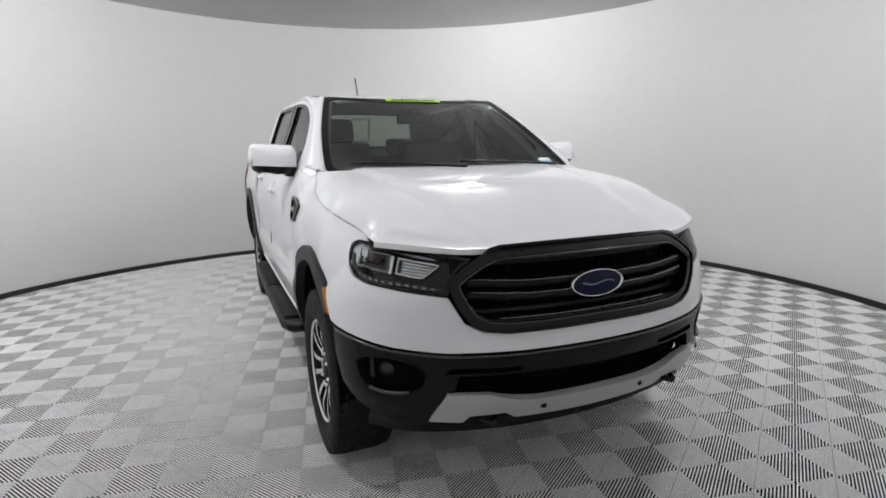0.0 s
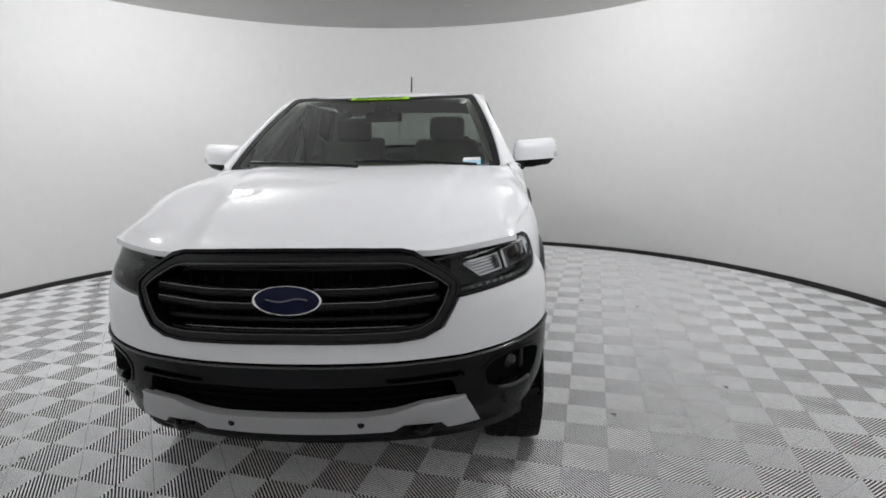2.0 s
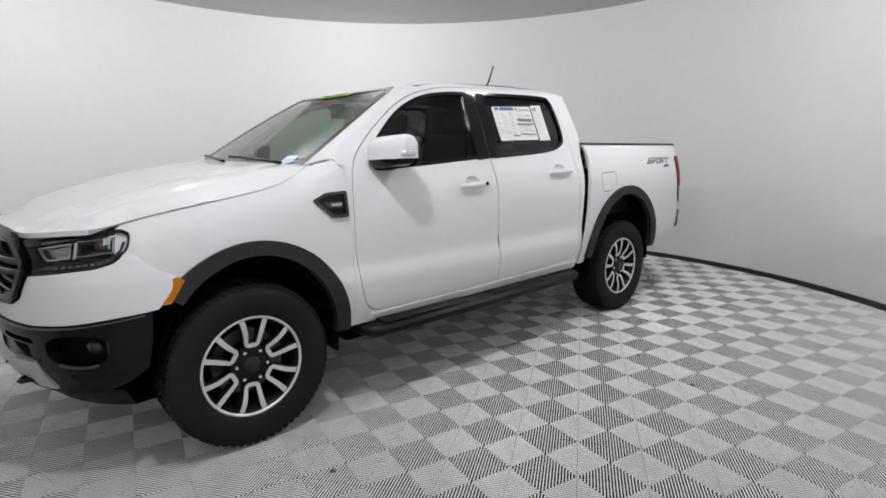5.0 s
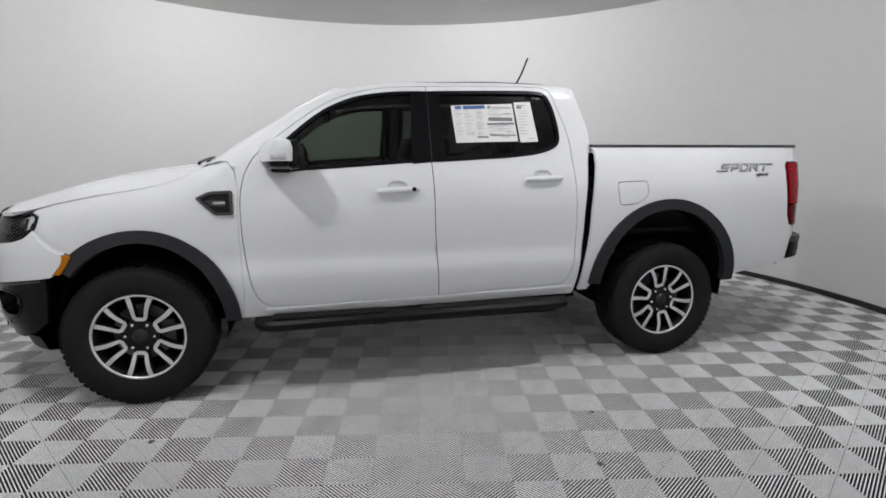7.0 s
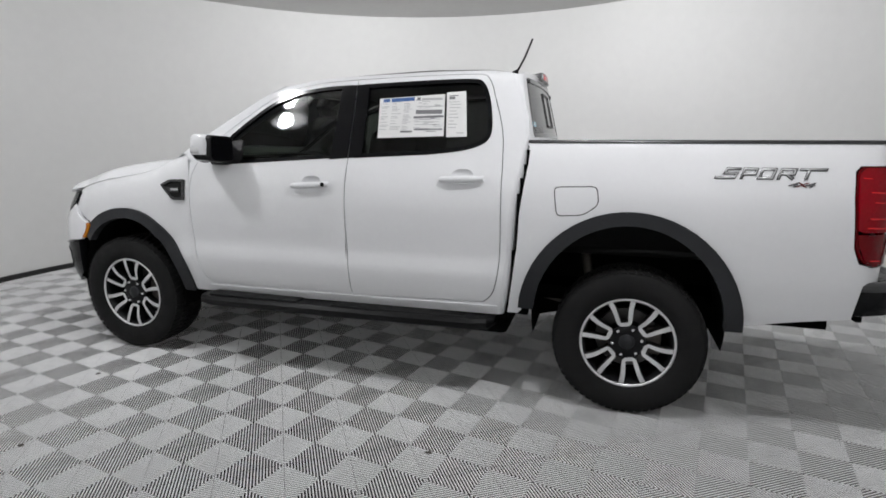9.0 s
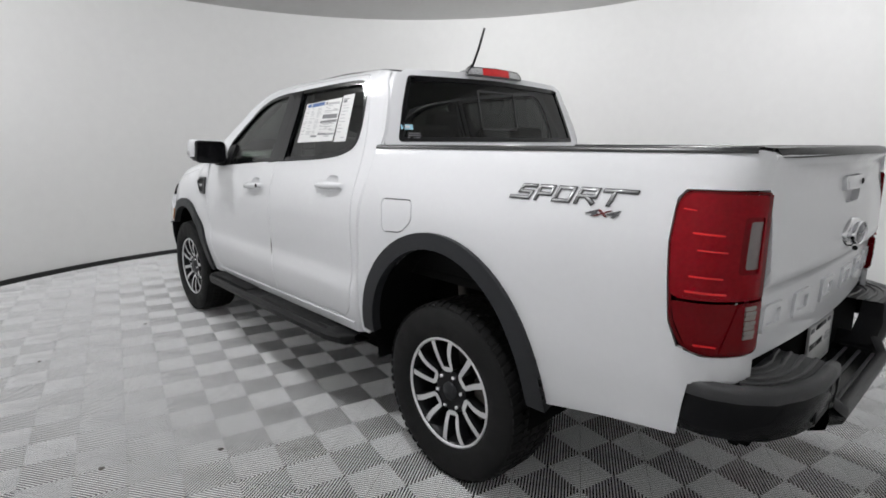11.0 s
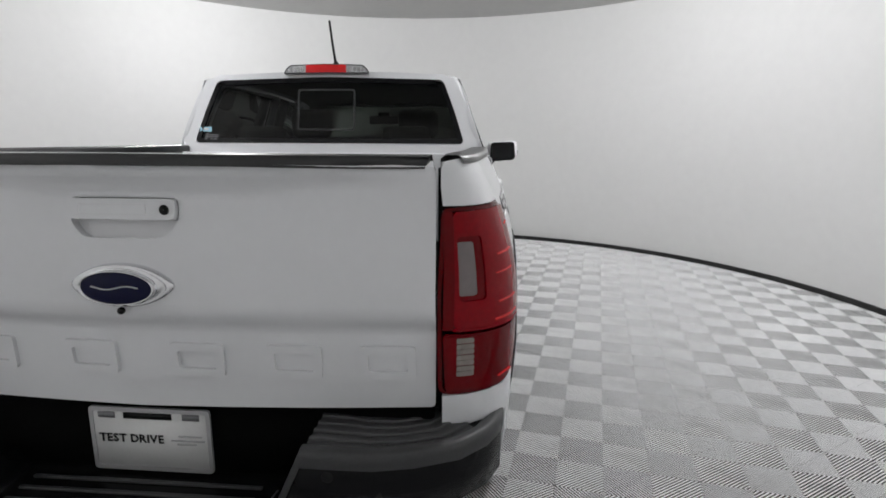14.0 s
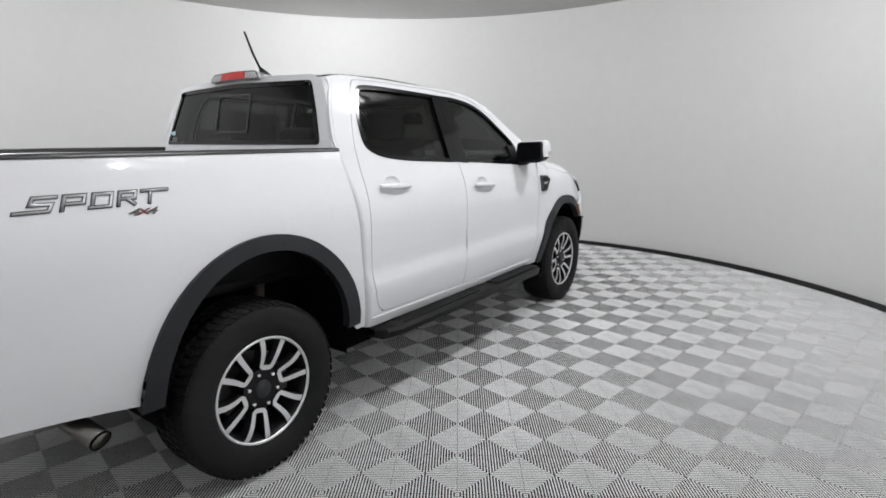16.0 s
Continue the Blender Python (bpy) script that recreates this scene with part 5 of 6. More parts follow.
oval("rear_badge", badge_c + Vector((-0.016, 0, 0)), 0.184, 0.080, pose(0, 0, 0, 0, 0, 90), tailgate)
rows = []
for k in range(49):
    a = 2 * math.pi * k / 48
    ca, sa = math.cos(a), math.sin(a)
    point = 1 - 0.30 * abs(ca) ** 3
    rows.append([badge_c + Vector((q, w * ca, h * sa * point)) for q, w, h in ((0.004, 0.124, 0.052), (-0.008, 0.122, 0.050), (-0.013, 0.112, 0.046), (-0.011, 0.110, 0.0445), (-0.016, 0.100, 0.043), (-0.018, 0.088, 0.038))])
part("badge_bezel", strip(rows), CHROME, tailgate, "chrome badge surround")
bm = bmesh.new()
bmesh.ops.create_uvsphere(bm, u_segments=12, v_segments=8, radius=0.009)
bm.transform(Matrix.Translation(badge_c + Vector((-0.018, 0, -0.056))))
part("rear_camera", bm, GLOSS_BLACK, tailgate, "small black reversing camera")
# raised plain blocks where the tailgate carries its embossed name
for yc in (0.612, 0.380, 0.112, -0.155, -0.390, -0.612):
    lo = rounded([(yc + 0.066, 0.888), (yc - 0.066, 0.888), (yc - 0.066, 0.972), (yc + 0.066, 0.972)], 0.010, 2)
    li = rounded([(yc + 0.045, 0.909), (yc - 0.047, 0.907), (yc - 0.047, 0.953), (yc + 0.047, 0.953)], 0.006, 2)
    part("embossed_block", sheet([lo, li], gate, 0.02, 0.010, 0.0095), WHITE, tailgate, "raised white outline block")

# rear bumper
STEP_RIB = mat("worn_step_rib", (0.05, 0.05, 0.052), 0.4, 0.0, 0.0, 0.2, 30.0)


def bumper_end(s):
    """One end of the rear bumper, sides rounded, with a ribbed step on top."""
    prof = [(-2.50, 0.866), (-2.545, 0.888), (-2.61, 0.884), (-2.685, 0.850), (-2.748, 0.790), (-2.79, 0.69), (-2.81, 0.60), (-2.81, 0.50), (-2.81, 0.44), (-2.806, 0.41), (-2.79, 0.375), (-2.76, 0.365)]
    rows = []
    for z, k, back in ((0.618, 0.97, 0.03), (0.632, 1.0, 0.01), (0.69, 1.0, 0.0), (0.745, 1.0, 0.0), (0.768, 0.995, 0.012), (0.776, 0.985, 0.03), (0.776, 0.95, 0.10)):
        rows.append([(min(-2.49, x + back), s * y * k if y > 0.45 else s * y, min(z, 0.776 - 2.2 * max(0.0, 0.44 - y))) for x, y in prof])
    return strip(rows)


def deck(s, b0, b1, z0, z1):
    """A raised band on the bumper's top, following its rounded corner; b0 to b1 metres in from the edge."""
    edge = [(-2.50, 0.856), (-2.56, 0.874), (-2.625, 0.868), (-2.690, 0.838), (-2.748, 0.782), (-2.786, 0.70), (-2.806, 0.60), (-2.808, 0.52), (-2.806, 0.445)]
    rows = []
    for i, (x, y) in enumerate(edge[3:]):
        k = min(1.0, max(0.0, (y - 0.5) / 0.35))
        a, b = ((min(-2.575, x + w * (1 - 0.4 * k)), s * (y - 0.75 * w * k)) for w in (b0, b1))
        e = 0.003
        rows.append([(*a, z0), (*a, z1 - e), (a[0] + e, a[1], z1), (b[0] - e, b[1], z1), (*b, z1 - e), (*b, z0)])
    bm = strip(rows)
    return sharpen(bm, 40)


for s in (1, -1):
    be = part("rear_bumper", bumper_end(s), REAR_BUMPER, truck, "dark grey rear bumper end")
    part("bumper_step", deck(s, 0.030, 0.190, 0.770, 0.7785), STEP, be, "ribbed grey step pad")
    for b in (0.045, 0.080, 0.115, 0.150):
        part("step_rib", deck(s, b, b + 0.014, 0.776, 0.7835), STEP_RIB, be)
    part("bumper_face", boxed(-2.806, -2.80, min(s * 0.48, s * 0.62), max(s * 0.48, s * 0.62), 0.645, 0.712, 0.004), BLACK, be)
    bm = bmesh.new()
    lathe(bm, [(0.001, 0.004), (0.012, 0.004), (0.016, 0.0)], 16)
    bm.transform(Matrix.Translation((-2.808, s * 0.50, 0.72)) @ pose(0, 0, 0, 0, 0, 90))
    part("parking_sensor", bm, BLACK, be)


def bumper_lip(pts, r):
    """A rounded rim along the bumper's upper edge; pts hold a place and the outward direction in plan."""
    rows = []
    for (x, y, z), (nx, ny) in pts:
        rows.append([(x + nx * r * d, y + ny * r * d, z + e) for d, e in ((0.35, -0.040), (0.60, -0.030), (0.60, -0.012), (0.30, -0.002), (-0.5, 0.003), (-2.2, 0.004), (-3.2, -0.004))])
    bm = strip(rows)
    return bm


for s in (1, -1):
    edge = [(-2.51, 0.870), (-2.56, 0.887), (-2.615, 0.882), (-2.685, 0.848), (-2.748, 0.788), (-2.79, 0.69), (-2.81, 0.60), (-2.812, 0.50), (-2.811, 0.44), (-2.806, 0.41), (-2.793, 0.378)]
    pts = []
    for i, (x, y) in enumerate(edge):
        d = Vector(edge[min(i + 1, len(edge) - 1)]) - Vector(edge[max(i - 1, 0)])
        n = Vector((d.y, -d.x)).normalized()
        pts.append(((x, s * y, min(0.782, 0.782 - 2.2 * max(0.0, 0.44 - y))), (n.x, s * n.y)))
    part("bumper_lip", bumper_lip(pts, 0.010), STEP, truck, "grey rounded rim of the rear bumper")
center_prof = [(-2.62, 0.600), (-2.80, 0.600), (-2.822, 0.592), (-2.83, 0.570), (-2.822, 0.540), (-2.78, 0.52), (-2.62, 0.52)]
rows = [[(x + (0.03 if abs(y) > 0.34 else 0), y, z + (0.05 if abs(y) > 0.36 and z > 0.59 else 0)) for x, z in center_prof] for y in (-0.40, -0.36, -0.31, 0.31, 0.36, 0.40)]
mid = part("bumper_centre", strip(rows), REAR_BUMPER, truck, "dark centre step of the rear bumper")
part("bumper_lip", bumper_lip([((-2.826 + 0.03 * max(0.0, abs(y) - 0.33) / 0.04, y, 0.602 + 0.05 * max(0.0, (abs(y) - 0.31) / 0.06) ** 1.5), (-1.0, 0.0)) for y in (-0.37, -0.35, -0.33, -0.31, 0.0, 0.31, 0.33, 0.35, 0.37)], 0.010), STEP, mid, "grey rounded rim of the step")
for x in (-2.70, -2.745, -2.79):
    part("step_rib", boxed(x - 0.006, x + 0.006, -0.30, 0.30, 0.600, 0.606, 0.002), STEP_RIB, mid)
part("plate_back", boxed(-2.645, -2.62, -0.72, 0.72, 0.55, 0.80), CAVITY, truck, "dark panel behind the plate")
bm = boxed(-2.6655, -2.660, -0.157, 0.155, 0.615, 0.782, 0.0)
card = part("dealer_plate", bm, PAPER, truck, "white dealer plate reading test drive")
rimp = [[(-0.160, 0.612), (0.158, 0.612), (0.158, 0.785), (-0.160, 0.785)], [(-0.150, 0.622), (0.148, 0.622), (0.148, 0.775), (-0.150, 0.775)]]
part("plate_surround", sheet([rounded(rimp[0], 0.01, 2), rounded(rimp[1], 0.008, 2)], lambda y, z: (-2.668, y, z), 0.04, 0.008), SILVER, card, "thin pale metal plate frame")
face_back = Matrix(((0, 0, -1, 0), (-1, 0, 0, 0), (0, 1, 0, 0), (0, 0, 0, 1)))
letters("plate_letter", "TEST DRIVE", 0.031, BLACK, card, Matrix.Translation((-2.667, 0.050, 0.700)) @ face_back, 0, 1.0, 0.0006, "dark printed words test drive", 0.022)
part("plate_bar", boxed(-2.668, -2.6655, -0.060, 0.066, 0.756, 0.772), BLACK, card, "dark printed bar")
for yy in (0.112, -0.110):
    part("plate_mark", boxed(-2.6675, -2.6655, yy - 0.022, yy + 0.022, 0.756, 0.772, 0.0), INK, card)
for z, a, b in ((0.712, -0.075, -0.135), (0.700, -0.055, -0.142), (0.690, -0.070, -0.12)):
    part("plate_bar", boxed(-2.6675, -2.6655, b, a, z - 0.002, z + 0.002), INK_LIGHT, card)

BLOCKS = (("S", 0.066, [[(1.05, 1), (0.10, 1), (0.02, 0.5), (0.95, 0.5), (0.87, 0), (-0.55, 0)]]),
          ("P", 0.062, [[(0.0, 0), (0.0, 1), (1, 1), (1, 0.42), (0.1, 0.42)]]),
          ("O", 0.062, [[(0.0, 0), (0.0, 1), (1, 1), (1, 0), (-0.1, 0)]]),
          ("R", 0.062, [[(0.0, 0), (0.0, 1), (1, 1), (1, 0.48), (0.1, 0.48)], [(0.45, 0.48), (1.0, 0)]]),
          ("T", 0.070, [[(-0.05, 1), (1.45, 1)], [(0.45, 1), (0.45, 0.0)]]))


def ribbon(bm, pts, width, place, lift, slant):
    """A flat stroke along plane points, laid on a surface."""
    pts = [Vector(p) for p in pts]
    rows = []
    for i, p in enumerate(pts):
        d0 = (p - pts[i - 1]).normalized() if i else (pts[1] - p).normalized()
        d1 = (pts[i + 1] - p).normalized() if i < len(pts) - 1 else d0
        ext = -d1 * width / 2 if i == 0 else (d0 * width / 2 if i == len(pts) - 1 else Vector((0, 0)))
        n0, n1 = Vector((-d0.y, d0.x)), Vector((-d1.y, d1.x))
        n = n0 + n1
        n = n0 if n.length < 0.2 else n.normalized()
        k = width / 2 / max(0.5, n.dot(n0))
        rows.append((p + ext + n * k, p + ext - n * k))
    def at(q, d):
        return place(q.x + slant * q.y, q.y, d)
    top = [[bm.verts.new(at(q, lift + 0.0012)) for q in r] for r in rows]
    low = [[bm.verts.new(at(q, lift - 0.001)) for q in r] for r in rows]
    for i in range(len(rows) - 1):
        bm.faces.new((top[i][0], top[i + 1][0], top[i + 1][1], top[i][1]))
        bm.faces.new((low[i][0], low[i + 1][0], top[i + 1][0], top[i][0]))
        bm.faces.new((low[i][1], top[i][1], top[i + 1][1], low[i + 1][1]))
    for r in (0, -1):
        bm.faces.new((top[r][0], top[r][1], low[r][1], low[r][0]))
    bmesh.ops.recalc_face_normals(bm, faces=bm.faces)
    return bm


# lettering on the bed sides and the badges below it
for s in (1, -1):
    zl = 1.266
    ang = 12

    def on_bed(x0, z0):
        return lambda u, v, d: Vector((x0 - s * u, s * (bed_w(x0 - s * u, z0 + v) + 0.002 + d), z0 + v))

    side_panel = beds[0 if s > 0 else 1]
    lay = on_bed(-2.165 if s > 0 else -2.152, zl)
    pen = -0.208
    for ch, wide, strokes in BLOCKS:
        for width, material, lift in ((0.0125, DECAL, 0.0), (0.0066, DECAL_SILVER, 0.0012)):
            bm = bmesh.new()
            for line in strokes:
                ribbon(bm, [((pen + wide * 0.92 * px) * 0.88, 0.040 * (pz - 0.5)) for px, pz in line], width, lay, lift, 0.34)
            part("bed_letter", bm, material, side_panel, "dark outlined block letter" if lift == 0 else "silver letter face")
        pen += wide * 0.95 + 0.025
    xo = -2.285 if s > 0 else -2.045
    letters("drive_letter", "4 4", 0.032, DECAL, beds[0 if s > 0 else 1], None, 0.3, 2.3, 0.0015, "small dark decal figure", lay=on_bed(xo, 1.217))
    letters("drive_cross", "X", 0.029, DECAL_RED, beds[0 if s > 0 else 1], None, 0.3, 2.0, 0.0015, "small red decal letter", lay=on_bed(xo, 1.217))

# ---- wheels ----
def wheel(x, s, spin):
    """A wheel with its hub at (x, 0.78 s): tyre with tread blocks, machined spokes in six forks, lug nuts."""
    base_m = Matrix.Translation((x, s * 0.78, 0.387)) @ (Matrix.Identity(4) if s > 0 else pose(0, 0, 0, 0, 0, 180)) @ pose(0, 0, 0, 0, spin, 0)
    if not WHEEL_MESH:
        bm = bmesh.new()
        lathe(bm, [(0.236, 0.118), (0.228, 0.112), (0.214, 0.085), (0.205, 0.02), (0.200, -0.10), (0.225, -0.12)], 56)
        bmesh.ops.recalc_face_normals(bm, faces=bm.faces)
        bmesh.ops.reverse_faces(bm, faces=bm.faces)
        WHEEL_MESH["wheel"] = (bm, RIM_DARK)
        bm = bmesh.new()
        lathe(bm, [(0.2345, 0.110), (0.243, 0.117), (0.262, 0.1285), (0.300, 0.1335), (0.335, 0.131), (0.361, 0.125), (0.374, 0.114), (0.380, 0.097),
                   (0.3815, 0.0), (0.380, -0.097), (0.374, -0.114), (0.350, -0.128), (0.290, -0.132), (0.236, -0.11)], 64)
        bmesh.ops.recalc_face_normals(bm, faces=bm.faces)
        WHEEL_MESH["tyre"] = (bm, RUBBER)
        bm = bmesh.new()
        rnd = random.Random(4)
        for i in range(62):
            a0 = 2 * math.pi * i / 62
            for y0, y1, sh in ((-0.122, -0.078, 0.3), (-0.070, -0.030, 0.0), (-0.020, 0.020, 0.5), (0.030, 0.070, 0.1), (0.078, 0.122, 0.6)):
                aa = a0 + sh * 2 * math.pi / 62
                wd = 0.036 if abs(y0 + y1) < 0.15 else 0.04
                vs = []
                for r in (0.372, 0.3865):
                    for y in (y0, y1):
                        for t in (-1, 1):
                            edge = 0.0085 if (abs(y) > 0.12 and r > 0.38) else 0.0
                            a = aa + t * (wd / 2 - 0.005 - (0.003 if r > 0.38 else 0)) / 0.387 + y * 0.9 * (1 if abs(y0) > 0.05 else 0)
                            vs.append(bm.verts.new(((r - edge) * math.cos(a), y, (r - edge) * math.sin(a))))
                for q in ((0, 2, 3, 1), (4, 5, 7, 6), (0, 1, 5, 4), (2, 6, 7, 3), (0, 4, 6, 2), (1, 3, 7, 5)):
                    bm.faces.new([vs[k] for k in q])
        bmesh.ops.recalc_face_normals(bm, faces=bm.faces)
        for f in bm.faces:
            f.smooth = False
        WHEEL_MESH["tread"] = (bm, RUBBER)
        bm = bmesh.new()
        lathe(bm, [(0.226, 0.112), (0.231, 0.119), (0.2365, 0.119), (0.240, 0.114)], 64)
        bmesh.ops.recalc_face_normals(bm, faces=bm.faces)
        WHEEL_MESH["rim_lip"] = (bm, MACHINED)
        # one fork: two spokes joined at the hub
        bm = bmesh.new()
        left, right = [], []
        for t in np.linspace(0, 1, 9):
            r = 0.106 + (0.230 - 0.106) * t
            half = radians(15.0 - 0.6 * t - 1.6 * math.sin(math.pi * t))
            wid = 0.0098 + 0.0030 * t
            y = 0.094 + 0.010 * math.sin(math.pi * t * 0.9) + 0.010 * t
            left.append((r, half, wid, y))
        path = [(r, -a, w, y) for r, a, w, y in reversed(left)]
        path += [(0.097 - 0.002 * math.cos(radians(b * 8)), radians(b), 0.0105, 0.093) for b in (-10, -5.5, 0, 5.5, 10)]
        path += left
        cen = [Vector((r * math.cos(a), y, r * math.sin(a))) for r, a, w, y in path]
        top_l, top_r, low_l, low_r = [], [], [], []
        for i, (p, q) in enumerate(zip(path, cen)):
            d = (cen[min(i + 1, len(cen) - 1)] - cen[max(i - 1, 0)])
            d.y = 0
            d.normalize()
            n = Vector((-d.z, 0, d.x))
            w = p[2]
            top_l.append(bm.verts.new(q + n * w))
            top_r.append(bm.verts.new(q - n * w))
            low_l.append(bm.verts.new(q + n * (w + 0.001) - Vector((0, 0.045, 0))))
            low_r.append(bm.verts.new(q - n * (w + 0.001) - Vector((0, 0.045, 0))))
        for i in range(len(cen) - 1):
            bm.faces.new((top_l[i], top_l[i + 1], top_r[i + 1], top_r[i]))
            bm.faces.new((low_l[i], low_l[i + 1], top_l[i + 1], top_l[i])).material_index = 1
            bm.faces.new((top_r[i], top_r[i + 1], low_r[i + 1], low_r[i])).material_index = 1
        bmesh.ops.recalc_face_normals(bm, faces=bm.faces)
        if sum(f.normal.y for f in bm.faces) < 0:
            bmesh.ops.reverse_faces(bm, faces=bm.faces)
        sharpen(bm, 30)
        WHEEL_MESH["spoke_fork"] = (bm, MACHINED)
        bm = bmesh.new()
        lathe(bm, [(0.001, 0.090), (0.060, 0.090), (0.092, 0.086), (0.097, 0.05), (0.097, 0.0)], 36)
        bmesh.ops.recalc_face_normals(bm, faces=bm.faces)
        WHEEL_MESH["hub"] = (sharpen(bm), RIM_DARK)
        bm = bmesh.new()
        lathe(bm, [(0.001, 0.103), (0.034, 0.102), (0.039, 0.097), (0.041, 0.088)], 30)
        bmesh.ops.recalc_face_normals(bm, faces=bm.faces)
        WHEEL_MESH["hub_cap"] = (bm, FLARE)
        bm = bmesh.new()
        lathe(bm, [(0.001, 0.107), (0.006, 0.106), (0.0098, 0.100), (0.0105, 0.085)], 12)
        bmesh.ops.recalc_face_normals(bm, faces=bm.faces)
        WHEEL_MESH["lug_nut"] = (bm, CHROME)
        bm = bmesh.new()
        lathe(bm, [(0.06, 0.010), (0.158, 0.010), (0.160, 0.004), (0.160, -0.012)], 40)
        bmesh.ops.recalc_face_normals(bm, faces=bm.faces)
        WHEEL_MESH["brake_disc"] = (sharpen(bm), STEEL)
        bm = bmesh.new()
        lathe(bm, [(0.001, -0.05), (0.20, -0.05), (0.21, -0.1)], 40)
        bmesh.ops.recalc_face_normals(bm, faces=bm.faces)
        WHEEL_MESH["dust_shield"] = (bm, CAVITY)
        bm = bmesh.new()
        box(bm, -0.17, -0.09, -0.03, 0.045, -0.075, 0.075, 0.012)
        WHEEL_MESH["caliper"] = (sharpen(bm), RUST)
        for key, (b, m) in list(WHEEL_MESH.items()):
            me = bpy.data.meshes.new(key)
            if key != "tread":
                for f in b.faces:
                    f.smooth = True
            b.to_mesh(me)
            b.free()
            me.materials.append(m)
            if key == "spoke_fork":
                me.materials.append(RIM_DARK)
            WHEEL_MESH[key] = me
    w = new("wheel", WHEEL_MESH["wheel"])
    w.parent = truck
    w.matrix_basis = base_m
    w["label"] = "alloy wheel with machined forked spokes"

    def child(key, m=None, label=""):
        o = new(key, WHEEL_MESH[key])
        o.parent = w
        if m is not None:
            o.matrix_basis = m
        if label:
            o["label"] = label

    child("tyre", None, "black all-terrain tyre")
    child("tread", None, "blocky black tread")
    child("rim_lip", None, "bright machined rim lip")
    child("hub")
    child("hub_cap", None, "dark grey hub cap")
    child("brake_disc", None, "grey steel brake disc")
    child("dust_shield")
    child("caliper", pose(0, 0, 0, 0, -spin, 0))
    for k in range(6):
        child("spoke_fork", pose(0, 0, 0, 0, 60 * k, 0), "machined silver forked spoke")
        child("lug_nut", pose(0, 0, 0, 0, 60 * k + 30, 0) @ pose(0.073, 0, 0), "chrome lug nut")


WHEEL_MESH = {}
wheel(1.60, 1, 86)
wheel(-1.61, 1, 100)
wheel(1.60, -1, 70)
wheel(-1.61, -1, 75)

# ---- running boards, underbody, exhaust ----
for s in (1, -1):
    rows = []
    for x, wy, dz in ((1.005, 0.90, 0.012), (0.97, 0.965, 0.0), (0.90, 0.990, 0.0), (0.0, 0.995, 0.0), (-0.80, 0.990, 0.0), (-0.88, 0.965, 0.0), (-0.915, 0.90, 0.012)):
        lift = 0.018 * (0.0 - x) / 2
        rows.append([(x, s * 0.80, 0.385 + lift + dz), (x, s * 0.80, 0.445 + lift), (x, s * (wy - 0.05), 0.460 + lift - dz), (x, s * (wy - 0.015), 0.455 + lift - dz), (x, s * wy, 0.437 + lift),
                     (x, s * (wy - 0.006), 0.405 + lift + dz), (x, s * (wy - 0.04), 0.388 + lift + dz)])
    bm = strip(rows, True)
    bm.faces.new([v for v in bm.verts][:7])
    rb = part("running_board", sharpen(bm, 40), BLACK, truck, "black side running board")
    for x in (0.80, 0.10, -0.62):
        part("step_bracket", boxed(x - 0.03, x + 0.03, min(s * 0.62, s * 0.93), max(s * 0.62, s * 0.93), 0.405, 0.448, 0.006), CAVITY, rb)
    for x0, x1 in ((0.90, 0.28), (0.05, -0.75)):
        part("step_pad", boxed(min(x0, x1), max(x0, x1), min(s * 0.865, s * 0.965), max(s * 0.865, s * 0.965), 0.452, 0.4655, 0.003), RUBBER, rb, "rubber step pad")
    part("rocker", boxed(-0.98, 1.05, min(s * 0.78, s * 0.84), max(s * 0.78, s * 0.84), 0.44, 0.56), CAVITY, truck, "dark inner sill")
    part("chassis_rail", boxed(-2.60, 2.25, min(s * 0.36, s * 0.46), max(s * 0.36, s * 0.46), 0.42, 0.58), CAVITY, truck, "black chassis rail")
# low unseen pan, added to keep light off the floor under the truck
part("shade_pan", boxed(-0.95, 0.98, -0.68, 0.68, 0.285, 0.44, 0.03), CAVITY, truck, "added black pan shading the floor under the truck")
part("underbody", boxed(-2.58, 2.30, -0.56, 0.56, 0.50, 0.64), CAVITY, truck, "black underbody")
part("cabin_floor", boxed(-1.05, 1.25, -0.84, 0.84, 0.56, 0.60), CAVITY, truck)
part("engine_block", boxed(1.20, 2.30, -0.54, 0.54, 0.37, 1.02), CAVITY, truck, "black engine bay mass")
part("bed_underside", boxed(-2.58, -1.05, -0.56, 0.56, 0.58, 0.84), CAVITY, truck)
for x in (1.60, -1.61):
    bm = bmesh.new()
    tube(bm, [(x, -0.70, 0.387), (x, 0.0, 0.387), (x, 0.70, 0.387)], 0.045, 12)
    part("axle", bm, CAVITY, truck, "black axle tube")
for s in (1, -1):
    bm = bmesh.new()
    tube(bm, [(-1.10, s * 0.52, 0.50), (-1.60, s * 0.54, 0.46), (-2.25, s * 0.52, 0.56)], 0.028, 8)
    part("leaf_spring", bm, RUST, truck, "dull steel leaf spring")
    bm = bmesh.new()
    tube(bm, [(-1.44, s * 0.60, 0.42), (-1.36, s * 0.56, 0.86)], 0.026, 10)
    part("shock_absorber", bm, RUST, truck)
bm = bmesh.new()
tail_end = [Vector(p) for p in ((-1.10, -0.50, 0.46), (-1.95, -0.54, 0.54), (-2.25, -0.56, 0.555), (-2.292, -0.66, 0.530), (-2.268, -0.76, 0.488), (-2.240, -0.858, 0.448))]
tube(bm, tail_end, 0.034, 20)
part("exhaust_pipe", bm, EXHAUST, truck, "steel exhaust tail pipe")
bm = bmesh.new()
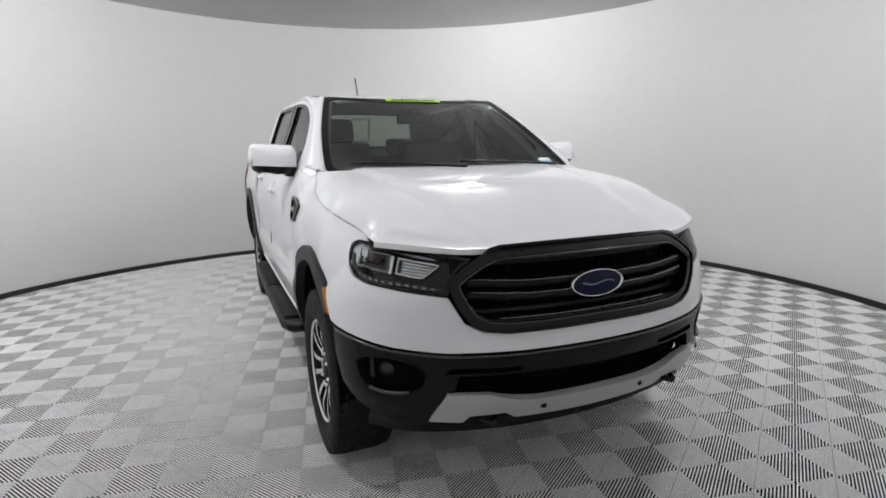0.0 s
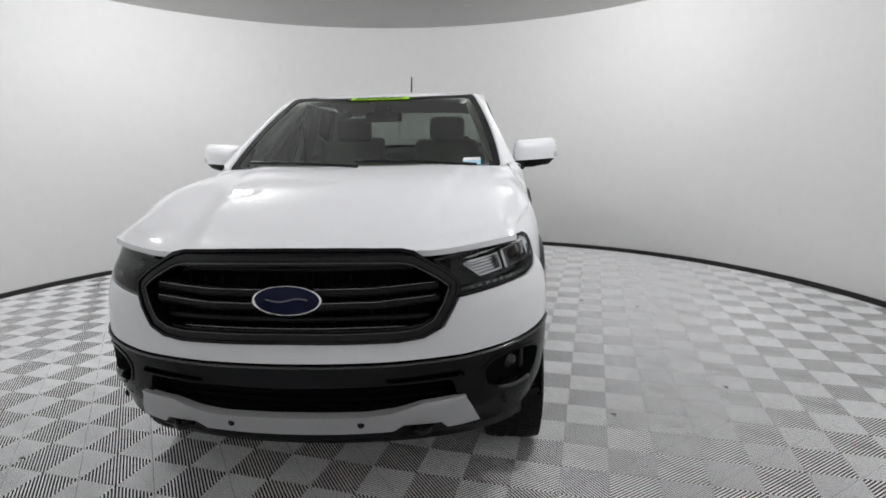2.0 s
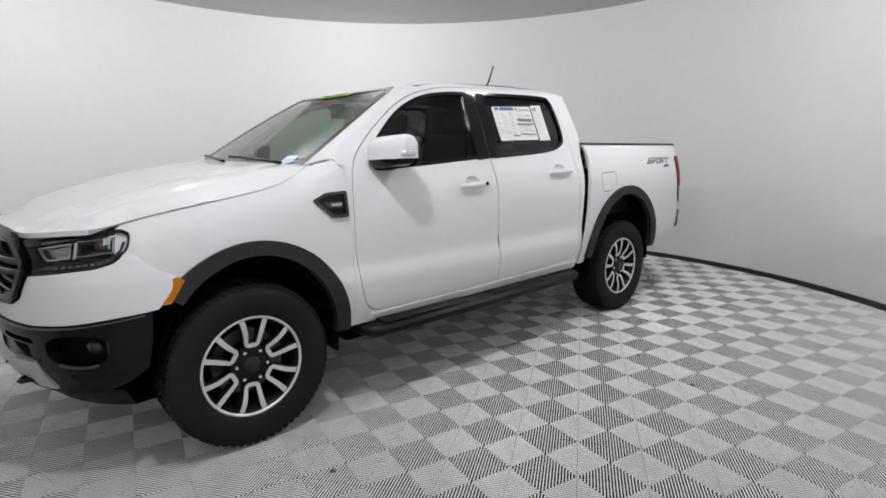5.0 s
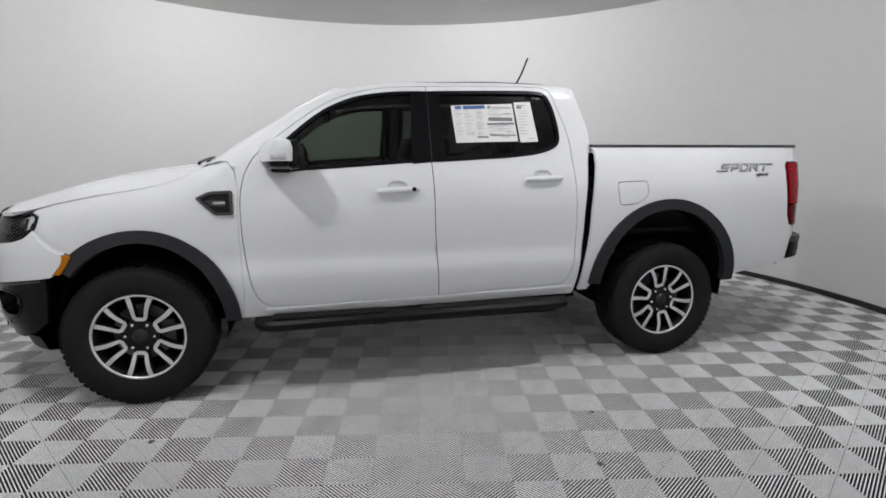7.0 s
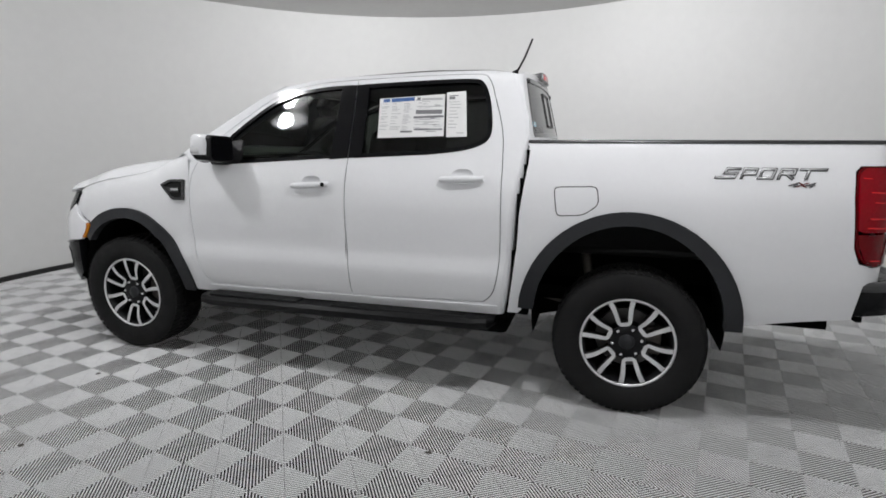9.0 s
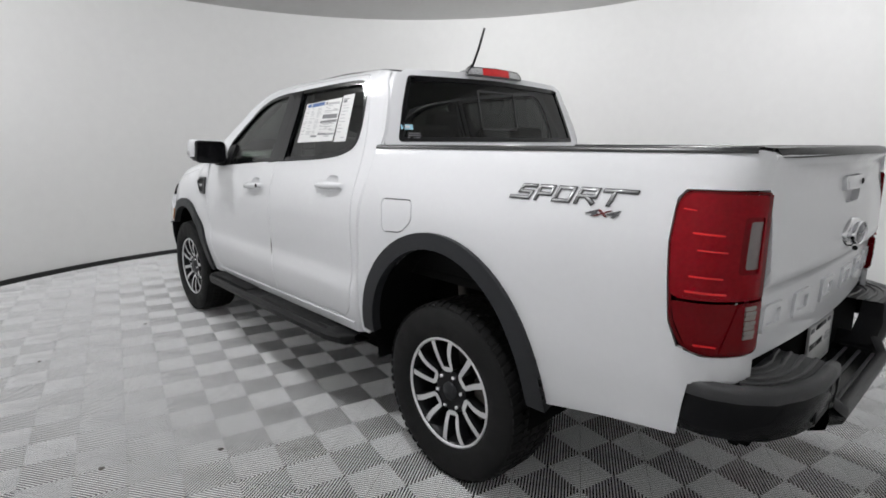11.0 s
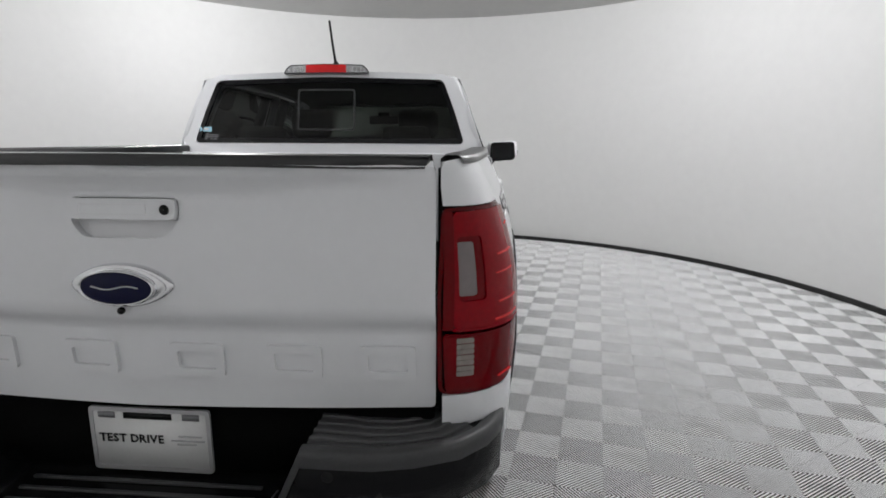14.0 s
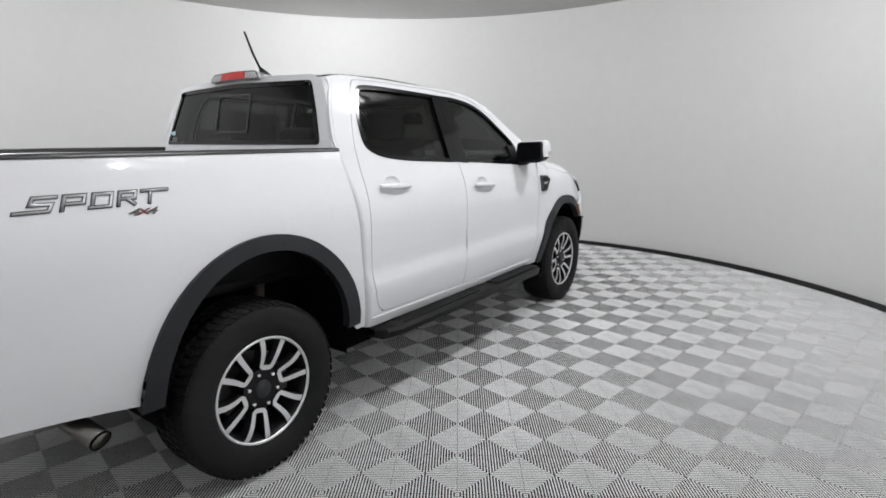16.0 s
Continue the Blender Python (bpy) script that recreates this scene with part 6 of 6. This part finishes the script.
lathe(bm, [(0.0345, -0.006), (0.0348, 0.001), (0.031, 0.002), (0.030, -0.09), (0.001, -0.09)], 20)
bm.transform(Matrix.Translation(tail_end[-1]) @ (tail_end[-1] - tail_end[-2]).to_track_quat("Y", "Z").to_matrix().to_4x4())
part("exhaust_mouth", bm, CAVITY, truck)
bm = bmesh.new()
box(bm, -2.66, -2.50, -0.05, 0.05, 0.43, 0.52, 0.008)
part("tow_receiver", sharpen(bm), CAVITY, truck, "black tow hitch receiver")

# ---- mirrors ----
for i, d in enumerate(fdoors):
    s = 1 if i == 0 else -1
    # shell: rounded box whose front sweeps back towards the outer end
    def around(a, wy, wx, yc=0.962):
        ca, sa = math.cos(a), math.sin(a)
        y = yc + wy * math.copysign(abs(ca) ** 0.5, ca)
        fx = math.copysign(abs(sa) ** 0.55, sa)
        rake = 0.72 * max(0.0, (y - 0.86) / 0.24) ** 1.6
        x = 0.815 + wx * fx * ((1.0 - rake) if fx > 0 else 0.72)
        return x, y

    def shell(z0, z1, top, n=28, m=12):
        rows = []
        for j in range(m + 1):
            v = j / m
            row = []
            for k in range(n):
                if top:
                    taper = (1 - max(0, (v - 0.40) / 0.60) ** 2.4) ** 0.5 if v < 1 else 0.05
                    x, y = around(2 * math.pi * k / n, 0.128 * (0.78 + 0.22 * taper), 0.116 * (0.25 + 0.75 * taper))
                else:
                    x, y = around(2 * math.pi * k / n, 0.126 * (0.84 + 0.16 * v), 0.112 * (0.62 + 0.38 * v ** 0.5), 0.962 - 0.014 * (1 - v))
                z = z0 + (z1 - z0) * v
                if not top:
                    z += 0.030 * (1 - v) * max(0.0, (y - 0.95) / 0.14)
                row.append((x, s * y, z + 0.05 * (y - 0.97) * (1 if top else v)))
            rows.append(row)
        bm = strip(rows, True)
        vv = list(bm.verts)
        bm.faces.new(vv[-n:])
        bm.faces.new(list(reversed(vv[:n])))
        bmesh.ops.recalc_face_normals(bm, faces=bm.faces)
        return sharpen(bm, 50)

    mir = part("side_mirror", shell(1.322, 1.442, True), WHITE, d, "white side mirror shell")
    part("mirror_base", shell(1.276, 1.326, False), GLOSS_BLACK, d, "gloss black lower mirror housing")
    part("mirror_arm", boxed(0.755, 0.87, min(s * 0.815, s * 0.90), max(s * 0.815, s * 0.90), 1.262, 1.306, 0.012), BLACK, d)
    face = rounded([(0.862, 1.298), (0.868, 1.430), (1.058, 1.438), (1.070, 1.31), (1.044, 1.288), (0.89, 1.280)], 0.028, 4)
    part("mirror_back", prism(face, lambda y, z: (0.722, s * y, z), lambda y, z: (0.752, s * (0.966 + (y - 0.966) * 1.04), 1.36 + (z - 1.36) * 1.03)), BLACK, d)
    part("mirror_glass", prism(inset(face, 0.009), lambda y, z: (0.7185, s * y, z), lambda y, z: (0.724, s * y, z)), GLOSS_BLACK, d, "dark mirror face")
    rows = []
    for q in np.linspace(0, 1, 9):
        x, y = around(radians(46 - 58 * q), 0.1295, 0.1175)
        lift = 0.05 * (y - 0.97)
        rows.append([(x, s * y, 1.330 + lift), (x + 0.002, s * (y + 0.002), 1.333 + lift), (x + 0.002, s * (y + 0.003), 1.356 + lift), (x, s * y, 1.360 + lift)])
    part("turn_signal", strip(rows), LENS_WHITE, d, "clear turn signal lens")

# ---- roof fittings ----
bm = bmesh.new()
tube(bm, [(-0.845, 0.0, 1.835), (-0.905, 0, 1.945), (-0.952, 0.0, 2.058)], 0.008, 8, 0.006)
ant = part("antenna", bm, BLACK, truck, "short black roof antenna")
bm = bmesh.new()
rows = []
for t in np.linspace(0, 1, 6):
    k = (1 - t) ** 0.8
    rows.append([(-0.835 - 0.02 * t + (0.065 * k + 0.004) * math.cos(a) * (1.0 if math.cos(a) > 0 else 0.6), (0.032 * k + 0.004) * math.sin(a), 1.818 + 0.055 * t) for a in np.linspace(0, 2 * math.pi, 16, endpoint=False)])
part("antenna_base", strip(rows, True), BLACK, ant, "black antenna foot")


def brake_face(y, z):
    return (-1.025 - 0.012 * (1 - (y / 0.25) ** 2) - 0.16 * (1.83 - z), y, z)


hb = sym([(0.0, 1.782), (0.225, 1.780), (0.215, 1.803), (0.190, 1.824), (0.0, 1.830)])
hl = part("high_brake_lamp", sheet([rounded(hb, 0.008, 2)], brake_face, 0.03, 0.14, 0.006), LENS_WHITE, truck, "high brake lamp, red middle and clear ends")
part("brake_lens", sheet([sym([(0.0, 1.787), (0.105, 1.786), (0.105, 1.822), (0.0, 1.825)])], brake_face, 0.03, 0.006, 0.010), RED_BRIGHT, hl, "red middle lens")
part("brake_rim", sheet([rounded(hb, 0.008, 2), inset(rounded(hb, 0.008, 2), 0.005)], brake_face, 0.03, 0.05, 0.008), SATIN, hl)
for k in range(4):
    for s in (1, -1):
        yy = s * (0.125 + 0.022 * k)
        part("lamp_cell", sheet([[(yy - 0.008, 1.790), (yy + 0.008, 1.790), (yy + 0.007, 1.812), (yy - 0.007, 1.812)]], brake_face, 0.02, 0.003, 0.009), REFLECTOR, hl)

# ---- cabin ----
def seat(x, y, w=0.50):
    bm = box(bmesh.new(), x - 0.10, x + 0.42, y - w / 2, y + w / 2, 0.72, 0.92, 0.05, 3)
    part("seat_cushion", sharpen(bm, 60), SEAT, truck, "dark seat cushion")
    bm = box(bmesh.new(), -0.075, 0.075, -w / 2, w / 2, 0, 0.62, 0.05, 3)
    bm.transform(Matrix.Translation((x - 0.06, y, 0.86)) @ pose(0, 0, 0, 0, -13, 0))
    part("seat_back", sharpen(bm, 60), SEAT, truck, "dark seat back")
    bm = box(bmesh.new(), -0.05, 0.05, -0.135, 0.135, 0, 0.19, 0.045, 3)
    bm.transform(Matrix.Translation((x - 0.22, y, 1.46)) @ pose(0, 0, 0, 0, -8, 0))
    part("headrest", sharpen(bm, 60), SEAT, truck, "dark padded headrest")
    for dy in (-0.05, 0.05):
        bm = bmesh.new()
        tube(bm, [(x - 0.20, y + dy, 1.40), (x - 0.215, y + dy, 1.50)], 0.006, 6)
        part("headrest_post", bm, CHROME, truck)


seat(0.05, 0.37)
seat(0.05, -0.37)
part("rear_bench", boxed(-0.95, -0.42, -0.66, 0.66, 0.70, 0.90, 0.05, 3), SEAT, truck, "dark rear bench")
part("rear_seat_back", boxed(-1.00, -0.88, -0.66, 0.66, 0.86, 1.37, 0.05, 3), SEAT, truck, "dark rear seat back")
for y in (-0.40, 0.40):
    part("rear_headrest", boxed(-0.99, -0.90, y - 0.13, y + 0.13, 1.37, 1.52, 0.035, 3), SEAT, truck, "dark rear headrest")
prof = [(1.20, 1.24), (1.05, 1.245), (0.86, 1.225), (0.80, 1.19), (0.78, 1.10), (0.82, 0.90), (0.95, 0.70)]
rows = [[(x, y, z + (0.025 if 0.18 < y < 0.56 and 0.78 < x < 0.9 else 0)) for x, z in prof] for y in np.linspace(-0.80, 0.80, 17)]
part("dashboard", strip(rows), SEAT, truck, "dark dashboard")
bm = bmesh.new()
ringp = [Vector((0.62 + 0.07 * math.sin(a), 0.37 + 0.185 * math.cos(a), 1.13 + 0.17 * math.sin(a))) for a in np.linspace(0, 2 * math.pi, 33)]
tube(bm, ringp, 0.015, 8)
sw = part("steering_wheel", bm, BLACK, truck, "black steering wheel")
bm = bmesh.new()
tube(bm, [(0.62, 0.20, 1.13), (0.64, 0.37, 1.11), (0.62, 0.54, 1.13)], 0.02, 8)
part("wheel_spoke", bm, BLACK, sw)
part("wheel_hub", boxed(0.60, 0.68, 0.31, 0.43, 1.05, 1.17, 0.03), BLACK, sw)
part("interior_mirror", boxed(0.52, 0.555, -0.12, 0.12, 1.575, 1.640, 0.012), BLACK, truck, "black interior mirror")
part("sensor_box", boxed(0.53, 0.61, -0.05, 0.05, 1.63, 1.668, 0.012), BLACK, truck)
rows = [[(x, y, roof_top(x, y)[2] - 0.035) for y in np.linspace(-0.57, 0.57, 9)] for x in np.linspace(0.46, -1.0, 12)]
part("headliner", strip(rows), TRIM_GREY, truck, "grey cloth headliner")
for s in (1, -1):
    for x0, x1, z1 in ((0.90, 0.0, 1.245), (-0.06, -0.92, 1.285)):
        part("door_card", boxed(min(x0, x1), max(x0, x1), min(s * 0.765, s * 0.80), max(s * 0.765, s * 0.80), 0.62, z1, 0.015), SEAT, truck, "dark door lining")
    bm = bmesh.new()
    tube(bm, [(-0.03, s * 0.74, 1.25), (-0.035, s * 0.69, 1.45), (-0.04, s * 0.60, 1.72)], 0.032, 8)
    part("inner_pillar", bm, SEAT, truck, "dark inner pillar")
    bm = bmesh.new()
    tube(bm, [(0.06, s * 0.70, 1.62), (0.05, s * 0.71, 1.35), (0.10, s * 0.66, 1.0)], 0.008, 6)
    part("seat_belt", bm, BLACK, truck, "black seat belt")
    bm = bmesh.new()
    tube(bm, [(0.98, s * 0.70, 1.34), (0.72, s * 0.63, 1.53), (0.46, s * 0.56, 1.70)], 0.026, 8)
    part("inner_screen_pillar", bm, TRIM_GREY, truck)
    part("sun_visor", boxed(0.36, 0.50, min(s * 0.12, s * 0.50), max(s * 0.12, s * 0.50), 1.705, 1.722, 0.006), TRIM_GREY, truck, "grey sun visor")

# ---- paper and stickers on the glass ----
sticker = new("price_sticker")
tagged(sticker, "white printed price sheet stuck inside the rear side window", "price sticker")


def paper(name, loop, material, off, label=""):
    return part(name, sheet([loop], cab_side, 0.08, 0.0008, off), material, sticker, label)


paper("sheet_large", [(-0.195, 1.428), (-0.588, 1.438), (-0.572, 1.668), (-0.180, 1.650)], PAPER, -0.0095, "white printed sheet")
paper("sheet_narrow", [(-0.603, 1.432), (-0.720, 1.436), (-0.692, 1.682), (-0.582, 1.676)], PAPER, -0.0095, "narrow white sheet")
paper("blue_band", [(-0.255, 1.628), (-0.395, 1.635), (-0.393, 1.655), (-0.253, 1.649)], INK_BLUE, -0.0085, "blue printed band")
rng = random.Random(11)
for col, (xa, xb) in enumerate(((-0.20, -0.25), (-0.262, -0.325), (-0.335, -0.392))):
    z = 1.618
    while z > 1.46:
        n = rng.uniform(0.4, 1.0)
        paper("print_line", [(xa, z), (xa + (xb - xa) * n, z), (xa + (xb - xa) * n, z + 0.003), (xa, z + 0.003)], INK_LIGHT, -0.0085)
        z -= rng.choice((0.008, 0.008, 0.016))
for z0, z1, xa, xb, m in ((1.560, 1.582, -0.41, -0.565, INK), (1.470, 1.480, -0.41, -0.575, INK), (1.458, 1.468, -0.33, -0.40, INK), (1.60, 1.604, -0.41, -0.57, INK_LIGHT),
                          (1.635, 1.652, -0.41, -0.43, INK), (1.636, 1.648, -0.44, -0.56, INK_LIGHT), (1.53, 1.533, -0.41, -0.56, INK_LIGHT), (1.515, 1.518, -0.41, -0.55, INK_LIGHT), (1.50, 1.503, -0.41, -0.56, INK_LIGHT)):
    paper("print_bar", [(xa, z0), (xb, z0), (xb, z1), (xa, z1)], m, -0.0085)
for z0, z1, xa, xb, m in ((1.655, 1.660, -0.60, -0.65, INK), (1.638, 1.652, -0.60, -0.632, INK), (1.622, 1.625, -0.60, -0.66, INK_LIGHT), (1.608, 1.611, -0.61, -0.67, INK_LIGHT), (1.452, 1.457, -0.66, -0.70, INK_LIGHT)):
    paper("print_bar", [(xa, z0), (xb, z0), (xb, z1), (xa, z1)], m, -0.0085)

rng = random.Random(5)
for k in range(26):
    x0 = rng.uniform(-0.40, -0.53)
    x1 = max(-0.575, x0 - rng.uniform(0.02, 0.07))
    z = 1.462 + 0.0072 * k
    if 1.555 < z < 1.585 or z > 1.635:
        continue
    paper("print_line", [(x0, z), (x1, z), (x1, z + 0.0032), (x0, z + 0.0032)], INK if k % 5 == 0 else INK_LIGHT, -0.0084)
for k, wide in enumerate((0.06, 0.04, 0.05, 0.055, 0.03, 0.05, 0.045)):
    z = 1.59 - 0.018 * k
    paper("print_line", [(-0.607, z), (-0.607 - wide, z), (-0.607 - wide, z + 0.004), (-0.607, z + 0.004)], INK_LIGHT, -0.0084)
paper("print_bar", [(-0.205, 1.628), (-0.245, 1.630), (-0.244, 1.648), (-0.204, 1.646)], INK_BLUE, -0.0085)
paper("print_bar", [(-0.40, 1.535), (-0.575, 1.540), (-0.573, 1.552), (-0.40, 1.547)], INK, -0.0083)

banner = new("windshield_banner")
tagged(banner, "lime green banner with dark words along the windscreen top", "banner")
part("banner_strip", sheet([[(0.952, -0.205), (0.952, 0.178), (0.992, 0.178), (0.992, -0.205)]], screen, 0.05, 0.0008, 0.007), GREEN, banner, "lime green strip")
a, b = Vector(screen(0.952, -0.0135)), Vector(screen(0.992, -0.0135))
up = (b - a).normalized()
side = Vector((0, 1, 0))
nrm = side.cross(up)
centre = (a + b) / 2 + nrm * 0.010
turn = Matrix.Translation(centre) @ Matrix((side, up, nrm)).transposed().to_4x4()
letters("banner_letter", "DISCOUNT", 0.036, BLACK, banner, turn, 0.25, 1.75, 0.0006, "dark italic word discount")

tagc = new("dash_card")
tagged(tagc, "pale blue and white card lying behind the windscreen", "card")
part("card_body", sheet([[(0.035, 0.545), (0.035, 0.640), (0.105, 0.640), (0.105, 0.545)]], screen, 0.05, 0.0008, 0.004), PALE_BLUE, tagc, "pale blue card")
part("card_head", sheet([[(0.075, 0.548), (0.075, 0.637), (0.108, 0.637), (0.108, 0.548)]], screen, 0.05, 0.0008, 0.006), PAPER, tagc, "white upper part")
mark_s = new("windshield_sticker")
tagged(mark_s, "small white scrawl sticker in the windscreen corner", "sticker")
part("scrawl", sheet([[(0.86, 0.50), (0.875, 0.535), (0.93, 0.545), (0.865, 0.548), (0.84, 0.53)]], screen, 0.03, 0.0008, 0.004), PAPER, mark_s)
rs = new("rear_sticker")
tagged(rs, "pale blue sticker low on the rear window", "sticker")
part("sticker_face", sheet([[(0.690, 1.487), (0.622, 1.487), (0.622, 1.512), (0.690, 1.512)]], cab_back, 0.04, 0.0008, 0.002), PALE_BLUE, rs, "pale blue sticker")
part("sticker_bar", sheet([[(0.668, 1.494), (0.640, 1.494), (0.640, 1.506), (0.668, 1.506)]], cab_back, 0.04, 0.0008, 0.004), PAPER, rs)
rs2 = new("rear_decal")
tagged(rs2, "faint grey printed decal on the rear window", "decal")
for k in range(3):
    part("decal_bar", sheet([[(0.665 - 0.01 * k, 1.447 + 0.010 * k), (0.585 - 0.004 * k, 1.447 + 0.010 * k), (0.585, 1.453 + 0.010 * k), (0.66, 1.453 + 0.010 * k)]], cab_back, 0.04, 0.0008, 0.002), INK, rs2)

# ---- loose bits on the floor ----
def debris(x, y, az, length, name="loose_strip", wd=0.012):
    bm = bmesh.new()
    pts = [(x + length * (t - 0.5) * math.cos(radians(az)) + 0.02 * math.sin(5 * t), y + length * (t - 0.5) * math.sin(radians(az)), 0.003) for t in np.linspace(0, 1, 7)]
    tube(bm, pts, wd / 2, 6)
    for v in bm.verts:
        v.co.z = 0.001 + (v.co.z - 0.003 + wd / 2) * 0.4
    ob = finish(name, bm, EDGING)
    return tagged(ob, "thin black loose strip lying on the ribbed tiles", "strip")


debris(-1.62, -3.36, 40, 0.55)
debris(-1.85, -3.45, 55, 0.40)


def leaf(x, y, seed):
    r = random.Random(seed)
    bm = bmesh.new()
    n = 7
    vs = [bm.verts.new((x + r.uniform(0.010, 0.022) * math.cos(2 * math.pi * k / n), y + r.uniform(0.008, 0.018) * math.sin(2 * math.pi * k / n), 0.0015 + r.uniform(0, 0.003))) for k in range(n)]
    c = bm.verts.new((x, y, 0.008))
    for k in range(n):
        bm.faces.new((vs[k], vs[(k + 1) % n], c))
    bmesh.ops.recalc_face_normals(bm, faces=bm.faces)
    return tagged(finish("grit_crumb", bm, RUST, smooth=False), "small dark crumb of dirt on the tiles", "dirt", "dirt crumbs on the floor")


for k, (x, y) in enumerate(((-0.55, 2.0), (2.0, -1.5), (-0.75, 1.55), (1.46, 1.33), (2.55, -1.25), (-1.9, 1.75), (1.1, 2.05))):
    leaf(x, y, k)

# ---- ribbed floor tiles ----
TILE_S, TILE_A = 0.2022, 78.75
OX, OY = -0.319, -0.442


def tile_mesh():
    """Four squares of slanting ribs over an open tray, rib direction turning from square to square."""
    bm = bmesh.new()
    s = TILE_S
    half = s / math.sqrt(2)
    n = 22
    pitch = 2 * half / n
    wid, gap = pitch * 0.41, 0.0008
    crown, round_w = 0.0011, wid * 0.27
    # rib sides step darker with depth: the gaps' shade is set by material
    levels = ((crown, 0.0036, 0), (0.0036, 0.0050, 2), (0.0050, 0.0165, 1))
    for i in (0, 1):
        for j in (0, 1):
            c = Vector(((i + 0.5) * s, (j + 0.5) * s, 0))
            sgn = -1 if (i + j) % 2 == 0 else 1
            d = Vector((1, sgn, 0)) / math.sqrt(2)
            e = Vector((-sgn, 1, 0)) / math.sqrt(2)
            for k in range(n):
                o = -half + (k + 0.5) * pitch
                a0, a1 = o - wid / 2, o + wid / 2
                if min(half - abs(a0), half - abs(a1)) < 0.0021:
                    continue
                for side in (1, -1):
                    def at(w, z):
                        inner = c + d * (side * gap) + e * w + Vector((0, 0, z))
                        outer = c + d * (side * (half - abs(w) - 0.0006)) + e * w + Vector((0, 0, z))
                        return bm.verts.new(inner), bm.verts.new(outer)

                    # rounded crown: a flat strip between two leaning ones
                    cross = [at(a0, -crown), at(a0 + round_w, 0.0), at(a1 - round_w, 0.0), at(a1, -crown)]
                    for p, q in zip(cross, cross[1:]):
                        f = bm.faces.new((p[0], p[1], q[1], q[0]))
                        f.normal_update()
                        if f.normal.z < 0:
                            f.normal_flip()
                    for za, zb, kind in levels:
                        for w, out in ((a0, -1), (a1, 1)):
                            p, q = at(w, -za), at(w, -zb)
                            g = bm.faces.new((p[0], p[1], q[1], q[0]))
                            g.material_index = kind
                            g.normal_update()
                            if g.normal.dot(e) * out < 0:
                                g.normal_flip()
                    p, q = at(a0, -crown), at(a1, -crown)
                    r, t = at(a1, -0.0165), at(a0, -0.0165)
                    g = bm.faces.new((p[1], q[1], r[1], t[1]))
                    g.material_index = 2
                    g.normal_update()
                    if g.normal.dot(d) * side < 0:
                        g.normal_flip()
                    for v in (p[0], q[0], r[0], t[0]):
                        bm.verts.remove(v)
    me = bpy.data.meshes.new("floor_tile")
    bm.to_mesh(me)
    bm.free()
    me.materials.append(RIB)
    me.materials.append(RIB_SHADE)
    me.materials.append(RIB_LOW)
    return me


tile = tile_mesh()
rot = Matrix.Rotation(radians(TILE_A), 4, "Z")
spots = []
for i in range(-16, 17):
    for j in range(-16, 17):
        m = rot @ Matrix.Translation((TILE_S * (OX + 2 * i), TILE_S * (OY + 2 * j), 0))
        c = m @ Vector((TILE_S, TILE_S, 0))
        r = math.hypot(c.x - CX, c.y - CY)
        if r < WALL_R + 0.27:
            spots.append((r, m))
spots.sort(key=lambda q: q[0])
for r, m in spots[:300]:
    ob = new("floor_tile", tile)
    ob.parent = floor
    ob.matrix_basis = m
vs, fs = [], []
tv = [v.co.copy() for v in tile.vertices]
tf = [tuple(p.vertices) for p in tile.polygons]
for r, m in spots[300:]:
    o = len(vs)
    vs += [tuple(m @ v) for v in tv]
    fs += [tuple(o + k for k in f) for f in tf]
me = bpy.data.meshes.new("outer_floor_tiles")
me.from_pydata(vs, [], fs)
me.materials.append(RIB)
me.materials.append(RIB_SHADE)
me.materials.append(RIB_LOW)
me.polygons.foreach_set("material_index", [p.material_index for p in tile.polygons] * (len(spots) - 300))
rest = new("outer_floor_tiles", me)
rest.parent = floor
tagged(rest, kind="stuff")
